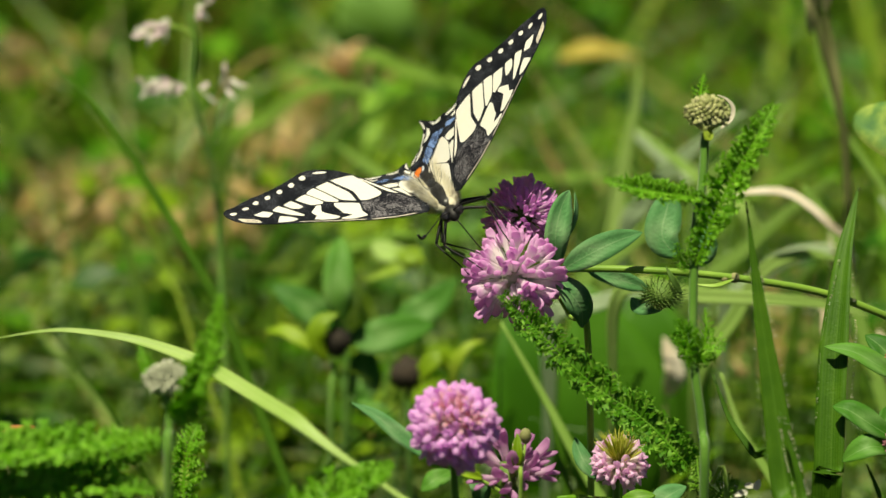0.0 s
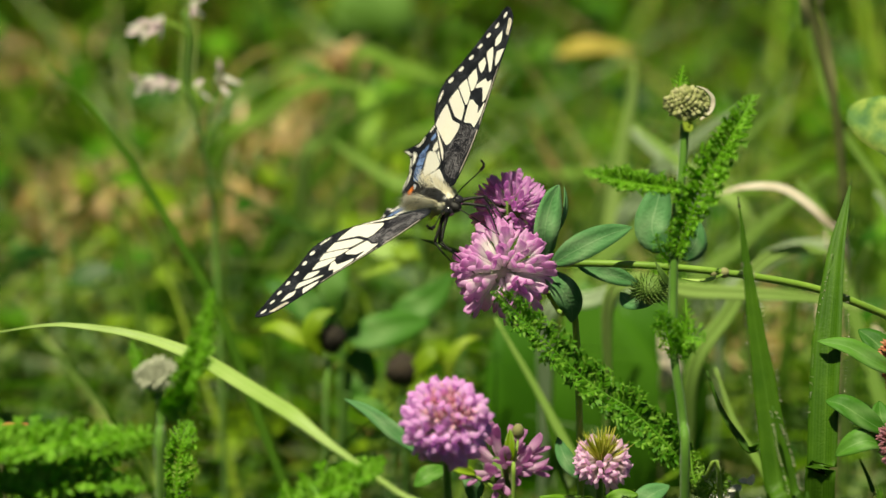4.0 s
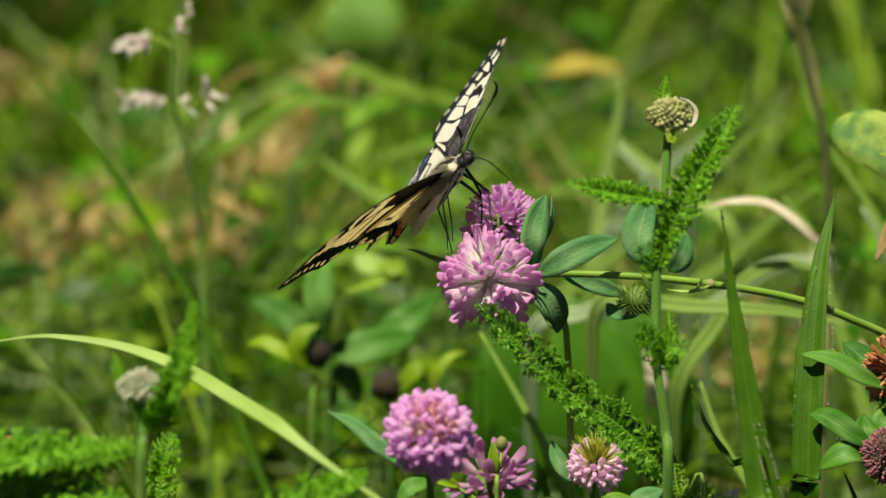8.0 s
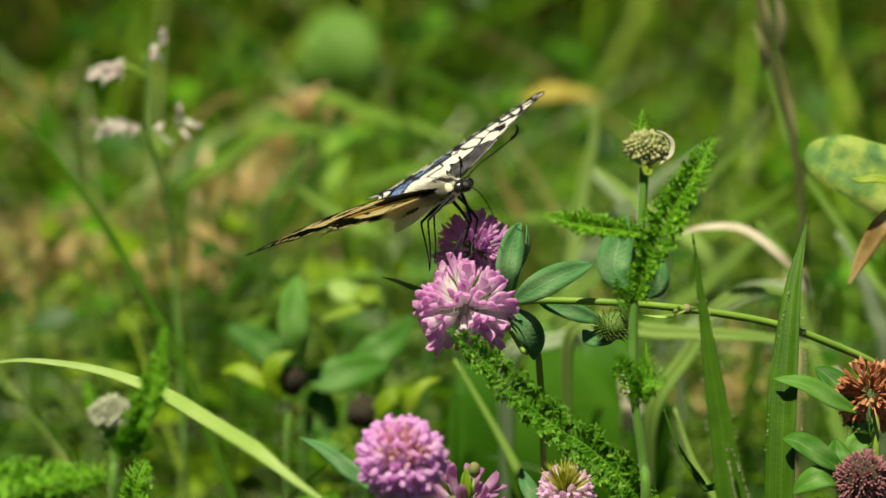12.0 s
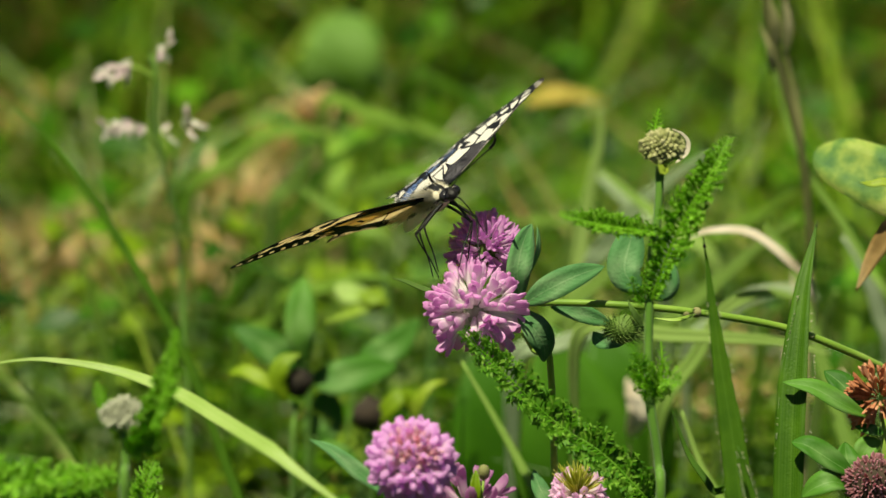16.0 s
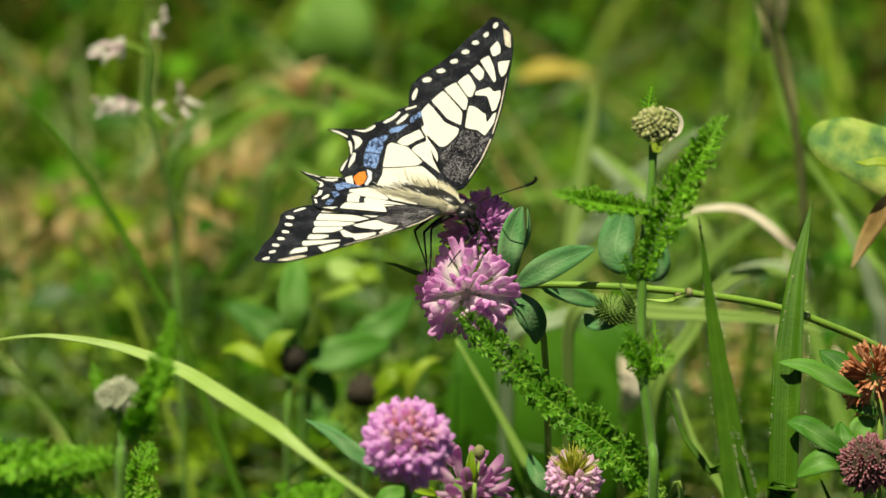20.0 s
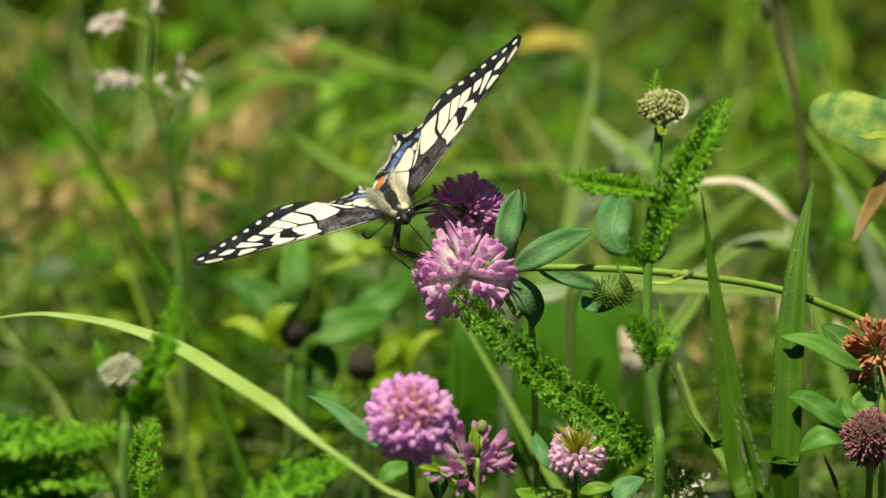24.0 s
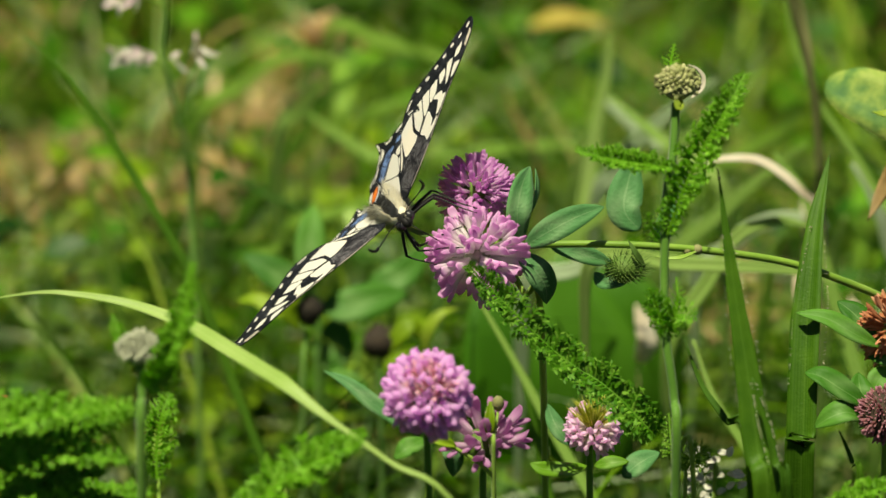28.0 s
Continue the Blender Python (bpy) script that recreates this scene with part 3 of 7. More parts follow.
def feather_data(points, width, facing, pairs, rng, droop=0.25, lobes=4, swell=None, broad=1.0):
    """A finely cut yarrow leaf: a rib with pairs of toothed leaflets that stand up from it."""
    line = curve(points, 10)
    facing = Vector(facing).normalized()
    pieces = [tube_data(points, 0.00045, 6, 8, 0.5)]
    m = len(line) - 1
    for j in range(pairs):
        s = (j + 0.5) / pairs
        i = min(int(s * m), m - 1)
        q = line[i].lerp(line[i + 1], s * m - i)
        d = (line[i + 1] - line[i]).normalized()
        u = d.cross(facing).normalized()
        w = u.cross(d)
        size = width / 2 * (swell(s) if swell else (0.55 + 0.6 * math.sin(math.pi * s ** 0.8)) * (1 - 0.5 * s ** 4))
        for sg in (-1, 1):
            way = (u * sg + d * rng.uniform(0.25, 0.75) + w * rng.uniform(0.0, 0.8)).normalized()
            tip = q + way * size * rng.uniform(0.65, 1.2)
            nrm = (d.cross(way)).normalized() * rng.choice((-1, 1))
            across = (d + w * rng.uniform(-0.4, 0.4)).normalized()
            v, f = [], []
            steps = 4
            for k in range(steps + 1):
                t = k / steps
                c = q.lerp(tip, t) + w * droop * size * math.sin(t * 2.2) * 0.4
                h = size * 0.08 * broad * (1 - t * 0.6)
                v += [c - across * h, c + nrm * h * 0.5, c + across * h, c - nrm * h * 0.3]
            for k in range(steps):
                a = k * 4
                for e in range(4):
                    f.append((a + e, a + (e + 1) % 4, a + 4 + (e + 1) % 4, a + 4 + e))
            f.append((steps * 4, steps * 4 + 1, steps * 4 + 2, steps * 4 + 3))
            pieces.append((v, f))
            for k in range(lobes):
                t = 0.22 + 0.78 * (k + 0.3) / lobes
                c = q.lerp(tip, t) + w * droop * size * math.sin(t * 2.2) * 0.4
                for sd in (-1, 1):
                    ln = size * 0.33 * (1.2 - 0.5 * t) * rng.uniform(0.5, 1.45)
                    e = (across * sd * rng.uniform(0.5, 1.0) + way * 0.6 + w * rng.uniform(-0.5, 0.9)).normalized()
                    b = e.cross(w).normalized() * ln * 0.14 * broad
                    h = w * ln * 0.12
                    pieces.append(([c - b, c + b, c + e * ln * 0.6 + b * 1.15, c + e * ln, c + e * ln * 0.6 - b * 1.15, c + e * ln * 0.5 - h],
                                   [(0, 1, 2, 3, 4), (1, 0, 5), (2, 1, 5), (3, 2, 5), (4, 3, 5), (0, 4, 5)]))
    return merged(pieces)


def feather(parent, points, width, facing, pairs, seed, mat="yarrow", name="feathery_leaf", label="", lobes=4, swell=None, broad=1.0):
    rng = random.Random(seed)
    return part(name, link_mesh(name, *feather_data(points, width, facing, pairs, rng, 0.25, lobes, swell, broad), G[mat], False), parent, label)


def bud_cluster(parent, centre, r, count, mat, seed, label="", flat=0.7):
    """A domed cluster of small round buds, each one a part."""
    rng = random.Random(seed)
    c = Vector(centre)
    up = parent.matrix_basis.inverted()
    me = link_mesh("bud", *ball_data((0, 0, 0), r * 0.14, 7, 5, 1.5, 0.07, rng), G[mat])
    for i in range(count):
        a, t = i * 2.39996, math.acos(1 - 1.3 * (i + 0.5) / count)
        w = Vector((math.sin(t) * math.cos(a), math.sin(t) * math.sin(a), math.cos(t)))
        m = Matrix.Translation(c + Vector((w.x, w.y, w.z * flat)) * r * rng.uniform(0.9, 1.1)) @ w.to_track_quat('Z', 'Y').to_matrix().to_4x4() @ Matrix.Scale(rng.uniform(0.6, 1.35), 4)
        part("bud", me, parent, "", "", up @ m)
    return part("bud_base", link_mesh("bud_base", *ball_data(c - Vector((0, 0, r * 0.15)), r * 0.85, 10, 6, 0.8), G[mat]), parent, label)


# ---- ground ----


def build_ground():
    rng = random.Random(3)
    n = 40
    verts, faces = [], []
    xs = [math.copysign(abs(k / 20) ** 3 * 90 + abs(k / 20) * 0.8, k) for k in range(-20, 21)]
    for y in xs:
        for x in xs:
            near = max(0, 1 - math.hypot(x, y) / 8)
            verts.append((x, y, noise.noise((x * 3, y * 3, 0)) * 0.012 * near - 0.006))
    for j in range(n):
        for i in range(n):
            a = j * (n + 1) + i
            faces.append((a, a + 1, a + n + 2, a + n + 1))
    tagged(new("ground", link_mesh("ground", verts, faces, G["soil"])), "dark soil with dry litter under the meadow grass", "ground", "", "structure")


def blades_mesh(name, count, spots, height, width, lean, mat, seed, steps=4):
    """Many thin curved blades in one mesh, for what nobody could count."""
    rs = np.random.RandomState(seed)
    base = spots(rs, count)
    h = rs.uniform(*height, count)
    w = rs.uniform(*width, count)
    az = rs.uniform(0, 2 * math.pi, count)
    bend = rs.uniform(*lean, count) * h
    turn = rs.uniform(0, 2 * math.pi, count)
    verts = np.zeros((count, steps + 1, 3, 3))
    for k in range(steps + 1):
        t = k / steps
        cx = base[:, 0] + np.cos(az) * bend * t ** 2
        cy = base[:, 1] + np.sin(az) * bend * t ** 2
        cz = base[:, 2] + h * (t - 0.28 * t ** 3 * np.minimum(1.5, bend / h))
        hw = w / 2 * (1 - t ** 2.2) + 0.0001
        for e, s in enumerate((-1, 0, 1)):
            verts[:, k, e, 0] = cx + np.cos(turn) * hw * s
            verts[:, k, e, 1] = cy + np.sin(turn) * hw * s
            verts[:, k, e, 2] = cz + (0 if s else -0.25) * hw
    per = (steps + 1) * 3
    idx = (np.arange(count) * per)[:, None, None]
    quads = np.array([[k * 3 + e, k * 3 + e + 1, k * 3 + e + 4, k * 3 + e + 3] for k in range(steps) for e in range(2)])
    faces = (idx + quads[None]).reshape(-1, 4)
    me = bpy.data.meshes.new(name)
    me.from_pydata(verts.reshape(-1, 3).tolist(), [], faces.tolist())
    me.polygons.foreach_set("use_smooth", [True] * len(me.polygons))
    me.materials.append(mat)
    return me


def leaves_mesh(name, count, spots, size, mat, seed):
    """Many small oval leaves, tilted at chance, in one mesh."""
    rs = random.Random(seed)
    at = spots(np.random.RandomState(seed), count)
    pieces = []
    for x, y, z in at:
        s = rs.uniform(*size)
        d = Vector((rs.uniform(-1, 1), rs.uniform(-1, 1), rs.uniform(-0.3, 0.5))).normalized()
        n = Vector((rs.uniform(-0.6, 0.6), rs.uniform(-0.9, 0.3), 1)).normalized()
        u = d.cross(n).normalized()
        c = Vector((x, y, z))
        rowsv = []
        for t, h in ((0, 0.03), (0.25, 0.24), (0.55, 0.3), (0.82, 0.2), (1, 0.02)):
            q = c + d * s * t - n * s * 0.25 * t * t
            rowsv += [q - u * h * s + n * h * s * 0.2, q, q + u * h * s + n * h * s * 0.2]
        pieces.append((rowsv, [(k * 3 + e, k * 3 + e + 1, k * 3 + e + 4, k * 3 + e + 3) for k in range(4) for e in range(2)]))
    return link_mesh(name, *merged(pieces), mat)


def field(x0, x1, y0, y1, z0=0.0, z1=0.0):
    def spots(rs, n):
        return np.stack([rs.uniform(x0, x1, n), rs.uniform(y0, y1, n), rs.uniform(z0, z1, n)], 1)
    return spots


def clumped(spots, size, cut):
    """The same spots, but gathered into tussocks with bare gaps between them."""
    def chosen(rs, n):
        p = spots(rs, n * 3)
        keep = [k for k, (x, y, z) in enumerate(p) if noise.noise((x / size, y / size, 7.7)) > cut]
        return p[(keep * (1 + n // max(1, len(keep))))[:n]]
    return chosen


def ring_field(x, y, spread, clear):
    """Spots thinning outwards from a centre, none within clear of it."""
    def spots(rs, n):
        p = rs.normal(0, spread, (n * 3, 2))
        p = p[np.maximum(np.abs(p[:, 0]), np.abs(p[:, 1]) * 0.8) > clear * rs.uniform(0.55, 1.0, n * 3)][:n]
        while len(p) < n:
            p = np.concatenate([p, p * 1.1])[:n]
        p = p + np.array([x, y])
        near = (np.abs(p[:, 0]) < 0.4) & (p[:, 1] < 0.1) & (p[:, 1] > -1.6)
        p[near, 0] = np.sign(p[near, 0] + 1e-9) * (0.45 + np.abs(p[near, 0]))
        return np.concatenate([p, np.zeros((n, 1))], 1)
    return spots


def patch_field(patches):
    """Spots gathered round a few centres (x, y, z, spread)."""
    def spots(rs, n):
        c = np.array(patches)[rs.randint(0, len(patches), n)]
        return c[:, :3] + rs.normal(0, 1, (n, 3)) * c[:, 3:4] * np.array([1, 1, 0.35])
    return spots


def build_meadow():
    back = field(-0.5, 0.5, 0.2, 1.7)
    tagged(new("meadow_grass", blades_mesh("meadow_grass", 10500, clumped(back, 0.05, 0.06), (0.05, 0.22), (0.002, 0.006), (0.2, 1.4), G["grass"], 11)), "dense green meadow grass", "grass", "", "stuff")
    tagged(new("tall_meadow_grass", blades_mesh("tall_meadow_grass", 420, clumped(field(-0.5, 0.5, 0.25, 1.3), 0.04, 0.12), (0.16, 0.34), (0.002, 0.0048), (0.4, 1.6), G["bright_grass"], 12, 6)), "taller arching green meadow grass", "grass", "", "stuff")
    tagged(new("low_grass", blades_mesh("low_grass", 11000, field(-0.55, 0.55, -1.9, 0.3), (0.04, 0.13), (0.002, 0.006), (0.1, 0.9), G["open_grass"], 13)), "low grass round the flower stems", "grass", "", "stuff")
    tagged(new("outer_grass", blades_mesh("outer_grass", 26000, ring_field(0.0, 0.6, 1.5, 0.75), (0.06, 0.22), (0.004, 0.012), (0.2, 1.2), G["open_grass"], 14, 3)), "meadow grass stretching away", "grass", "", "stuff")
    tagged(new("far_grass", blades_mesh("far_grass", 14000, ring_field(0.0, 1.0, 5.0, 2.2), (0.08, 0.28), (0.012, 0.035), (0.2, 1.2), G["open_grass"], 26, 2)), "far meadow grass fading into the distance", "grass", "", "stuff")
    tagged(new("dry_grass", blades_mesh("dry_grass", 1900, clumped(field(-0.5, 0.5, 0.38, 1.5), 0.06, 0.08), (0.04, 0.16), (0.002, 0.005), (0.5, 1.6), G["dead"], 15)), "dry straw-coloured grass among the green", "dry grass", "", "stuff")
    tagged(new("arching_grass", blades_mesh("arching_grass", 640, clumped(field(-0.24, 0.24, 0.2, 0.6), 0.026, 0.06), (0.12, 0.29), (0.0025, 0.006), (0.5, 1.9), G["bright_grass"], 19, 6)), "arching blades behind the flowers, coloured as if sunlit", "grass", "", "stuff")
    near = field(-0.26, 0.27, 0.13, 0.42)
    tagged(new("mixed_grass", blades_mesh("mixed_grass", 1000, clumped(near, 0.026, 0.06), (0.11, 0.29), (0.0016, 0.0038), (0.3, 1.8), G["mixed_grass"], 41, 7)), "mixed green and yellow blades behind the flowers", "grass", "", "stuff")
    # Same open field as the blades above; only the dark colour gives shade.
    tagged(new("shaded_grass", blades_mesh("shaded_grass", 420, clumped(near, 0.04, 0.05), (0.12, 0.27), (0.0018, 0.0040), (0.2, 1.5), G["dark_blade"], 42, 6)), "dark green blades, coloured as if in the shade", "grass", "", "stuff")
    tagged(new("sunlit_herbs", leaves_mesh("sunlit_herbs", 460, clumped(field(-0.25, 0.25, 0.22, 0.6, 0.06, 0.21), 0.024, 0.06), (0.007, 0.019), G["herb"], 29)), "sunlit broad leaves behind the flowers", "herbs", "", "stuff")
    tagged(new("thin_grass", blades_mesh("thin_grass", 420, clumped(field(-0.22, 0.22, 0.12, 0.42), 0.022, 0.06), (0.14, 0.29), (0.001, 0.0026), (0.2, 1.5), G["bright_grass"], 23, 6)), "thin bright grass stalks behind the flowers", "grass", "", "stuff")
    tagged(new("straw", blades_mesh("straw", 460, field(-0.24, 0.02, 0.16, 0.55), (0.08, 0.22), (0.0008, 0.002), (0.6, 1.9), G["dead"], 24, 6)), "bent straw-coloured stalks in the grass", "dry grass", "", "stuff")
    tagged(new("silvery_grass", blades_mesh("silvery_grass", 400, clumped(field(-0.2, 0.26, 0.14, 0.55), 0.024, 0.1), (0.09, 0.25), (0.002, 0.0055), (0.6, 1.9), G["glint_grass"], 27, 6)), "pale silvery-green blades, sun highlights in their colour", "grass", "", "stuff")
    tan = patch_field([(-0.0500, 0.35, 0.191, 0.007), (-0.1008, 0.35, 0.1754, 0.011), (-0.1136, 0.35, 0.1712, 0.009), (-0.0741, 0.35, 0.1632, 0.008), (-0.0299, 0.35, 0.2182, 0.004), (0.1061, 0.35, 0.1311, 0.010), (0.1118, 0.35, 0.1231, 0.010), (-0.0848, 0.39, 0.1463, 0.010), (-0.1427, 0.50, 0.1675, 0.010), (-0.0440, 0.45, 0.1657, 0.008), (-0.1207, 0.42, 0.1493, 0.012), (-0.0693, 0.42, 0.1493, 0.010), (-0.0283, 0.44, 0.1384, 0.010), (0.0950, 0.24, 0.1700, 0.009), (-0.0620, 0.33, 0.1800, 0.006), (-0.1300, 0.36, 0.1560, 0.009)])
    tagged(new("dry_tufts", blades_mesh("dry_tufts", 580, tan, (0.004, 0.013), (0.0015, 0.004), (0.4, 1.4), G["litter"], 16)), "pinkish-tan dry grass tufts", "dry grass", "", "stuff")
    # Pale tufts and yellow leaves brighten this side by colour, as sun flecks.
    tagged(new("pale_tufts", blades_mesh("pale_tufts", 330, clumped(field(-0.24, -0.01, 0.14, 0.42), 0.03, 0.05), (0.08, 0.19), (0.0025, 0.006), (0.5, 1.7), G["glint_grass"], 31, 6)), "pale tufts in the grass, coloured as if sunlit", "grass", "", "stuff")
    tagged(new("yellow_leaves", leaves_mesh("yellow_leaves", 190, clumped(field(-0.2, 0.03, 0.16, 0.42, 0.07, 0.19), 0.04, 0.0), (0.008, 0.018), G["lime_leaf"], 32)), "yellow-green leaves in the grass, added as bright sun flecks", "herbs", "", "stuff")
    tagged(new("meadow_herbs", leaves_mesh("meadow_herbs", 1000, field(-0.45, 0.45, 0.25, 1.4, 0.02, 0.17), (0.010, 0.026), G["herb"], 17)), "broad green herb leaves among the grass", "herbs", "", "stuff")
    tagged(new("low_herbs", leaves_mesh("low_herbs", 700, field(-0.2, 0.2, 0.03, 0.3, 0.02, 0.14), (0.01, 0.024), G["herb"], 18)), "clover leaves low in the grass", "herbs", "", "stuff")


# ---- clovers ----
FLORET = floret_mesh("floret", 0.0105, G["pink"], 1.5, 1.0)
FLORET_PURPLE = floret_mesh("purple_floret", 0.0105, G["purple"], 1.05, 0.5)
FLORET_VIOLET = floret_mesh("violet_floret", 0.0105, G["violet"], 1.9, 0.5)
FLORET_ROSE = floret_mesh("rose_floret", 0.0112, G["rose"], 1.85, 0.15)
FLORET_PALE = floret_mesh("pale_floret", 0.0075, G["palepink"], 1.35, 0.6)
FLORET_CREAM = floret_mesh("cream_floret", 0.0075, G["creampink"], 1.2, 0.2)
FLORET_MAUVE = floret_mesh("mauve_floret", 0.0045, G["mauve"], 0.55, 0.0)
FLORET_WILT = floret_mesh("wilted_floret", 0.0085, G["wilted"], 0.8, 0.2)


def main_clover():
    c = (0.0170, -0.0024, 0.2940)
    base = down((0.1477, 0.0295, 0.2395))
    ob = thing("red_clover", base, "pink red clover in full bloom on a long leaning stem", "clover", "clover flowers")
    stem(ob, [base, (base[0], base[1], 0.16), (0.1331, 0.0197, 0.2579), (0.1191, 0.0104, 0.2722), (0.1060, 0.0053, 0.2809), (0.0906, 0.0036, 0.2874), (0.0700, 0.0011, 0.2921), (0.0495, -0.0000, 0.2945), (0.0307, 0.0038, 0.2933), (0.0199, 0.0050, 0.2911)], 0.00105)
    part("node", link_mesh("node", *merged([ball_data((0.0700, 0.0011, 0.2921), 0.0014, 9, 6, 0.9), ball_data((0.0675, 0.0006, 0.2920), 0.0010, 8, 6, 1)]), G["node"]), ob, "pale swollen stem joint")
    leaf(ob, [(0.0696, 0.0000, 0.2920), (0.0650, -0.0033, 0.2918), (0.0596, -0.0022, 0.2918)], 0.0011, mat="stem", profile=lance, name="stipule", label="green papery stipule")
    clover_head(ob, c, (-0.05, -0.96, 0.30), 0.0130, 36, FLORET, 72, 124, rng=random.Random(5), spread=2.4)
    clover_head(ob, c, (-0.05, -0.96, 0.30), 0.0121, 19, FLORET, 42, 72, rng=random.Random(35), spread=2.6)
    clover_head(ob, c, (-0.05, -0.96, 0.30), 0.0098, 10, FLORET, 6, 40, rng=random.Random(15), spread=3.0)
    part("flower_core", link_mesh("flower_core", *ball_data(c, 0.0034, 12, 8), G["bud_grey"]), ob)
    leaf(ob, [(0.0273, 0.0023, 0.2948), (0.0268, 0.0020, 0.3022), (0.0282, 0.0064, 0.3078), (0.0303, 0.0109, 0.3108)], 0.0066, (0.3, -0.9, 0.2), fold=0.35)
    leaf(ob, [(0.0300, 0.0100, 0.2990), (0.0312, 0.0115, 0.3030), (0.0316, 0.0135, 0.3058), (0.0317, 0.0160, 0.3082)], 0.0022, (0.9, -0.4, 0.2), fold=0.6)
    leaf(ob, [(0.0286, 0.0000, 0.2946), (0.0345, -0.0033, 0.2997), (0.0412, -0.0030, 0.3031), (0.0476, -0.0004, 0.3044)], 0.0066, (0.1, -0.8, 0.6), fold=0.3)
    leaf(ob, [(0.0272, 0.0003, 0.2927), (0.0306, -0.0030, 0.2897), (0.0331, -0.0027, 0.2852), (0.0334, -0.0015, 0.2802)], 0.0072, (0.5, -0.7, 0.1), fold=0.3)
    leaf(ob, [(0.0348, 0.0035, 0.2926), (0.0403, 0.0049, 0.2908), (0.0458, 0.0061, 0.2884), (0.0497, 0.0075, 0.2865)], 0.0045, (0, -0.8, 0.5), fold=0.35)
    leaf(ob, [(0.0117, 0.0041, 0.2941), (0.0042, 0.0041, 0.2967), (0.0001, 0.0038, 0.2986), (-0.0030, 0.0032, 0.2997)], 0.0014, mat="sepal", profile=lance, name="bract")
    # the green side bud
    b = (0.0525, -0.0022, 0.2891)
    rng = random.Random(8)
    hairs = []
    for i in range(170):
        a, t = i * 2.4, math.acos(1 - 1.75 * (i + 0.5) / 170)
        w = Vector((math.sin(t) * math.cos(a) - 0.1, math.sin(t) * math.sin(a) - 0.25, math.cos(t) - 0.15)).normalized()
        p = Vector(b) + Vector((w.x * 1.35, w.y, w.z * 0.9)) * 0.0030
        hairs.append(tube_data([p, p + w * 0.0010, p + (w + Vector((0.5, 0, 0.35)) * rng.uniform(0.2, 1)) * 0.0023], 0.00017, 4, 2, 0.15))
    part("bud", link_mesh("bud", *ball_data(b, 0.0036, 12, 9, 0.95, 0.1, rng), G["sepal"]), ob, "unopened hairy green flower bud")
    part("bud_hairs", link_mesh("bud_hairs", *merged(hairs), G["sepal"]), ob, "stiff green bud hairs", "stuff")
    leaf(ob, [(0.0540, 0.0010, 0.2866), (0.0510, 0.0002, 0.2853), (0.0472, -0.0010, 0.2854), (0.0452, 0.0004, 0.2872)], 0.0052, (-0.35, -0.6, 0.75))
    leaf(ob, [(0.0569, -0.0040, 0.2901), (0.0548, -0.0046, 0.2940), (0.0531, -0.0034, 0.2969)], 0.0018, mat="sepal", profile=lance)
    leaf(ob, [(0.0572, 0.0178, 0.2907), (0.0534, 0.0197, 0.2952), (0.0546, 0.0241, 0.3008), (0.0567, 0.0283, 0.3058)], 0.0088, (0, -0.9, 0.3))
    leaf(ob, [(0.0607, 0.0171, 0.2888), (0.0638, 0.0186, 0.2926), (0.0649, 0.0225, 0.2970)], 0.006, (0.4, -0.9, 0.3))
    return ob


def rear_clover():
    c = (0.0195, 0.0188, 0.3010)
    base = down((0.0355, 0.0175, 0.2631))
    ob = thing("red_clover", base, "darker purple clover head touching the pink one", "clover", "clover flowers")
    stem(ob, [base, (base[0] + 0.002, base[1], 0.15), (0.0352, 0.0017, 0.2722), (0.0309, 0.0051, 0.2804), (0.0248, 0.0110, 0.2898), (0.0207, 0.0174, 0.2976)], 0.0009)
    clover_head(ob, c, (-0.1, -0.35, 0.93), 0.0100, 74, FLORET_PURPLE, 5, 112, rng=random.Random(6))
    part("flower_core", link_mesh("flower_core", *ball_data(c, 0.004, 12, 8), G["sepal"]), ob)
    return ob


def simple_clover(centre, axis, radius, count, mesh, seed, label, lo=5, hi=120, foot=(0, 0), group="clover flowers"):
    base = down(centre, *foot)
    ob = thing("red_clover", base, label, "clover", group)
    a = Vector(axis).normalized()
    c = Vector(centre)
    stem(ob, [base, Vector(base).lerp(c, 0.5) + Vector((0.004, 0.002, 0)), c - a * radius * 0.9 - Vector((0, 0, 0.012)), c - a * radius * 0.3], 0.001, "dark_stem")
    clover_head(ob, centre, axis, radius, count, mesh, lo, hi, rng=random.Random(seed))
    part("flower_core", link_mesh("flower_core", *ball_data(centre, radius * 0.38, 12, 8), G["sepal"]), ob)
    return ob


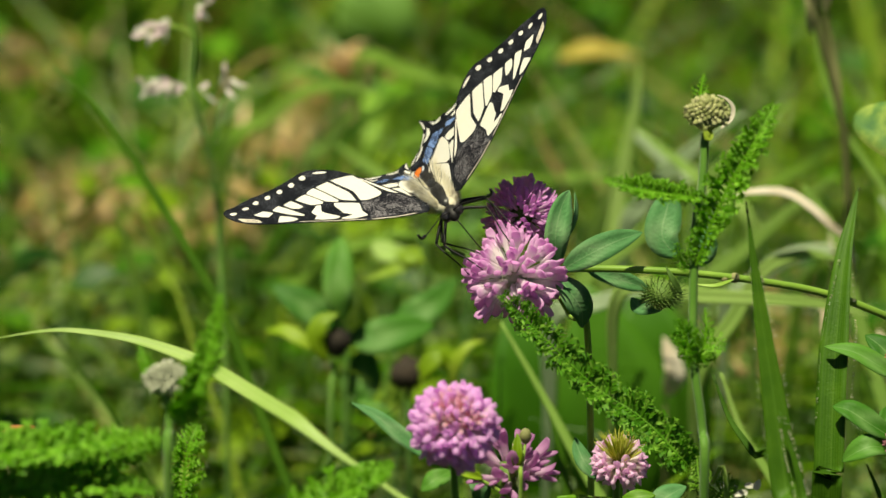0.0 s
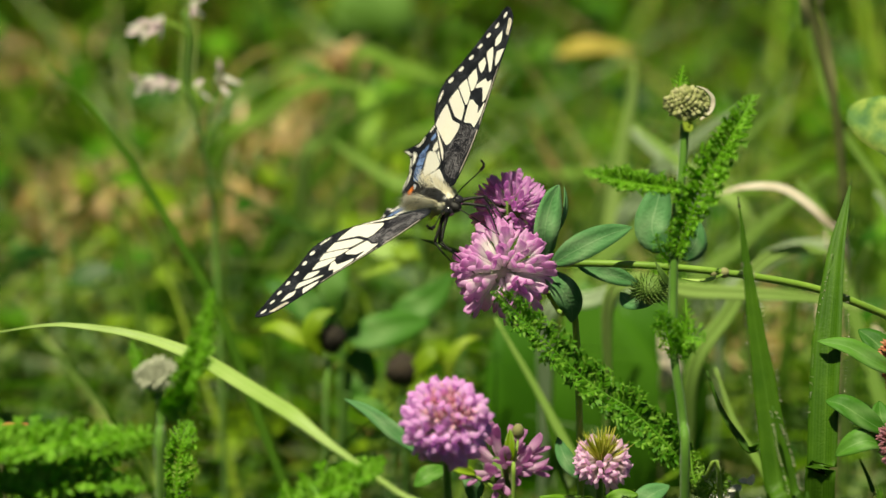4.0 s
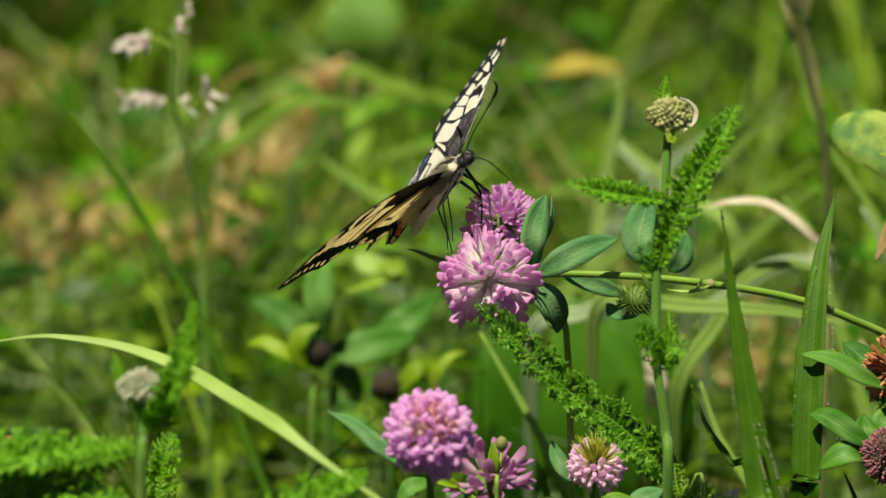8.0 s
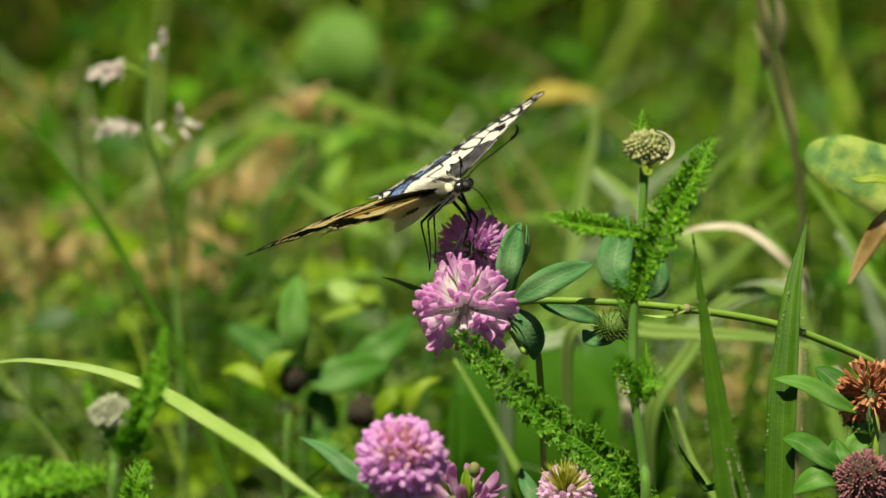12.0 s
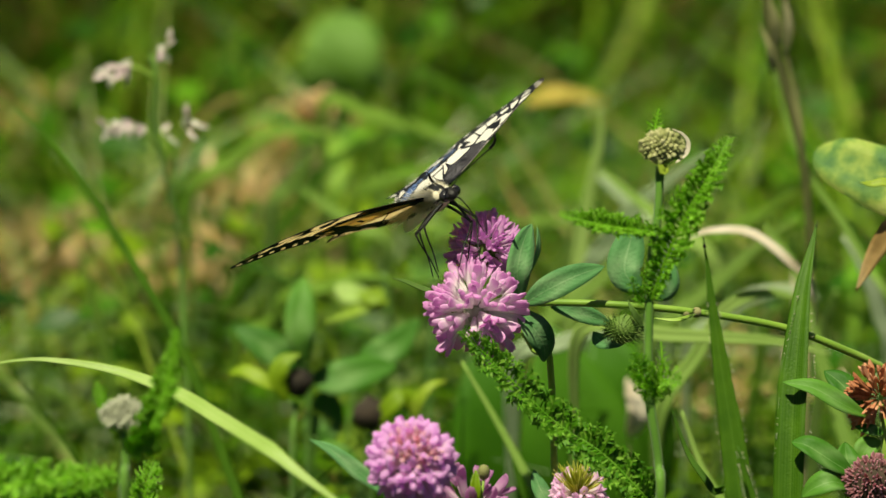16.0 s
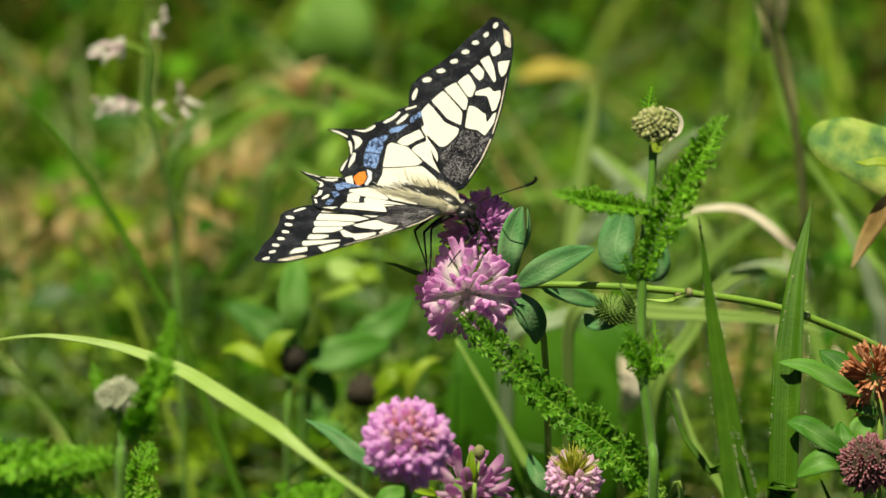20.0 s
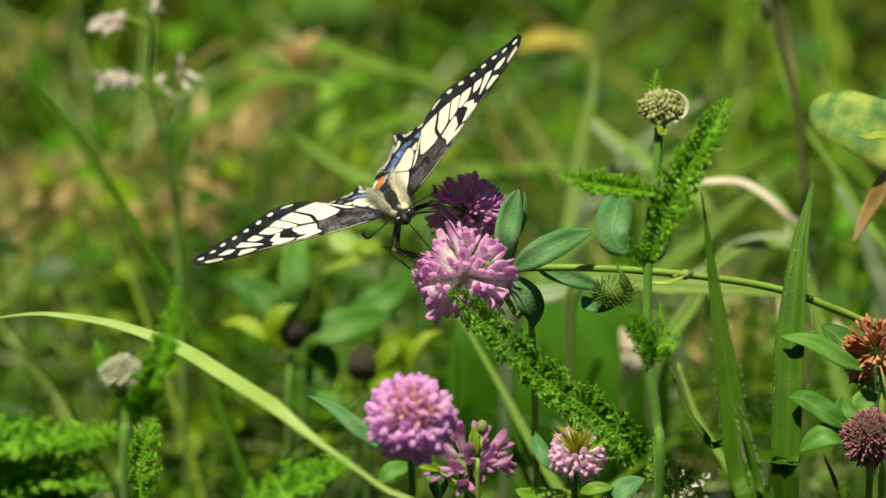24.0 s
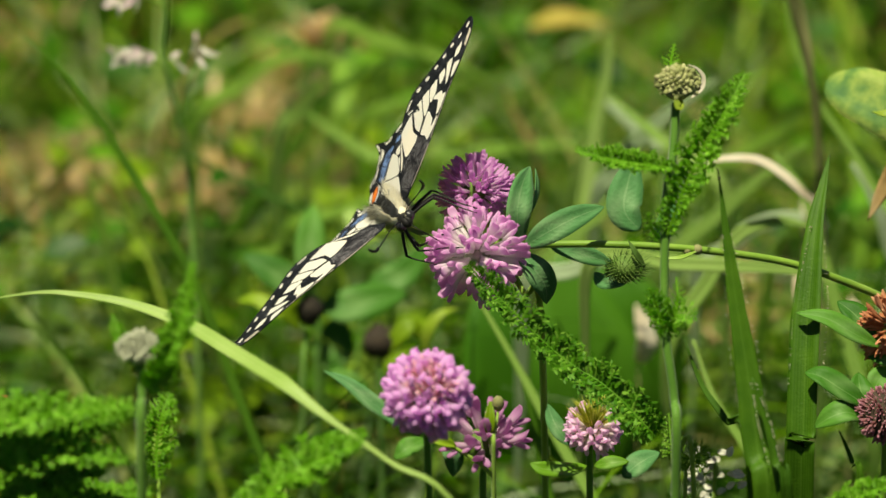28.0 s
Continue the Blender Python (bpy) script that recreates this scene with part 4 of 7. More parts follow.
def front_clovers():
    a = simple_clover((0.0027, -0.0616, 0.2809), (0, -0.72, 0.69), 0.0107, 58, FLORET_ROSE, 21, "pink red clover in bloom on a short stem", 3, 118)
    clover_head(a, (0.0027, -0.0614, 0.2814), (0, -0.62, 0.78), 0.0104, 15, FLORET_CREAM, 0, 38, rng=random.Random(25), spread=1.5)
    leaf(a, [(0.0021, -0.0399, 0.2599), (-0.0018, -0.0479, 0.2614), (-0.0051, -0.0489, 0.2590)], 0.005, mat="mid_leaf")
    leaf(a, [(0.0061, -0.0338, 0.2563), (0.0088, -0.0350, 0.2532), (0.0088, -0.0341, 0.2476)], 0.005, mat="clover_leaf")
    leaf(a, [(-0.0038, -0.0460, 0.2663), (-0.0104, -0.0439, 0.2714), (-0.0160, -0.0422, 0.2755), (-0.0213, -0.0412, 0.2780)], 0.0042, (-0.3, -0.5, 0.8), mat="clover_leaf", profile=lance)
    # faded head whose florets hang apart
    c = (0.0161, -0.0350, 0.2560)
    simple_clover(c, (0, -0.15, 1), 0.0120, 17, FLORET_VIOLET, 22, "fading purple clover with scattered upright florets", 8, 84)
    d = thing("seed_sprig", down((0.0186, -0.0449, 0.2527)), "green sprig with closed pointed buds beside the clovers", "wildflower")
    s0 = d.matrix_basis.translation
    stem(d, [s0, (s0.x, s0.y, 0.12), (0.0182, -0.0452, 0.2521), (0.0177, -0.0430, 0.2576), (0.0173, -0.0410, 0.2625)], 0.0006)
    stem(d, [(0.0181, -0.0449, 0.2527), (0.0133, -0.0435, 0.2564), (0.0087, -0.0434, 0.2593), (0.0041, -0.0438, 0.2609)], 0.0005)
    stem(d, [(0.0177, -0.0425, 0.2589), (0.0188, -0.0405, 0.2638), (0.0193, -0.0383, 0.2664)], 0.0004)
    for p, q in (((0.0172, -0.0414, 0.2616), (0.0174, -0.0385, 0.2687)), ((0.0090, -0.0434, 0.2593), (0.0025, -0.0435, 0.2617)), ((-0.0012, -0.0440, 0.2603), (-0.0042, -0.0448, 0.2585))):
        leaf(d, [p, Vector(p).lerp(Vector(q), 0.5) + Vector((0, -0.001, 0.0003)), q], 0.0026, mat="lime_leaf", fold=0.9, name="bud", thick=0.0006)
    part("seed_pod", link_mesh("seed_pod", *ball_data((0.0193, -0.0377, 0.2680), 0.0015, 8, 6, 1.3), G["brown_stem"]), d)
    # small pale head with a yellow-green top
    c = (0.0426, -0.0083, 0.2472)
    e = simple_clover(c, (0.05, -0.22, 0.97), 0.0074, 46, FLORET_PALE, 23, "small pale pink clover, its crown still yellow-green", 40, 118)
    rng = random.Random(9)
    tuft = []
    for i in range(110):
        w = Vector((rng.gauss(0, 0.42), rng.gauss(-0.15, 0.5), 1.0)).normalized()
        p = Vector(c) + w * 0.0025
        tuft.append(tube_data([p, p + w * 0.003, p + w * rng.uniform(0.0050, 0.0078)], 0.00032, 5, 2, 0.15))
    part("crown", link_mesh("crown", *merged(tuft), G["crown"]), e, "yellow-green unopened crown", "stuff")
    leaf(e, [(0.0378, -0.0080, 0.2429), (0.0348, -0.0067, 0.2460), (0.0330, -0.0045, 0.2488), (0.0320, -0.0014, 0.2511)], 0.0042, mat="clover_leaf")
    leaf(e, [(0.0410, -0.0152, 0.2410), (0.0361, -0.0192, 0.2417), (0.0305, -0.0227, 0.2437), (0.0272, -0.0222, 0.2450)], 0.0046, (-0.3, -0.6, 0.7), mat="sunny_leaf", label="bright green leaf, coloured as if sunlit")
    leaf(e, [(0.0430, -0.0152, 0.2410), (0.0470, -0.0167, 0.2425), (0.0511, -0.0166, 0.2427)], 0.0036, (-0.3, -0.6, 0.7), mat="sunny_leaf", label="bright green leaf, coloured as if sunlit")
    leaf(e, [(0.0503, -0.0053, 0.2333), (0.0545, -0.0040, 0.2365), (0.0593, -0.0031, 0.2388)], 0.006, mat="clover_leaf")
    return e


def right_clovers():
    # leaves, a wilted head and a closed head at the edge of the view
    base = down((0.1163, -0.0208, 0.2484))
    ob = thing("red_clover", base, "clover with a wilted orange-brown head and dark green leaves", "clover", "clover flowers")
    c = (0.1146, -0.0065, 0.2732)
    stem(ob, [base, (base[0], base[1], 0.13), (0.1158, -0.0151, 0.2518), (0.1152, -0.0061, 0.2715)], 0.001)
    clover_head(ob, c, (0.05, -0.6, 0.8), 0.0098, 84, FLORET_WILT, 10, 135, rng=random.Random(31), spread=2.5)
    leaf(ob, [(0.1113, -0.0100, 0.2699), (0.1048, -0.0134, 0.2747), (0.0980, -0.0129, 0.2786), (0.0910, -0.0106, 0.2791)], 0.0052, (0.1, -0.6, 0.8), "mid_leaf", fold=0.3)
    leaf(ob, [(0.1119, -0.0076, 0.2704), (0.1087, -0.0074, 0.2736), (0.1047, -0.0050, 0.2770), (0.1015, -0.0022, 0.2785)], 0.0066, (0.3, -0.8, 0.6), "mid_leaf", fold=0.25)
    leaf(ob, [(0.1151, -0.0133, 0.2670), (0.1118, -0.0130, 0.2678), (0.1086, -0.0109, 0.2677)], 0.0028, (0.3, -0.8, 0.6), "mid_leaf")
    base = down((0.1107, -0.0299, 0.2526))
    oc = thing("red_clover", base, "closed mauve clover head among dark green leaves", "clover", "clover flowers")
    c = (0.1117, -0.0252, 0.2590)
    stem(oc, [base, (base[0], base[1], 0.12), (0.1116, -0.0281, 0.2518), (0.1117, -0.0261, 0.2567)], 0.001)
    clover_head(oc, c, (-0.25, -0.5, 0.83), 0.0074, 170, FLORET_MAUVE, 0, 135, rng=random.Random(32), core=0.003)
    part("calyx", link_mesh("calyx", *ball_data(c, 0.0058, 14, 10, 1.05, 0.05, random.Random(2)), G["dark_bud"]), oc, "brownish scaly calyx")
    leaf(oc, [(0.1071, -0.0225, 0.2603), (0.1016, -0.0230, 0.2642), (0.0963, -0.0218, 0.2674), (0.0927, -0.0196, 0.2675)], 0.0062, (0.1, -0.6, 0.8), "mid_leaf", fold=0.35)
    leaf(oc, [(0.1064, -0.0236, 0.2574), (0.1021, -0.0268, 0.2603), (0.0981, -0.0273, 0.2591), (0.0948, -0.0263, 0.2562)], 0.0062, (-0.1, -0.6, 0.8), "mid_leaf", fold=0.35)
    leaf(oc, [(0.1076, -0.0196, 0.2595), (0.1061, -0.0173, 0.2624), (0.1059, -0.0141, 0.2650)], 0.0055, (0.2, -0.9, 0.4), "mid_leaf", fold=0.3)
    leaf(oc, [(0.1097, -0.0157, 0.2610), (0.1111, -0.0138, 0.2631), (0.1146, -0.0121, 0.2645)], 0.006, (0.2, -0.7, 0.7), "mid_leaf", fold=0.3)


# ---- yarrow ----
def yarrow_plant():
    base = down((0.0605, -0.0571, 0.2440))
    ob = thing("yarrow", base, "green yarrow with a closed bud cluster and feathery leaves", "yarrow", "yarrow plants")
    stem(ob, [base, (base[0], base[1], 0.14), (0.0606, -0.0517, 0.2574), (0.0602, -0.0453, 0.2732), (0.0582, -0.0394, 0.2878), (0.0581, -0.0335, 0.3024), (0.0588, -0.0276, 0.3170), (0.0603, -0.0228, 0.3263), (0.0610, -0.0177, 0.3363)], 0.00125, "dark_stem")
    bud_cluster(ob, (0.0614, -0.0161, 0.3400), 0.0043, 160, "bud", 41, "tight cluster of greenish buds", 0.95)
    feather(ob, [(0.0587, -0.0320, 0.3088), (0.0625, -0.0309, 0.3197), (0.0680, -0.0283, 0.3313), (0.0732, -0.0251, 0.3391), (0.0768, -0.0208, 0.3445)], 0.0092, (-0.2, -0.8, 0.5), 40, 42, "lit_yarrow", lobes=5, broad=1.25)
    feather(ob, [(0.0593, -0.0253, 0.3228), (0.0531, -0.0287, 0.3250), (0.0451, -0.0300, 0.3270), (0.0373, -0.0293, 0.3289)], 0.0070, (0.0, -0.6, 0.8), 44, 43, "lit_yarrow", lobes=5, broad=1.4)
    feather(ob, [(0.0580, -0.0306, 0.3069), (0.0551, -0.0324, 0.3104), (0.0541, -0.0328, 0.3148)], 0.005, (0.1, -0.9, 0.4), 10, 44, "lit_yarrow")
    feather(ob, [(0.0582, -0.0399, 0.2866), (0.0564, -0.0393, 0.2934), (0.0544, -0.0394, 0.2984)], 0.007, (0.1, -0.9, 0.4), 12, 45, "lit_yarrow")
    feather(ob, [(0.0585, -0.0399, 0.2866), (0.0606, -0.0419, 0.2924), (0.0653, -0.0439, 0.2928)], 0.008, (0.1, -0.7, 0.6), 12, 46, "lit_yarrow")
    feather(ob, [(0.0598, -0.0394, 0.2878), (0.0612, -0.0351, 0.2931), (0.0611, -0.0311, 0.2978)], 0.004, (0.4, -0.9, 0.4), 10, 47, "lit_yarrow")
    feather(ob, [(0.0610, -0.0167, 0.3388), (0.0600, -0.0126, 0.3436), (0.0609, -0.0088, 0.3475)], 0.004, (0.1, -0.9, 0.4), 10, 48, "lit_yarrow")
    leaf(ob, [(0.0622, -0.0194, 0.3374), (0.0615, -0.0219, 0.3365), (0.0604, -0.0209, 0.3389)], 0.002, mat="lime_leaf", name="bract")
    leaf(ob, [(0.0651, -0.0090, 0.3340), (0.0675, -0.0080, 0.3359), (0.0680, -0.0070, 0.3384), (0.0664, -0.0070, 0.3406), (0.0642, -0.0080, 0.3420)], 0.0012, mat="dried", profile=lance, name="bract", label="curled pinkish bract")
    return ob


def yarrow_leaves():
    # the long feathery leaf that climbs to the pink flower
    base = down((0.0690, -0.0341, 0.2476))
    ob = long_leaf = thing("yarrow_leaf", base, "long bright green feathery yarrow leaf under the flower", "yarrow leaf", "yarrow leaves")
    stem(ob, [base, (base[0], base[1], 0.13), (0.0656, -0.0341, 0.2476), (0.0616, -0.0321, 0.2526)], 0.0007)
    feather(ob, [(0.0563, -0.0330, 0.2572), (0.0529, -0.0326, 0.2612), (0.0450, -0.0295, 0.2684), (0.0342, -0.0261, 0.2748), (0.0235, -0.0233, 0.2847), (0.0171, -0.0212, 0.2908), (0.0124, -0.0207, 0.2961)], 0.0098, (0.1, -0.8, 0.5), 62, 51, "fresh_yarrow", lobes=6,
            swell=lambda s: (0.85 + 0.3 * math.sin(math.pi * s ** 0.7)) * (1 - 0.6 * s ** 5))
    base = down((0.0663, -0.0144, 0.2376))
    o2 = thing("yarrow_leaf", base, "small curled feathery leaf at the foot of the stem", "yarrow leaf", "yarrow leaves")
    stem(o2, [base, (base[0], base[1], 0.13), (0.0650, -0.0154, 0.2403)], 0.0006)
    feather(o2, [(0.0650, -0.0155, 0.2401), (0.0671, -0.0161, 0.2440), (0.0708, -0.0153, 0.2460)], 0.007, (0, -0.9, 0.4), 12, 52)
    feather(o2, [(0.0646, -0.0137, 0.2392), (0.0620, -0.0098, 0.2437), (0.0613, -0.0049, 0.2505)], 0.006, (0, -0.9, 0.4), 16, 53)
    base = down((-0.0597, -0.0506, 0.2547))
    o3 = thing("yarrow_leaf", base, "pale upright feathery yarrow leaf in grass", "yarrow leaf", "yarrow leaves")
    stem(o3, [base, (base[0], base[1], 0.15), (-0.0599, -0.0504, 0.2553)], 0.0006)
    feather(o3, [(-0.0602, -0.0506, 0.2547), (-0.0603, -0.0479, 0.2614), (-0.0590, -0.0450, 0.2687), (-0.0571, -0.0413, 0.2725)], 0.0085, (0, -0.4, 0.9), 22, 54, "lit_yarrow")
    rows = [([(-0.1177, -0.0979, 0.2846), (-0.1027, -0.0962, 0.2886), (-0.0865, -0.0953, 0.2909), (-0.0631, -0.0896, 0.2917)], 0.0125, 34),
            ([(-0.1132, -0.0957, 0.2766), (-0.0932, -0.0942, 0.2804), (-0.0782, -0.0937, 0.2815), (-0.0644, -0.0944, 0.2799)], 0.011, 32),
            ([(-0.0443, -0.1004, 0.2650), (-0.0306, -0.0964, 0.2749), (-0.0205, -0.0943, 0.2801), (-0.0118, -0.0928, 0.2838)], 0.011, 30),
            ([(0.0900, -0.0560, 0.2400), (0.0970, -0.0600, 0.2500), (0.1040, -0.0640, 0.2570), (0.1110, -0.0660, 0.2600)], 0.0080, 30),
            ([(-0.0948, -0.0880, 0.2802), (-0.0828, -0.0880, 0.2827), (-0.0726, -0.0880, 0.2854), (-0.0619, -0.0880, 0.2887)], 0.012, 36),
            ([(-0.0956, -0.0840, 0.2683), (-0.0848, -0.0840, 0.2702), (-0.0758, -0.0840, 0.2730), (-0.0662, -0.0840, 0.2762)], 0.012, 36),
            ([(-0.0291, -0.0800, 0.2667), (-0.0214, -0.0800, 0.2718), (-0.0163, -0.0800, 0.2762), (-0.0111, -0.0800, 0.2801)], 0.009, 36),
            ([(-0.0925, -0.0816, 0.2580), (-0.0771, -0.0797, 0.2628), (-0.0580, -0.0788, 0.2651)], 0.010, 26)]
    for k, (p, w, n) in enumerate(rows):
        base = down(p[0])
        o = thing("yarrow_leaf", base, "soft green feathery yarrow leaf spreading over low grass", "yarrow leaf", "yarrow leaves")
        stem(o, [base, (base[0], base[1], p[0][2] * 0.6), p[0]], 0.0007)
        feather(o, p, w, (-0.1, -0.5, 0.85), n + 12, 60 + k, "lit_yarrow", broad=2.0)
    return long_leaf


def left_yarrow():
    base = down((-0.0606, -0.0985, 0.2697))
    ob = thing("yarrow", base, "young yarrow with a grey-green bud and upright leaves", "yarrow", "yarrow plants")
    stem(ob, [base, (base[0], base[1], 0.13), (-0.0609, -0.0947, 0.2790), (-0.0606, -0.0901, 0.2906), (-0.0610, -0.0863, 0.2999)], 0.0012, "dark_stem")
    bud_cluster(ob, (-0.0613, -0.0850, 0.3031), 0.0044, 80, "bud_grey", 71, "grey-green closed bud cluster")
    feather(ob, [(-0.0590, -0.0907, 0.2970), (-0.0540, -0.0918, 0.3050), (-0.0509, -0.0885, 0.3131), (-0.0489, -0.0825, 0.3227)], 0.0070, (-0.2, -0.8, 0.6), 48, 72, "lit_yarrow", broad=1.6)
    feather(ob, [(-0.0608, -0.0854, 0.2967), (-0.0648, -0.0817, 0.3033), (-0.0675, -0.0776, 0.3081)], 0.0045, (-0.2, -0.9, 0.3), 20, 73, "lit_yarrow", broad=2.2)
    feather(ob, [(-0.0597, -0.0927, 0.2973), (-0.0550, -0.0971, 0.3026), (-0.0523, -0.1000, 0.3059)], 0.007, (0.2, -0.9, 0.3), 18, 74, "lit_yarrow", broad=2.2)
    return ob


# ---- blades and background plants ----
def slim_foot(s):
    return 0.12 + 0.88 * min(1, max(0, (s - 0.3) / 0.2)) * (1 - max(0, s - 0.55) ** 2 * 4.4)


def blades():
    def up(p, *more):
        return [down(p, 0.004, 0.004), (p[0] + 0.002, p[1] + 0.002, p[2] * 0.55), p, *more]
    first_line, second_line, third_line = ((0.0720, -0.0348, 0.3100), (0.0792, -0.0539, 0.2627)), ((0.0968, 0.0055, 0.2968), (0.0929, -0.0175, 0.2639)), ((0.0777, -0.0532, 0.2803), (0.0826, -0.0603, 0.2628))
    first = grass_blade(up((0.0815, -0.0597, 0.2482), (0.0792, -0.0539, 0.2627), (0.0768, -0.0470, 0.2797), (0.0742, -0.0406, 0.2954), (0.0720, -0.0348, 0.3100), (0.0702, -0.0295, 0.3230)), 0.0070, (-0.1, -0.9, 0.35), "blade", lambda s: min(1, (1 - s) * 1.9 + 0.02) * 0.95, "broad upright green grass blade with a brown tip", 0.35, 0.0, "grass blades", "dark_bud")
    second = grass_blade(up((0.0919, -0.0260, 0.2425), (0.0924, -0.0230, 0.2516), (0.0929, -0.0170, 0.2637), (0.0937, -0.0100, 0.2752), (0.0951, -0.0020, 0.2866), (0.0968, 0.0060, 0.2966), (0.0987, 0.0120, 0.3031), (0.1006, 0.0180, 0.3091)), 0.0074, (-0.35, -0.9, 0.2), "blade", lambda s: min(1, (1 - s) * 2.3 + 0.02), "broad upright green grass blade with a dark tip", 0.45, 0.0, "grass blades", "dark_bud")
    third = grass_blade(up((0.0852, -0.0652, 0.2508), (0.0826, -0.0603, 0.2628), (0.0803, -0.0564, 0.2725), (0.0774, -0.0529, 0.2811)), 0.0040, (0.4, -0.9, 0.2), "blade", tapering, "short hairy-edged green blade", 0.4)
    grass_blade(up((0.0807, -0.0113, 0.2399), (0.0746, -0.0072, 0.2500), (0.0692, -0.0023, 0.2568), (0.0655, 0.0034, 0.2655)), 0.0030, (0.4, -0.9, 0.2), "blade", tapering)
    grass_blade(up((0.1058, -0.0299, 0.2367), (0.1039, -0.0258, 0.2467), (0.1010, -0.0211, 0.2531)), 0.0026, (0.4, -0.9, 0.2), "blade", tapering)
    arching = grass_blade([down((0.0353, -0.0943, 0.2267)), (0.0340, -0.0943, 0.14), (0.0290, -0.0943, 0.2050), (0.0069, -0.0922, 0.2641), (-0.0097, -0.0873, 0.2755), (-0.0239, -0.0804, 0.2832), (-0.0329, -0.0731, 0.2874), (-0.0382, -0.0656, 0.2875), (-0.0458, -0.0541, 0.2872), (-0.0548, -0.0421, 0.2875), (-0.0630, -0.0357, 0.2885), (-0.0725, -0.0308, 0.2895), (-0.0832, -0.0295, 0.2908), (-0.0924, -0.0293, 0.2911), (-0.1066, -0.0326, 0.2902)], 0.0039, (0.1, -0.6, 0.8), "arch_blade", lambda s: min(1, (1 - s) * 2.6 + 0.02) * min(1, 0.32 + 6 * max(0, s - 0.33)), "long pale green blade arching over the grass", 0.25, 0.0)
    # stiff pale hairs along the nearest blades
    rng = random.Random(66)
    for ob, (a, z), half in ((first, first_line, 0.0030), (second, second_line, 0.0038), (third, third_line, 0.0012)):
        pieces = []
        for k in range(110):
            s, sg = rng.random(), rng.choice((-1, 1))
            p = Vector(a).lerp(Vector(z), s) + Vector((sg * half * min(1, 0.25 + s * 1.5), -0.0006, 0))
            w = Vector((sg * rng.uniform(0.3, 1), -0.5, rng.uniform(-0.1, 0.7))).normalized()
            pieces.append(tube_data([p, p + w * 0.0004, p + w * 0.0008], 0.00007, 3, 1, 0.3))
        part("edge_hairs", link_mesh("edge_hairs", *merged(pieces), G["cream_hair"]), ob, "short pale edge hairs", "stuff")
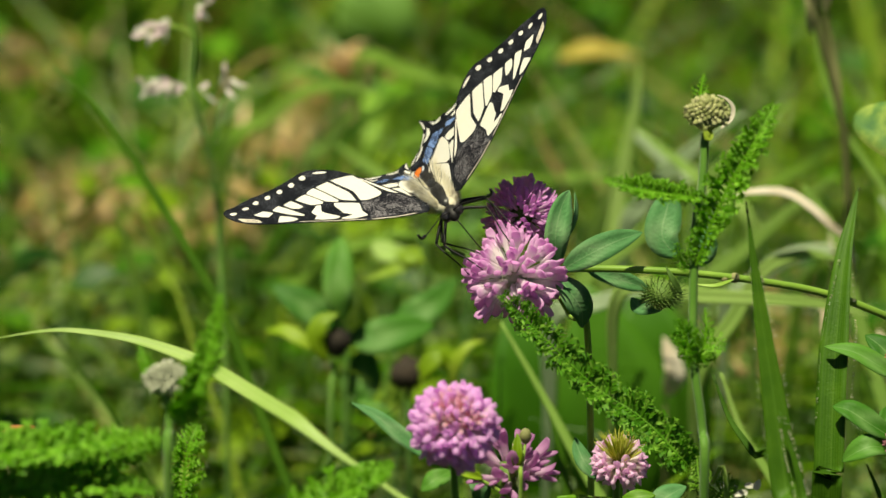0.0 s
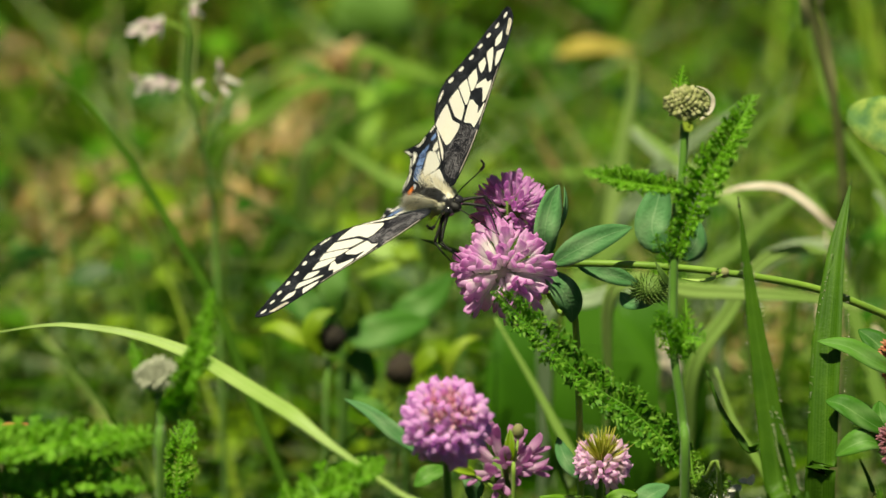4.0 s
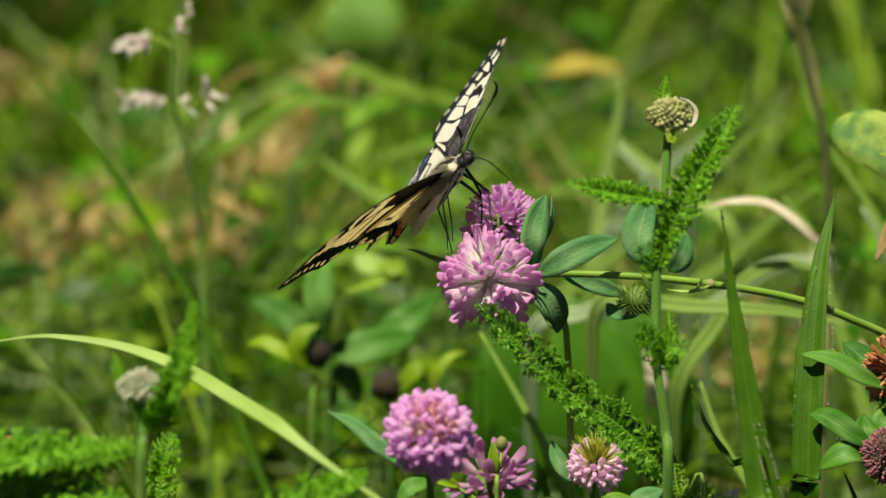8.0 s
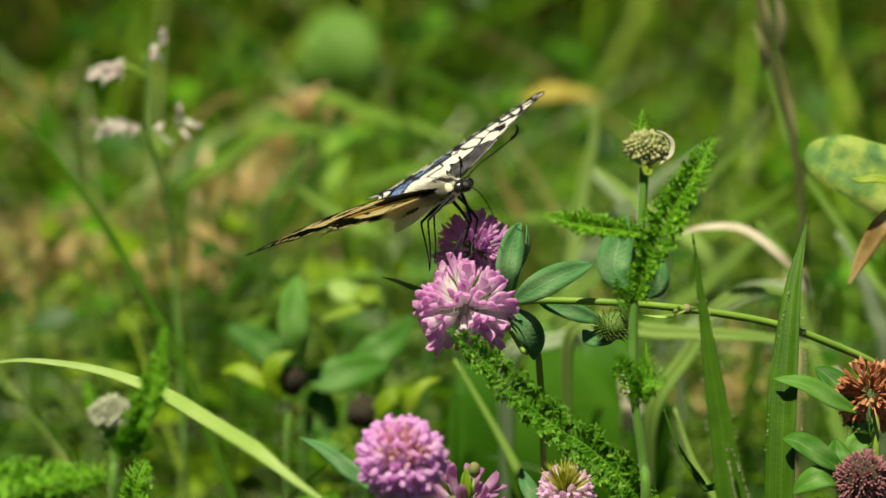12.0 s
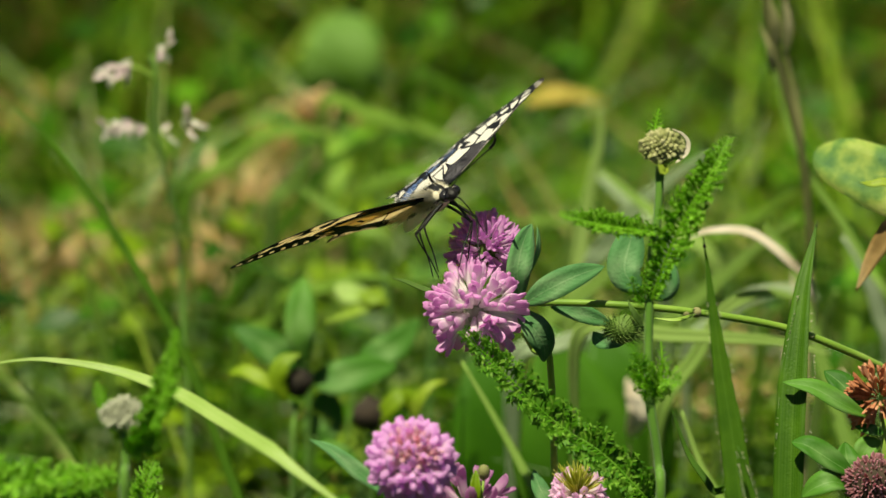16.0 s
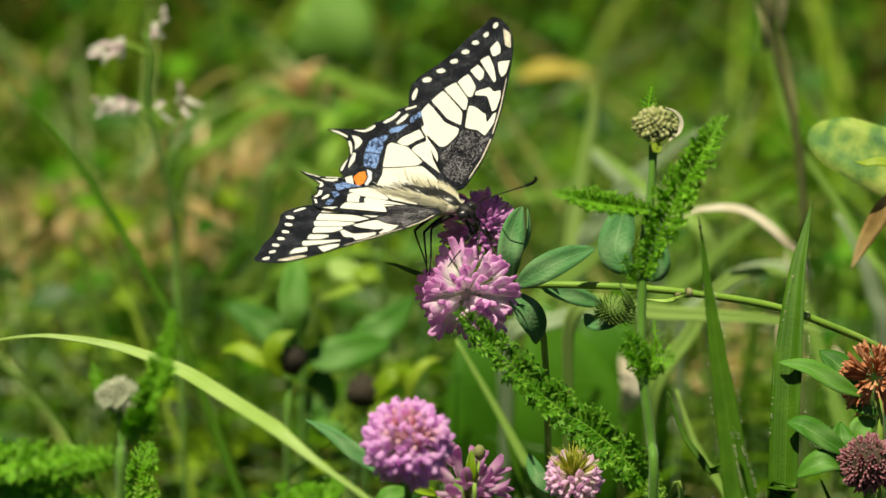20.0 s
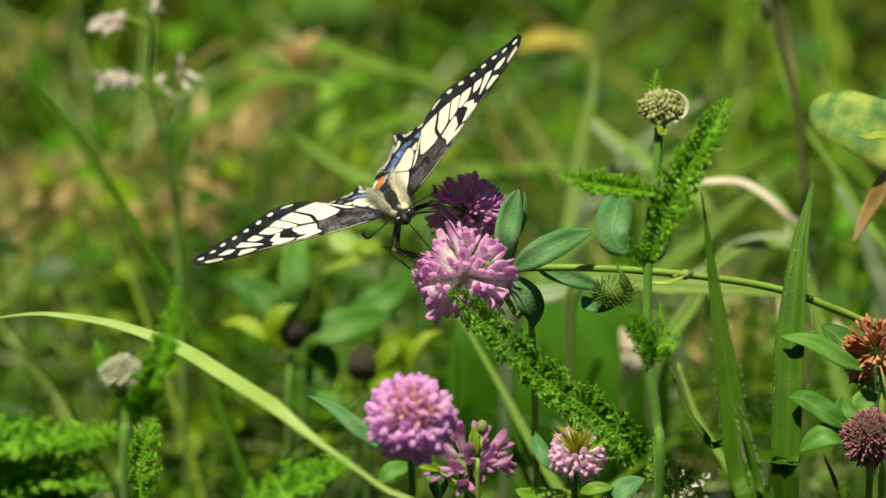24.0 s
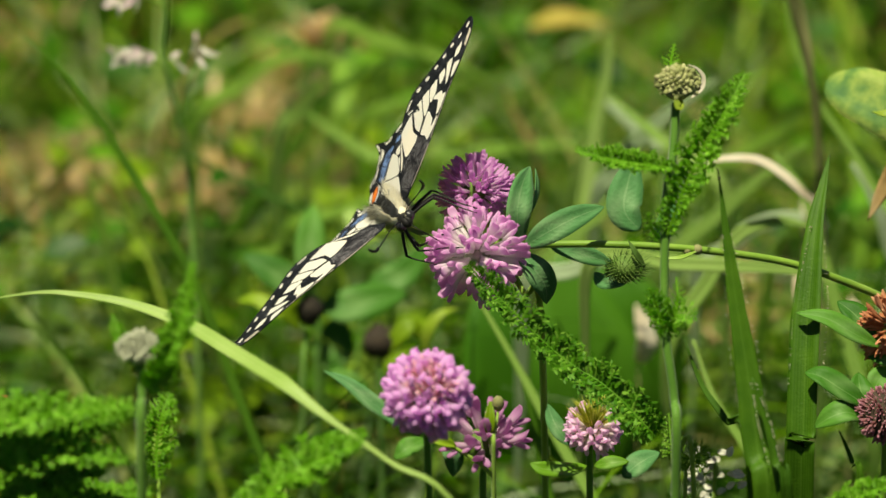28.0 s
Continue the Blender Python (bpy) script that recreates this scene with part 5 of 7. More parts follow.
    # softer ones further back
    rows = [([(-0.0470, 0.0934, 0.2107), (-0.0575, 0.1041, 0.2371), (-0.0680, 0.1113, 0.2552), (-0.0815, 0.1198, 0.2760), (-0.0935, 0.1259, 0.2913), (-0.1032, 0.1294, 0.2999)], 0.0036, "blade"),
            ([(0.0447, 0.0567, 0.2000), (0.0352, 0.0627, 0.2149), (0.0257, 0.0693, 0.2312), (0.0148, 0.0764, 0.2488)], 0.0045, "grey_blade"),
            ([(0.0333, 0.0674, 0.1998), (0.0296, 0.0740, 0.2162), (0.0267, 0.0784, 0.2271)], 0.004, "blade"),
            ([(0.0889, 0.0448, 0.2105), (0.0831, 0.0480, 0.2185), (0.0759, 0.0523, 0.2292), (0.0709, 0.0577, 0.2426)], 0.0042, "grey_blade"),
            ([(-0.0920, 0.2000, 0.1584), (-0.0982, 0.2000, 0.1693), (-0.1060, 0.2000, 0.1800), (-0.1146, 0.2000, 0.1907), (-0.1184, 0.2000, 0.1961)], 0.0042, "grey_blade"),
            ([(0.1263, 0.1508, 0.2459), (0.1201, 0.1548, 0.2560), (0.1108, 0.1600, 0.2689), (0.1038, 0.1664, 0.2847), (0.1000, 0.1751, 0.3062)], 0.0030, "grey_blade"),
            ([(0.0552, 0.1867, 0.2282), (0.0712, 0.1921, 0.2415), (0.0872, 0.1969, 0.2534), (0.0984, 0.2011, 0.2637)], 0.006, "grey_blade"),
            ([(0.0496, 0.2077, 0.2268), (0.0520, 0.2138, 0.2418), (0.0553, 0.2199, 0.2568), (0.0561, 0.2235, 0.2658)], 0.006, "grey_blade"),
            ([(0.0744, 0.1921, 0.2415), (0.0648, 0.1951, 0.2489), (0.0552, 0.1981, 0.2563)], 0.006, "grey_blade"),
            ([(0.0856, 0.1855, 0.2252), (0.0984, 0.1897, 0.2356), (0.1111, 0.1933, 0.2445)], 0.006, "grey_blade"),
            ([(0.0773, 0.1046, 0.2385), (0.0848, 0.1091, 0.2496), (0.0953, 0.1108, 0.2538), (0.1058, 0.1102, 0.2524)], 0.006, "grey_blade"),
            ([(0.0672, 0.0881, 0.2511), (0.0834, 0.0878, 0.2504), (0.0982, 0.0874, 0.2493), (0.1114, 0.0862, 0.2463)], 0.0055, "grey_blade"),
            ([(-0.0385, 0.2853, 0.2053), (-0.0248, 0.2924, 0.2229), (-0.0041, 0.2963, 0.2324), (0.0199, 0.2937, 0.2260)], 0.005, "blade"),
            ([(0.1151, 0.1185, 0.2195), (0.1090, 0.1265, 0.2392), (0.1045, 0.1322, 0.2533), (0.0969, 0.1362, 0.2632)], 0.006, "grey_blade"),
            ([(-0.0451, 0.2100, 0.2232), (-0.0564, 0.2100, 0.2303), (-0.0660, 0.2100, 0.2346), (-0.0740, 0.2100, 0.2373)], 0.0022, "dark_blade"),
            ([(-0.0720, 0.3300, 0.2116), (-0.0655, 0.3300, 0.2238), (-0.0575, 0.3300, 0.2312), (-0.0486, 0.3300, 0.2336)], 0.0024, "straw_blade"),
            ([(-0.0523, 0.2600, 0.2367), (-0.0430, 0.2600, 0.2443), (-0.0312, 0.2600, 0.2467), (-0.0179, 0.2600, 0.2445)], 0.0050, "pale_blade"),
            ([(-0.0343, 0.2400, 0.2361), (-0.0300, 0.2400, 0.2423), (-0.0267, 0.2400, 0.2466)], 0.0060, "grey_blade"),
            ([(-0.0147, 0.2500, 0.2197), (-0.0213, 0.2500, 0.2242), (-0.0279, 0.2500, 0.2291), (-0.0329, 0.2500, 0.2332)], 0.0055, "grey_blade"),
            ([(0.0508, 0.3000, 0.1962), (0.0567, 0.3000, 0.2148), (0.0583, 0.3000, 0.2277), (0.0574, 0.3000, 0.2350)], 0.0052, "grey_blade"),
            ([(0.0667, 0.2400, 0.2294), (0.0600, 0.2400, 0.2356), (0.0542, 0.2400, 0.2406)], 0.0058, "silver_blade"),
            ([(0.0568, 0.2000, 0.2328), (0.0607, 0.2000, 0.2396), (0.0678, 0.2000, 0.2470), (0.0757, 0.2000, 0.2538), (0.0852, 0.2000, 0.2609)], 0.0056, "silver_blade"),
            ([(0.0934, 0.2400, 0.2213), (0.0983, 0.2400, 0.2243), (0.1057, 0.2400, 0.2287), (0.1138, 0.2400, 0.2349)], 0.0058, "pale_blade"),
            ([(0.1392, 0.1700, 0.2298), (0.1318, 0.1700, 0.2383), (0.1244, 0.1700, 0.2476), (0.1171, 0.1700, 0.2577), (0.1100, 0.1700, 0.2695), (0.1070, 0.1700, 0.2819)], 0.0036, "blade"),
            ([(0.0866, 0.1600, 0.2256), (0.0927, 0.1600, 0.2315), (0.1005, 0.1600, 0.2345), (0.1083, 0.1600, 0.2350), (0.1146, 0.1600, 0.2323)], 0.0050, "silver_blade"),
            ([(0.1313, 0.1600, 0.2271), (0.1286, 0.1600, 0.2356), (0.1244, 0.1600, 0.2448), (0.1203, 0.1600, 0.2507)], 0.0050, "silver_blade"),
            ([(-0.0881, 0.2200, 0.1910), (-0.0902, 0.2200, 0.2035), (-0.0931, 0.2200, 0.2159), (-0.0948, 0.2200, 0.2248)], 0.0050, "pale_blade"),
            ([(-0.1096, 0.2500, 0.1821), (-0.1088, 0.2500, 0.1949), (-0.1104, 0.2500, 0.2058)], 0.0050, "grey_blade"),
            ([(-0.0239, 0.2000, 0.2201), (-0.0142, 0.2000, 0.2236), (-0.0045, 0.2000, 0.2227), (0.0019, 0.2000, 0.2183)], 0.0040, "pale_blade"),
            ([(0.0195, 0.3000, 0.2001), (0.0299, 0.3000, 0.2019), (0.0421, 0.3000, 0.2028), (0.0525, 0.3000, 0.2018)], 0.0060, "pale_blade"),
            ([(0.0334, 0.3000, 0.2075), (0.0299, 0.3000, 0.2149), (0.0278, 0.3000, 0.2223)], 0.0030, "straw_blade"),
            ([(-0.0033, 0.4000, 0.1990), (0.0023, 0.4000, 0.2069), (0.0051, 0.4000, 0.2127)], 0.0060, "pale_blade"),
            ([(0.0203, 0.3600, 0.2211), (0.0347, 0.3600, 0.2153), (0.0455, 0.3600, 0.2076)], 0.0050, "blade"),
            ([(-0.0115, 0.3000, 0.2372), (-0.0012, 0.3000, 0.2344), (0.0126, 0.3000, 0.2297), (0.0246, 0.3000, 0.2223)], 0.0055, "pale_blade"),
            ([(0.0022, 0.3000, 0.2178), (0.0160, 0.3000, 0.2233), (0.0281, 0.3000, 0.2260)], 0.0045, "pale_blade"),
            ([(-0.0402, 0.2000, 0.2097), (-0.0337, 0.2000, 0.2141), (-0.0239, 0.2000, 0.2167)], 0.0035, "pale_blade"),
            ([(0.0420, 0.1400, 0.2274), (0.0512, 0.1400, 0.2307), (0.0597, 0.1400, 0.2299)], 0.0050, "silver_blade"),
            ([(0.1172, 0.1800, 0.2033), (0.1183, 0.1800, 0.2172), (0.1212, 0.1800, 0.2275)], 0.0055, "grey_blade"),
            ([(0.1012, 0.2000, 0.1949), (0.1025, 0.2000, 0.2055), (0.1056, 0.2000, 0.2142)], 0.0060, "pale_blade"),
            ([(0.1499, 0.3500, 0.1896), (0.1476, 0.3500, 0.2050), (0.1452, 0.3500, 0.2222), (0.1461, 0.3500, 0.2391)], 0.0050, "blade"),
            ([(0.1099, 0.4000, 0.1946), (0.1152, 0.4000, 0.2044), (0.1177, 0.4000, 0.2161)], 0.0070, "grey_blade"),
            ([(-0.0843, 0.3000, 0.1534), (-0.0823, 0.3000, 0.1648), (-0.0846, 0.3000, 0.1762), (-0.0887, 0.3000, 0.1856)], 0.0040, "pale_blade")]
    tint = {"blade": "green", "dark_blade": "dark green", "grey_blade": "grey-green", "pale_blade": "pale green", "silver_blade": "silvery green", "straw_blade": "straw-coloured"}
    for p, w, mat in rows:
        w *= 0.95 if mat == "silver_blade" else 0.72
        lean = Vector(p[0]) - Vector(p[1])
        low = Vector(p[0]) + lean * min(1.3, 0.4 * p[0][2] / max(-lean.z, 0.004))
        b = Vector(down(low + lean * 0.8))
        grass_blade([tuple(b), b.lerp(low, 0.35), b.lerp(low, 0.65), b.lerp(low, 0.87), low, *p], w, (0.1, -0.8, 0.6), mat, slim_foot, "soft " + tint[mat] + " grass blade standing among meadow grass", 0.25, 0.3, "background blades")
    return arching


def background_flower():
    base = down((-0.0597, 0.1426, 0.2124))
    ob = thing("vetch", base, "pale pink vetch flowers on a thin green stem", "wildflower")
    stem(ob, [base, (base[0], base[1], 0.18), (-0.0618, 0.1600, 0.2365), (-0.0624, 0.1600, 0.2516), (-0.0645, 0.1600, 0.2649), (-0.0670, 0.1600, 0.2765), (-0.0684, 0.1610, 0.2847), (-0.0676, 0.1630, 0.2961), (-0.0690, 0.1650, 0.3026)], 0.0008, "dark_stem")
    stem(ob, [(-0.0645, 0.1600, 0.2660), (-0.0622, 0.1600, 0.2750), (-0.0590, 0.1600, 0.2822)], 0.0005)
    stem(ob, [(-0.0672, 0.1600, 0.2770), (-0.0700, 0.1600, 0.2815), (-0.0740, 0.1600, 0.2838)], 0.0005)
    stem(ob, [(-0.0676, 0.1630, 0.2961), (-0.0717, 0.1630, 0.2990), (-0.0760, 0.1630, 0.3000)], 0.0006)
    rng = random.Random(81)
    for p, n, r, way in (((-0.0700, 0.1595, 0.2836), 16, 0.013, (-0.95, 0, -0.02)), ((-0.0604, 0.1600, 0.2824), 5, 0.005, (0.5, 0, 0.85)), ((-0.0730, 0.1630, 0.3015), 14, 0.010, (-0.85, 0, -0.45)), ((-0.0672, 0.1640, 0.3030), 6, 0.006, (0.5, 0, 0.6)), ((-0.0650, 0.1600, 0.2810), 3, 0.003, (0.3, 0, 0.7))):
        way = Vector(way)
        for i in range(n):
            o = Vector(p) + way * r * (i + 0.5) / n + Vector((rng.uniform(-1, 1) * 0.001, rng.uniform(-0.002, 0.002), rng.uniform(-0.001, 0.0012)))
            d = (way * 0.6 + Vector((rng.uniform(-0.5, 0.5), rng.uniform(-0.5, 0.2), rng.uniform(-1.0, 0.5)))).normalized() * rng.uniform(0.0032, 0.0058)
            leaf(ob, [o, o + d * 0.5 + Vector((0, -0.0006, 0)), o + d], rng.uniform(0.0009, 0.0018), mat=("pale_petal", "white_petal", "pale_petal")[i % 3], name="petal", fold=0.5)


def mid_plants():
    base = down((-0.0284, 0.1253, 0.1963))
    ob = thing("clover_plant", base, "blue-green clover leaves on thin stalks", "clover", "clover plants")
    for tip, low, w in (([(-0.0270, 0.1317, 0.2254), (-0.0285, 0.1318, 0.2337), (-0.0282, 0.1371, 0.2415), (-0.0275, 0.1432, 0.2460)], (-0.0265, 0.1323, 0.2135), 0.0085),
                        ([(-0.0284, 0.1363, 0.2235), (-0.0345, 0.1353, 0.2264), (-0.0406, 0.1368, 0.2300), (-0.0469, 0.1400, 0.2328)], (-0.0268, 0.1323, 0.2135), 0.0095),
                        ([(-0.0253, 0.1370, 0.2199), (-0.0191, 0.1346, 0.2192), (-0.0099, 0.1373, 0.2206), (-0.0022, 0.1406, 0.2208)], (-0.0260, 0.1320, 0.2128), 0.0105),
                        ([(-0.0246, 0.1322, 0.2000), (-0.0223, 0.1351, 0.2072), (-0.0208, 0.1413, 0.2146)], (-0.0254, 0.1310, 0.1972), 0.011),
                        ([(-0.0132, 0.1553, 0.2172), (-0.0038, 0.1562, 0.2193), (0.0041, 0.1594, 0.2273)], (-0.0147, 0.1460, 0.2075), 0.009)):
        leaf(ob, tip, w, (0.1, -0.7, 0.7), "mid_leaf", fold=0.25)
        stem(ob, [(base[0], base[1], 0.0), (base[0], base[1], 0.12), low, tip[0]], 0.0006, "dark_stem")
    base = down((-0.0302, 0.1059, 0.2017))
    ob = thing("green_bud", base, "dark green flower bud cupped by yellow-green leaves", "flower bud", "flower buds")
    stem(ob, [base, (base[0], base[1], 0.13), (-0.0302, 0.1071, 0.2046), (-0.0294, 0.1139, 0.2214)], 0.0009, "dark_stem")
    part("bud", link_mesh("bud", *ball_data((-0.0283, 0.1140, 0.2271), 0.0036, 12, 8, 1.1, 0.1, random.Random(1)), G["dark_bud"]), ob)
    leaf(ob, [(-0.0316, 0.1102, 0.2230), (-0.0338, 0.1106, 0.2294), (-0.0323, 0.1123, 0.2336), (-0.0278, 0.1141, 0.2353)], 0.0052, mat="lime_leaf")
    leaf(ob, [(-0.0332, 0.1132, 0.2250), (-0.0385, 0.1143, 0.2278), (-0.0431, 0.1170, 0.2292), (-0.0477, 0.1186, 0.2277)], 0.0045, mat="lime_leaf")
    base = down((-0.0090, 0.1139, 0.1948))
    ob = thing("dark_seed_head", base, "withered dark brown seed head with lime bracts", "seed head", "flower buds")
    stem(ob, [base, (base[0], base[1], 0.13), (-0.0092, 0.1162, 0.2005), (-0.0095, 0.1202, 0.2104)], 0.0009, "dark_stem")
    part("seed_head", link_mesh("seed_head", *ball_data((-0.0096, 0.1201, 0.2154), 0.0046, 12, 8, 0.95, 0.14, random.Random(2)), G["dark_bud"]), ob)
    leaf(ob, [(-0.0075, 0.1171, 0.2134), (-0.0044, 0.1170, 0.2184), (-0.0006, 0.1180, 0.2210), (0.0024, 0.1183, 0.2162)], 0.0052, mat="lime_leaf")
    leaf(ob, [(0.0024, 0.1153, 0.2142), (0.0036, 0.1157, 0.2206), (0.0070, 0.1173, 0.2246), (0.0116, 0.1197, 0.2251)], 0.0036, mat="lime_leaf", profile=lance)
    leaf(ob, [(-0.0128, 0.1116, 0.2050), (-0.0188, 0.1112, 0.2094), (-0.0234, 0.1115, 0.2101)], 0.004, mat="mid_leaf", profile=lance)
    base = down((-0.0148, 0.1645, 0.2133))
    ob = thing("clover_plant", base, "sunlit young leaves on a bent shoot in the grass", "clover", "clover plants")
    stem(ob, [base, (base[0], base[1], 0.15), (-0.0046, 0.1645, 0.2133), (-0.0050, 0.1680, 0.2272), (-0.0061, 0.1697, 0.2367)], 0.0008, "dark_stem")
    leaf(ob, [(-0.0050, 0.1658, 0.2298), (-0.0100, 0.1606, 0.2302), (-0.0163, 0.1597, 0.2281), (-0.0225, 0.1588, 0.2259)], 0.004, mat="lime_leaf", profile=lance)
    leaf(ob, [(-0.0061, 0.1623, 0.2346), (-0.0092, 0.1615, 0.2324), (-0.0132, 0.1619, 0.2334)], 0.006, mat="lime_leaf")
    leaf(ob, [(-0.0196, 0.1722, 0.2323), (-0.0148, 0.1692, 0.2301), (-0.0101, 0.1679, 0.2323)], 0.007, mat="grey_blade")


def right_background():
    base = down((0.1450, 0.0640, 0.2447))
    ob = thing("dock_plant", base, "broad yellowing leaf with dark green blotches beside a tall stalk", "weed")
    stem(ob, [base, (base[0], base[1], 0.2), (0.1430, 0.0600, 0.2800), (0.1345, 0.0560, 0.2985)], 0.0013, "brown_stem")
    stem(ob, [(0.1432, 0.0604, 0.2780), (0.1380, 0.0500, 0.3080), (0.1262, 0.0450, 0.3034)], 0.0008, "brown_stem")
    stem(ob, [(0.1380, 0.0500, 0.3080), (0.1330, 0.0460, 0.3090), (0.1268, 0.0440, 0.3080)], 0.0006)
    leaf(ob, [(0.1340, 0.0560, 0.2990), (0.1275, 0.0540, 0.3030), (0.1190, 0.0560, 0.3064), (0.1100, 0.0600, 0.3092), (0.1040, 0.0660, 0.3100)], 0.0170, (-0.1, -0.8, 0.6), "spotted", lambda s: (1 - max(0, s - 0.35) ** 2 * 2.37) ** 0.5 if s < 0.99 else 0.1, fold=0.08, label="yellowing leaf with dark blotches", wave=0.05)
    leaf(ob, [(0.1270, 0.0440, 0.3080), (0.1195, 0.0440, 0.3096), (0.1160, 0.0440, 0.3092), (0.1132, 0.0440, 0.3097)], 0.0026, mat="lime_leaf", profile=lance)
    leaf(ob, [(0.1260, 0.0450, 0.3030), (0.1207, 0.0450, 0.2958), (0.1167, 0.0450, 0.2883), (0.1132, 0.0450, 0.2804)], 0.0056, mat="rusty", profile=lance, label="withered rust-brown leaf with a pale tip")
    base = down((0.1075, 0.1185, 0.2195))
    ob = thing("dry_stalk", base, "tall brown weed stalk with dry seed husks", "weed stalk", "dry stalks")
    stem(ob, [base, (base[0], base[1], 0.2), (0.1108, 0.1500, 0.2397), (0.1107, 0.1500, 0.2530), (0.1100, 0.1500, 0.2613), (0.1089, 0.1500, 0.2720), (0.1065, 0.1500, 0.2843), (0.1024, 0.1500, 0.2989), (0.0997, 0.1500, 0.3086), (0.0975, 0.1500, 0.3200), (0.0962, 0.1500, 0.3330)], 0.0013, "brown_stem")
    stem(ob, [(0.1080, 0.1520, 0.2760), (0.1075, 0.1560, 0.2850), (0.1060, 0.1590, 0.2930), (0.1040, 0.1600, 0.3018), (0.1030, 0.1600, 0.3110), (0.1026, 0.1600, 0.3220)], 0.0010, "brown_stem")
    for p, q in (((0.1000, 0.1495, 0.3086), (0.0972, 0.1500, 0.3250)), ((0.1034, 0.1595, 0.3040), (0.1026, 0.1600, 0.3215)), ((0.0990, 0.1495, 0.3020), (0.0955, 0.1500, 0.3160))):
        leaf(ob, [p, Vector(p).lerp(Vector(q), 0.5) + Vector((0.001, -0.001, 0)), q], 0.0026, mat="node", profile=lance, name="husk")
    base = down((0.1082, 0.1172, 0.2430))
    ob = thing("dried_leaf", base, "curled pinkish-white dead grass leaf", "dry leaf", "dry leaves")
    leaf(ob, [base, (base[0], base[1], 0.2), (0.1088, 0.1097, 0.2510), (0.1019, 0.1043, 0.2644), (0.0915, 0.1074, 0.2720), (0.0811, 0.1076, 0.2727), (0.0748, 0.1116, 0.2692)], 0.0024, (0.1, -0.7, 0.7), "dried", slim_foot)
    for k, (p, s) in enumerate((((0.0618, 0.1451, 0.2054), 0.013), ((0.1013, 0.1024, 0.2330), 0.011), ((0.1069, 0.1484, 0.2402), 0.010), ((0.1191, 0.1277, 0.2155), 0.012))):
        base = down(p)
        ob = thing("dried_leaf", base, "small crumpled tan leaf caught in the grass", "dry leaf", "dry leaves")
        v = Vector(p)
        stem(ob, [base, (base[0], base[1], p[2] * 0.6), v + Vector((0, 0, -s * 0.5))], 0.0005, "brown_stem")
        leaf(ob, [v + Vector((0, 0, -s * 0.6)), v + Vector((0.002, -0.002, 0)), v + Vector((-0.001, 0.002, s * 0.7))], 0.0062, (0.3, -0.9, 0.2), "dried", wave=0.2)
    base = down((-0.1033, 0.0076, 0.2387))
    ob = thing("dried_leaf", base, "rust-red dead leaf scrap lying in grass", "dry leaf", "dry leaves")
    stem(ob, [base, (base[0], base[1], 0.15), (-0.1074, 0.0092, 0.2426)], 0.0005, "brown_stem")
    leaf(ob, [(-0.1116, 0.0092, 0.2426), (-0.1060, 0.0107, 0.2464), (-0.1002, 0.0115, 0.2482)], 0.004, mat="orange_leaf", wave=0.3)
    base = down((0.0733, 0.0019, 0.2245))
    ob = thing("white_flower", base, "small whitish faded flowers low by the stems", "wildflower")
    stem(ob, [base, (base[0], base[1], 0.14), (0.0733, 0.0027, 0.2265), (0.0741, 0.0040, 0.2297)], 0.0006)
    rng = random.Random(83)
    for i in range(30):
        p = Vector((0.0741, 0.0043, 0.2306)) + Vector((rng.uniform(-0.006, 0.006), rng.uniform(-0.003, 0.003), rng.uniform(-0.008, 0.004)))
        d = Vector((rng.uniform(-1, 1), rng.uniform(-0.6, 0.2), rng.uniform(-0.5, 1))).normalized() * 0.003
        leaf(ob, [p, p + d * 0.5, p + d], 0.0018, mat="white_petal", name="petal", fold=0.4)
    # broad soft leaves between the clover stems
    for pts, w in (([(0.0511, 0.1600, 0.1500), (0.0500, 0.1580, 0.1760), (0.0460, 0.1620, 0.1980), (0.0400, 0.1720, 0.2200)], 0.034), ([(0.0640, 0.1750, 0.1500), (0.0640, 0.1730, 0.1800), (0.0600, 0.1760, 0.2000), (0.0540, 0.1860, 0.2150)], 0.026), ([(0.0250, 0.1800, 0.1500), (0.0260, 0.1780, 0.1700), (0.0235, 0.1830, 0.1900), (0.0200, 0.1920, 0.2050)], 0.024)):
        base = down(pts[0])
        ob = thing("broad_leaf", base, "broad smooth green leaf standing in the shade of the clover", "leaf", "broad leaves")
        stem(ob, [base, (base[0], base[1], 0.08), pts[0]], 0.0012, "dark_stem")
        leaf(ob, pts, w, (0, -0.8, 0.6), "broad_leaf", fold=0.15)
    # yellowed blade lying across the grass
    base = down((0.0393, 0.4, 0.2067))
    ob = thing("dried_leaf", base, "yellow-orange withered blade lying across the grass", "dry leaf", "dry leaves")
    stem(ob, [base, (0.0380, 0.4, 0.15), (0.0385, 0.4, 0.2060)], 0.0007, "brown_stem")
    leaf(ob, [(0.0385, 0.4, 0.2060), (0.0467, 0.4, 0.2086), (0.0560, 0.4, 0.2082), (0.0652, 0.4, 0.2062)], 0.0058, (0, -0.8, 0.6), "yellowed", lance, fold=0.1)
    # large pale leaf far behind
    base = down((-0.0235, 0.4286, 0.1862))
    ob = thing("dock_plant", base, "large pale green dock leaf in the meadow", "weed")
    stem(ob, [base, (base[0], base[1], max(0.02, (-0.0219, 0.4304, 0.1906)[2] * 0.6)), (-0.0219, 0.4304, 0.1906)], 0.0015)
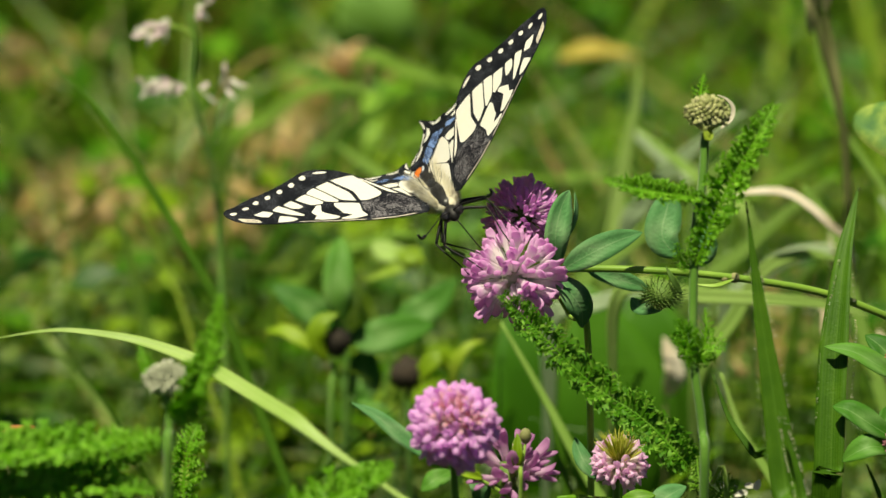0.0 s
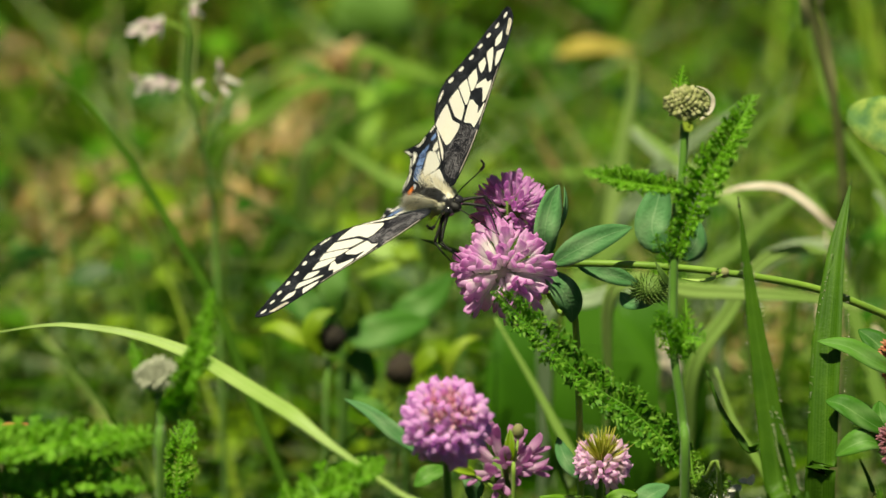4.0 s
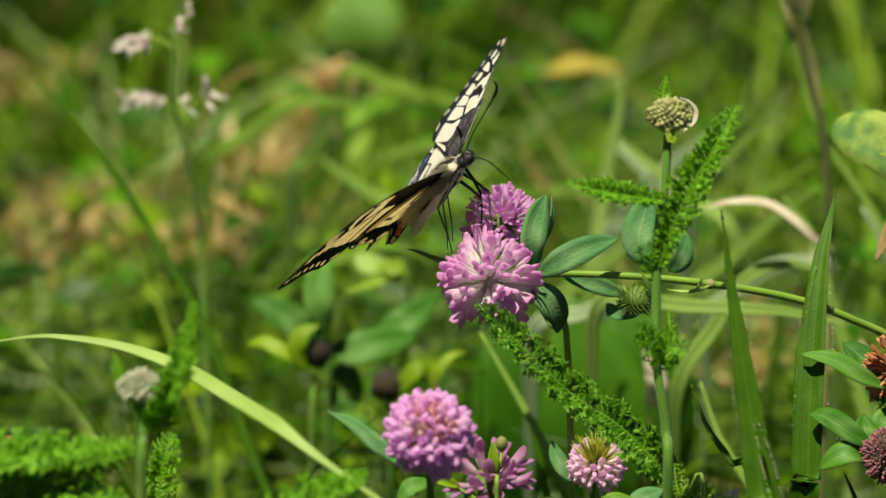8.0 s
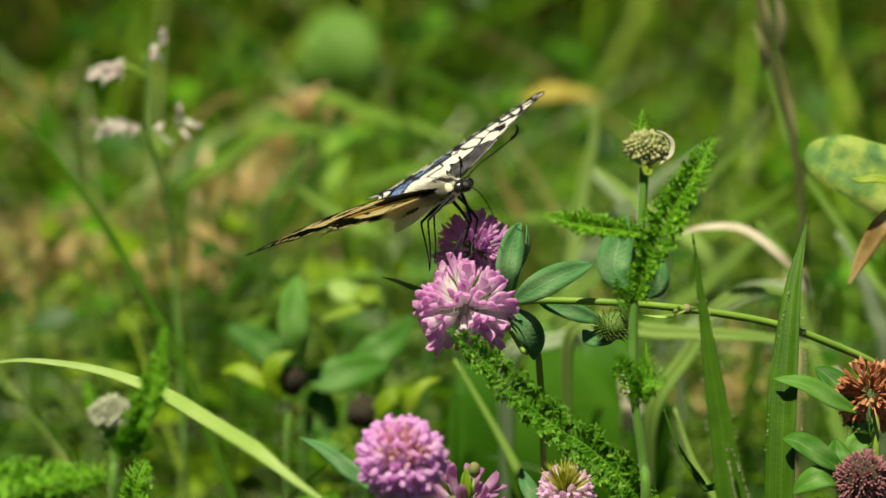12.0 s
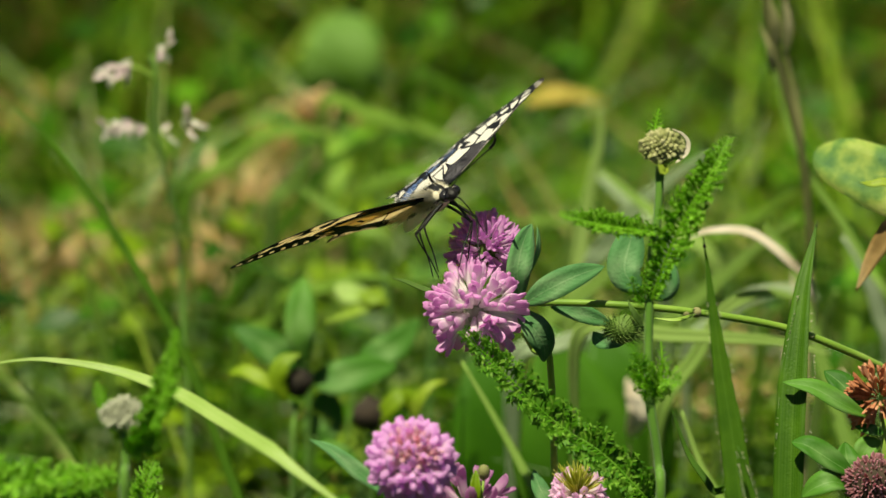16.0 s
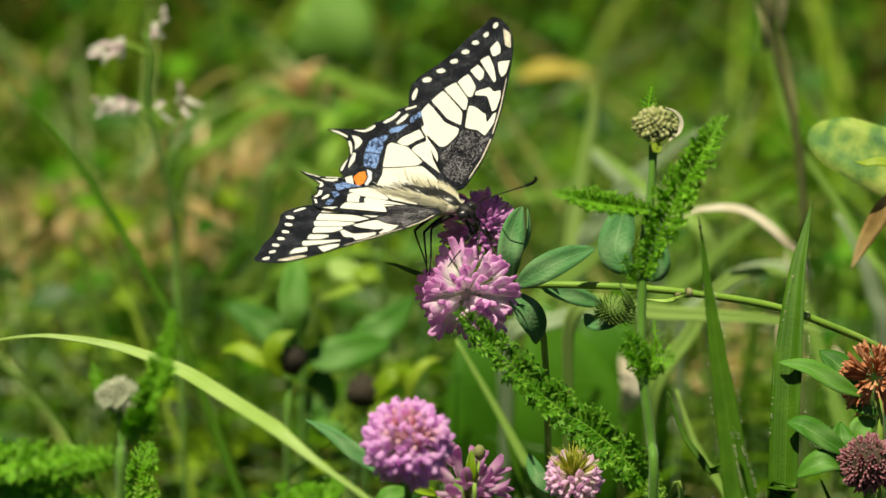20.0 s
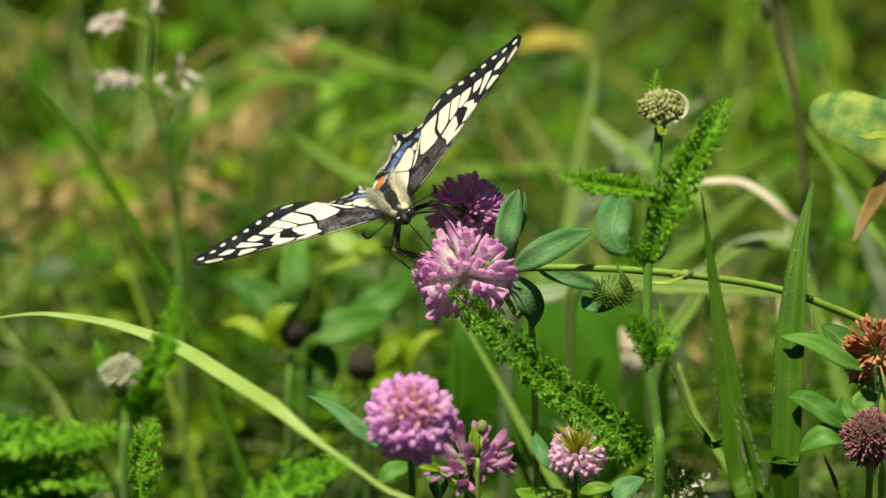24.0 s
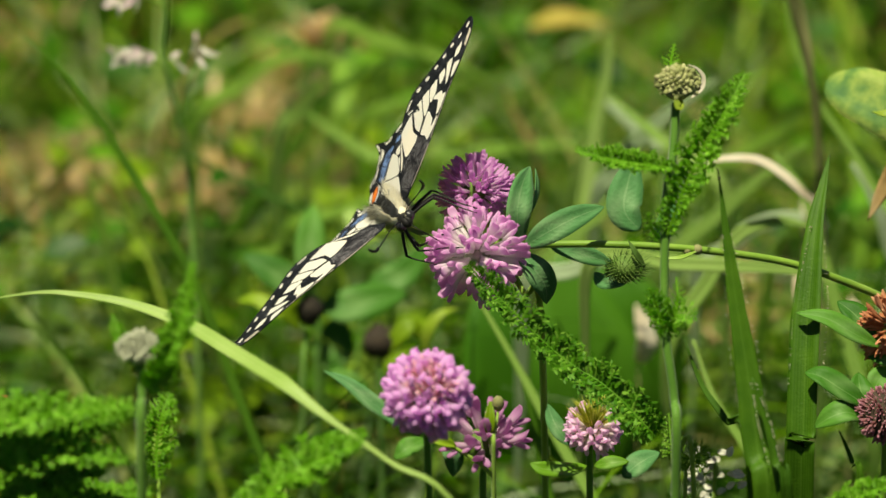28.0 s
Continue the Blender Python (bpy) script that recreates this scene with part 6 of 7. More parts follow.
    leaf(ob, [(-0.0219, 0.4304, 0.1900), (-0.0226, 0.4200, 0.2050), (-0.0216, 0.4230, 0.2180), (-0.0205, 0.4350, 0.2260)], 0.027, (0, -0.8, 0.6), "pale_leaf", lambda s: (1 - (2 * s - 1) ** 2) ** 0.5, fold=0.1)
    leaf(ob, [(-0.0231, 0.4286, 0.1862), (-0.0250, 0.4042, 0.1792), (-0.0269, 0.3993, 0.1671)], 0.010, (0, -0.8, 0.6), "pale_blade", fold=0.1)


# ---- butterfly (its own space in metres: x to the head, y to its left, z up) ----
MM = 0.001
HINGE = (1.9, 3.5, 1.5)
FORE_OUTLINE = [(0, -0.5), (0.2, 3.2), (5.9, 6.0), (10, 7.1), (14.5, 7.9), (21.7, 8.0), (26.3, 7.6), (30.9, 7.1), (35.1, 6.4), (39.3, 5.5), (43.1, 4.1), (46.3, 1.9), (48.8, -0.8), (49.6, -2.9), (48.8, -4.5), (47.1, -5.4), (45.5, -6.9), (43.4, -8.5), (41.2, -9.6), (38.8, -11.1), (36.7, -12.9), (35.1, -14.3), (33.0, -16.6), (31.5, -18.4), (29.4, -19.3), (26.3, -19.1), (22.7, -18), (19.7, -16.2), (15.7, -13), (11.9, -9.8), (6.3, -5.6), (3, -3)]
# between the veins: from the wing tip to the trailing edge
FORE_OUTER = [[(42.1, 0.2), (39.8, -0.9), (37.4, 0.7), (38.5, 2.3), (40.4, 1.6)], [(35.6, 2.7), (36, 5.6), (32.4, 5.9), (31.2, 5.1), (33, 3.7)], [(37.6, -0.5), (36.3, -2.4), (34, -0.5), (29.7, 3.4), (30.3, 3.8), (34, 2.1)],
              [(33.3, -4.1), (34.9, -2.5), (32.9, -0.3), (31.1, 0.1), (30.2, -0.6), (31.5, -2.3)], [(29.9, -6.5), (32.1, -4.3), (28.4, -1.1), (25.6, -1.2), (25.6, -2.4)], [(27.9, -9.5), (29.6, -6.9), (24.8, -2.2), (21.9, -1.7), (21.8, -2.5), (24.1, -5.2)]]
FORE_INNER = [[(24.6, -12.1), (27.3, -9.7), (23.6, -5.3), (21.1, -2.6), (17.5, -1.9), (19.2, -6), (22.1, -9.3)], [(18.6, -14.9), (23.8, -12.7), (18.3, -6.6), (16.5, -2.2), (14.7, -2.1), (12, -4.1), (11.6, -6.1)], [(16.6, -13.2), (16.6, -12.7), (10.8, -7.0), (9.3, -6), (7.4, -5.6), (12.4, -9.6)]]
FORE_CELL = [[(27, -0.5), (28.1, 2.7), (26.8, 4.4), (27.2, 6), (25.2, 6.6), (21.9, 6.5), (21.2, 5.5), (23, 4.5), (25.6, 2.8), (25.9, -0.4)], [(22.7, -1.2), (22.5, 0.6), (21, 2.9), (20.4, 4), (18.2, 5), (20.6, 6.2), (20.7, 6.8), (17.7, 6.9), (14.5, 5.4), (16, 3.1), (16.8, -0.5)]]
FORE_GREY = [[(45.9, 0.6), (44.3, 3), (40, 4.6), (40.9, 2.8)], [(31, 6.4), (30, 6.8), (22, 7.7), (15, 7.6), (15.2, 7.3), (22, 7.35), (26, 7.0)], [(13.6, 7.2), (13, 7.5), (8, 6.4), (3, 4.3), (3.4, 4.1), (8, 6)]]
FORE_DUST = [(9.2, -5.4), (11.4, -3.8), (14.4, -1.6), (16.2, -1.2), (15.5, 3), (13.9, 5.4), (13.9, 6.8), (10, 5.9), (6, 4.6), (1.5, 2.4), (3.2, -2.2), (6.6, -4.7)]
FORE_SPOTS = [(47.1, -2, 1.0, 0.75), (44.2, -3.6, 0.95, 0.75), (41.8, -5.7, 0.8, 1.1), (39, -7.5, 0.8, 1.15), (36.2, -9.7, 0.8, 1.2), (33.4, -12.4, 0.8, 1.35), (30.8, -15.5, 0.9, 1.4), (26.6, -17.5, 1.9, 0.65)]
HIND_OUTLINE = [(0, 0.5), (6, 2.2), (14, -1.8), (20.5, -8), (23.5, -14.5), (23.3, -17.5), (21.9, -20), (20.8, -22), (18.9, -22.8), (17.1, -24.6), (16, -26.6), (14.4, -27.6), (13.6, -31), (13.1, -35), (12.5, -38.6), (11.6, -35.2), (10.2, -32.2), (8.2, -30.8), (6.3, -29.9), (4.6, -30.2), (2.6, -31.1), (1.2, -30.9), (0, -29.2), (-1.4, -28.6), (-2.9, -26), (-2.6, -22.5), (-1.6, -16), (-0.8, -9), (-0.6, -4)]
HIND_CREAM = [[(6.9, -20.4), (10, -20.9), (10.9, -20), (10.2, -15.6), (6.9, -10.6), (5.6, -11.6), (4.7, -16.5), (4.2, -19.9)], [(11.4, -18.6), (12.8, -17.9), (13.7, -16.6), (15.5, -14.4), (13.6, -12.5), (12.6, -13.9), (11, -15.6), (10.8, -17)],
              [(16.2, -13.9), (19.5, -11.5), (13, -4.5), (6, -0.4), (3, -1.2), (4.6, -5), (7.2, -9.9), (9.8, -14.2), (11.3, -13.3), (12.5, -11.3), (13.9, -11.9)], [(3.6, -19.6), (1.8, -19.3), (-0.9, -19.6), (-1.2, -14), (-0.2, -8), (2.2, -4.6), (5.4, -9.8), (5.1, -12), (4.1, -16.4)]]
HIND_BLUE = [[(7.3, -21.9), (3.4, -21.7), (3.6, -25), (7.2, -26.2)], [(7.6, -21.9), (7.6, -26.2), (11.1, -26), (13.2, -21.8), (11, -22)], [(13.6, -21.6), (14.3, -19.3), (16.8, -17.6), (16, -19.8), (14.8, -22)], [(17.2, -17.2), (20.6, -14.4), (21, -16), (18.6, -18)]]
HIND_LUNULE = [[(11.6, -31.2), (11.4, -29.2), (10.4, -27.9), (8.8, -28.1), (7.9, -29), (9.8, -29.7)], [(6.9, -29), (6.7, -28.3), (4.6, -28), (2.5, -28.9), (4.6, -29.2)], [(13.2, -31.4), (13.6, -28.4), (15.1, -26.8), (15.4, -26), (14, -26.5), (12.9, -28.4)], [(16.6, -24.5), (18.6, -22.5), (20.2, -21.6), (19.8, -21), (18, -21.7), (16.2, -23.8)],
               [(16.7, -21), (18.3, -20.4), (19.8, -19.2), (19.4, -18.7), (17.8, -19.2), (16.5, -20.4)], [(21.2, -20.2), (22.5, -17.8), (22, -17.6), (20.8, -19.8)]]
HIND_FRINGE = [[(12.4, -37.6), (12.3, -35.2), (11.4, -32.4), (10.8, -32.1), (11.8, -35.2)], [(9.8, -31.6), (8.2, -30.5), (6.4, -29.6), (6.4, -29.3), (8.4, -29.9), (10, -30.9)], [(5.2, -29.8), (2.6, -30.8), (1.4, -30.6), (1.7, -30.1), (3, -30)], [(-0.2, -28.7), (0.6, -27.2), (-1.8, -25.8), (-2.4, -26.6), (-1.4, -28)]]
HIND_OCHRE = [[(21.6, -12.2), (22.7, -14.6), (20.9, -13.6), (19.6, -12.6)]]
HIND_ORANGE = [(0.1, -26.6), (1.6, -25.7), (2.2, -24.3), (0.7, -23.2), (-1.2, -23.5), (-2, -24.8)]
HIND_CRESCENT = [(2.7, -23.9), (2.4, -22.5), (0.2, -21.7), (-1.6, -22.4), (-1.3, -23.1), (0.7, -22.8), (2, -23.5)]


from mathutils.geometry import delaunay_2d_cdt


def camber(o, f):
    """How far the wing bows up at a point of its plan."""
    return 1.3 * math.sin(math.pi * min(1, o / 47)) - 0.0006 * o * o - 0.05 * abs(f + 6) * 0.3


def broader(shape):
    """The shape stretched a little from the front edge of the wing backwards."""
    return [(o, 7 - (7 - f) * 1.03, *r) for o, f, *r in shape]


def rounded(outline, smooth=3, ease=0.5):
    """The outline with its corners eased."""
    n = len(outline)
    ring = []
    for i in range(n):
        a, p, q, d = (Vector(outline[(i + k) % n]) for k in (-1, 0, 1, 2))
        for k in range(smooth):
            t = k / smooth
            h1, h2 = t - 2 * t * t + t ** 3, t ** 3 - t * t
            ring.append(p + (q - p) * (3 * t * t - 2 * t ** 3) + (q - a) * ease * 0.5 * h1 + (d - p) * ease * 0.5 * h2)
    return ring


def within(p, ring):
    hit = False
    for k in range(len(ring)):
        a, q = ring[k - 1], ring[k]
        if (a.y > p.y) != (q.y > p.y) and p.x < (q.x - a.x) * (p.y - a.y) / (q.y - a.y) + a.x:
            hit = not hit
    return hit


def drawn_in(outline, gap):
    """The outline shrunk a little, which leaves the dark vein between two patches."""
    c = sum((Vector(p) for p in outline), Vector((0, 0))) / len(outline)
    return [Vector(p) + (c - Vector(p)).normalized() * gap for p in outline]


def plan_mesh(name, ring, holes, sg, mats, step, half=0.06):
    """A thin slab over a ring in the wing's plan, open where the holes are; mats for its upper and lower side."""
    pts, edges = list(ring), []
    for h in holes:
        k = len(pts)
        pts += h
        edges += [(k + e, k + (e + 1) % len(h)) for e in range(len(h))]
    x0, x1 = min(p.x for p in ring), max(p.x for p in ring)
    y0, y1 = min(p.y for p in ring), max(p.y for p in ring)
    fixed = list(pts)
    x = x0 + step / 2
    while x < x1:
        y = y0 + step / 2
        while y < y1:
            p = Vector((x, y))
            if within(p, ring) and min((p - q).length for q in fixed) > step * 0.35:
                pts.append(p)
            y += step
        x += step
    vo, _, fo, *_ = delaunay_2d_cdt(pts, edges, [list(range(len(ring)))], 1, 1e-4)
    faces = []
    for f in fo:
        c = sum((vo[k] for k in f), Vector((0, 0))) / len(f)
        if any(within(c, h) for h in holes):
            continue
        a = sum(vo[f[k]].x * vo[f[(k + 1) % len(f)]].y - vo[f[(k + 1) % len(f)]].x * vo[f[k]].y for k in range(len(f)))
        faces.append(tuple(f) if (a < 0) == (sg > 0) else tuple(f)[::-1])
    nv = len(vo)
    verts = [(p.y * MM, sg * p.x * MM, (camber(p.x, p.y) + z) * MM) for z in (half, -half) for p in vo]
    rim = {(f[k], f[(k + 1) % len(f)]) for f in faces for k in range(len(f))}
    edge = [(p, q) for p, q in sorted(rim) if (q, p) not in rim]
    walls = []
    for p, q in edge:
        k = len(verts)
        verts += [verts[q], verts[p], verts[p + nv], verts[q + nv]]
        walls.append((k, k + 1, k + 2, k + 3))
    me = link_mesh(name, verts, faces + [tuple(k + nv for k in f)[::-1] for f in faces] + walls, G[mats[0]])
    me.materials.append(G[mats[1]])
    me.polygons.foreach_set("material_index", [0] * len(faces) + [1] * (len(me.polygons) - len(faces)))
    return me


def wing(butterfly, name, outline, groups, sg, label):
    pieces = [(pname, mats, rounded(drawn_in(s, gap), 3, 0.35)) for pname, mats, gap, shapes in groups for s in shapes]
    ob = new(name, plan_mesh(name, rounded(outline), [p[2] for p in pieces], sg, ("wing_black", "wing_black"), 2.0))
    ob.parent = butterfly
    tagged(ob, label)
    for pname, mats, ring in pieces:
        part(pname, plan_mesh(pname, ring, [], sg, mats, 2.5), ob, "", "", Matrix())
    return ob


def oval_shape(o, f, a, b):
    return [(o + a * math.cos(k * math.pi / 3) + 0.15 * math.sin(k * 5), f + b * math.sin(k * math.pi / 3)) for k in range(6)]


def build_butterfly():
    rng = random.Random(91)
    ob = tagged(new("butterfly"), "cream and black swallowtail butterfly feeding on the clover", "butterfly")
    fg = [("wing_patch", ("wing_cream", "wing_yellow"), -0.02, FORE_OUTER + FORE_INNER + FORE_CELL), ("marginal_spot", ("wing_cream", "wing_yellow"), 0.0, [oval_shape(*s) for s in FORE_SPOTS]),
          ("powder_streak", ("wing_grey", "wing_yellow"), 0.0, FORE_GREY), ("basal_field", ("wing_dust", "wing_yellow"), 0.1, [FORE_DUST])]
    hg = [("wing_patch", ("wing_cream", "wing_yellow"), -0.14, HIND_CREAM), ("blue_patch", ("wing_blue", "wing_dust"), 0.1, HIND_BLUE), ("lunule", ("wing_cream", "wing_yellow"), 0.0, HIND_LUNULE + HIND_FRINGE),
          ("eyespot", ("wing_orange", "wing_orange"), 0.0, [HIND_ORANGE]), ("eyespot_crescent", ("wing_ice", "wing_cream"), 0.0, [HIND_CRESCENT]), ("ochre_patch", ("wing_cream", "wing_ochre"), 0.0, HIND_OCHRE)]
    wings = {}
    for side, sg in (("L", 1), ("R", -1)):
        wings["F" + side] = wing(ob, "forewing", broader(FORE_OUTLINE), [(n, m, g, [broader(p) for p in shapes]) for n, m, g, shapes in fg], sg, "cream and black forewing with dusted base")
        wings["H" + side] = wing(ob, "hindwing", HIND_OUTLINE, hg, sg, "cream hindwing with blue band and orange eyespot")

    def lathe(stations, seg=14):
        """Rings along x: (x, z, half width, half height)."""
        v, f = [], []
        for x, z, w, h in stations:
            for k in range(seg):
                a = 2 * math.pi * k / seg
                v.append((x * MM, math.sin(a) * w * MM, (z + math.cos(a) * h) * MM))
        for j in range(len(stations) - 1):
            for k in range(seg):
                a, b = j * seg + k, j * seg + (k + 1) % seg
                f.append((a, b, b + seg, a + seg))
        f.append(tuple(range(seg))[::-1])
        f.append(tuple(range(len(v) - seg, len(v))))
        return v, f
    part("thorax", link_mesh("thorax", *lathe([(-6, 0.2, 1.2, 1.2), (-4.5, 0, 2.5, 2.5), (-1.5, 0, 3.1, 3.1), (2, 0, 3.1, 3.0), (5, 0, 2.3, 2.3), (6.5, -0.2, 1.4, 1.4)]), G["body"]), ob, "furry cream thorax with black stripe", "", Matrix())
    part("abdomen", link_mesh("abdomen", *lathe([(-4, 0.2, 1.5, 1.6), (-6, 0.0, 2.3, 2.4), (-10, -0.6, 2.5, 2.6), (-15, -1.6, 2.2, 2.3), (-19, -2.6, 1.6, 1.7), (-22, -3.5, 0.8, 0.9), (-23, -3.8, 0.2, 0.2)]), G["abdomen"]), ob, "cream abdomen with a black back", "", Matrix())
    part("head", link_mesh("head", *lathe([(6, -0.3, 1.0, 1.0), (7, -0.4, 1.7, 1.6), (8.6, -0.6, 1.8, 1.7), (10, -0.9, 1.3, 1.3), (10.8, -1.2, 0.5, 0.5)]), G["chitin"]), ob, "small black and cream head", "", Matrix())
    for sg in (1, -1):
        part("eye", link_mesh("eye", *ball_data((8.7 * MM, sg * 1.6 * MM, -0.5 * MM), 1.4 * MM, 14, 10), G["eye"]), ob, "shiny dark compound eye", "", Matrix())
        rod = [(9.6, 0.6 * sg, 0.6), (13, 3.2 * sg, 2.2), (18, 6.4 * sg, 3.4), (22.5, 9.2 * sg, 4.6), (24.2, 10 * sg, 6.0)]
        an = merged([tube_data([Vector(p) * MM for p in rod], 0.16 * MM, 6, 6), tube_data([Vector(p) * MM for p in ((21.6, 8.7 * sg, 4.3), (23.2, 9.6 * sg, 4.9), (24.2, 10 * sg, 5.9), (24.3, 10 * sg, 6.8))], 0.42 * MM, 7, 4, 0.7)])
        part("antenna", link_mesh("antenna", *an, G["chitin"]), ob, "black clubbed antenna", "", Matrix())
    part("proboscis", link_mesh("proboscis", *tube_data([Vector(p) * MM for p in ((10.5, 0, -1.4), (12, 0.3, -3.2), (12.6, 0.6, -6), (12.2, 1, -9.5), (11.4, 1.6, -12.5))], 0.17 * MM, 6, 5, 0.7), G["chitin"]), ob, "thin dark feeding tube", "", Matrix())

    def hairs(count, place, length, mat, nm, lab):
        pieces = []
        for _ in range(count):
            p, w = place()
            ln = rng.uniform(*length)
            u = w.orthogonal().normalized() * 0.10
            v = w.cross(u).normalized() * 0.10
            e = p + w * ln
            pieces.append(([p + u, p - u * 0.5 + v, p - u * 0.5 - v, e], [(0, 1, 3), (1, 2, 3), (2, 0, 3)]))
        v, f = merged(pieces)
        part(nm, link_mesh(nm, [Vector(q) * MM for q in v], f, G[mat]), ob, lab, "stuff", Matrix())

    def around(x0, x1, a0, a1, r, back):
        def place():
            x, a, s = rng.uniform(x0, x1), radians(rng.uniform(a0, a1)), rng.choice((-1, 1))
            out = Vector((0, math.sin(a) * s, math.cos(a)))
            p = Vector((x, 0, 0.17 * min(0, x + 6))) + out * r * max(0.55 if x > -9 else 0.85, 1 - 0.02 * (x - 0.5) ** 2)
            return p, (out + Vector((back, rng.uniform(-0.4, 0.4), rng.uniform(-0.4, 0.4)))).normalized()
        return place
    hairs(2000, around(-6, 5.6, 32, 112, 2.9, -1.0), (1.6, 3.8), "cream_hair", "cream_fur", "soft cream fur")
    hairs(900, around(-5.5, 5.5, 96, 180, 2.7, -0.9), (0.5, 1.3), "cream_hair", "breast_fur", "pale fur under the body")
    hairs(620, around(-17, 6, 0, 24, 2.8, -1.2), (0.8, 2.0), "black_hair", "back_stripe", "black fur along the back")
    hairs(1300, around(-15, -2, 40, 84, 2.4, -1.0), (2.6, 7.0), "cream_hair", "rear_fur", "long cream hairs over the wing roots")
    hairs(380, around(-13, -2, 28, 80, 2.5, -1.0), (2.0, 5.0), "grey_hair", "dark_fur", "long dark hairs spreading over the hindwing roots")
    hairs(120, around(4.8, 7.2, 26, 62, 2.0, 0.2), (0.6, 1.2), "cream_hair", "collar_fur", "yellowish collar fur")
    hairs(90, around(6, 9.5, 60, 160, 1.4, 0.5), (0.6, 1.3), "cream_hair", "face_fur", "short fur on the face")
    legs = []
    for k, (x, y, z) in enumerate(((5, 1.3, -1.8), (5, -1.3, -1.8), (2.5, 1.8, -2.3), (2.5, -1.8, -2.3), (0, 1.6, -2.4), (0, -1.6, -2.4))):
        bow = 4.4 if k < 4 else 5.2
        q = [(0, 0, 0), (0.2, bow * 0.45, -2.4), (0.2, bow, -6), (0, bow * 0.8, -8.5), (0, bow * 0.35, -12.5), (0.3, 0, -16.5)]
        data = merged([tube_data([Vector(p) * MM for p in q[:3]], 0.46 * MM, 6, 5, 0.75), tube_data([Vector(p) * MM for p in q[2:]], 0.27 * MM, 6, 5, 0.5)])
        legs.append(part("leg", link_mesh("leg", *data, G["chitin"]), ob, "thin black jointed leg", "", Matrix.Translation((x * MM, y * MM, z * MM))))
    return ob, wings, legs


build_ground()
build_meadow()
CLOVER = main_clover()
REAR = rear_clover()
SMALL = front_clovers()
right_clovers()
YARROW = yarrow_plant()
LONG_LEAF = yarrow_leaves()
left_yarrow()
ARCHING = blades()
background_flower()
mid_plants()
right_background()
BUTTERFLY, WINGS, LEGS = build_butterfly()


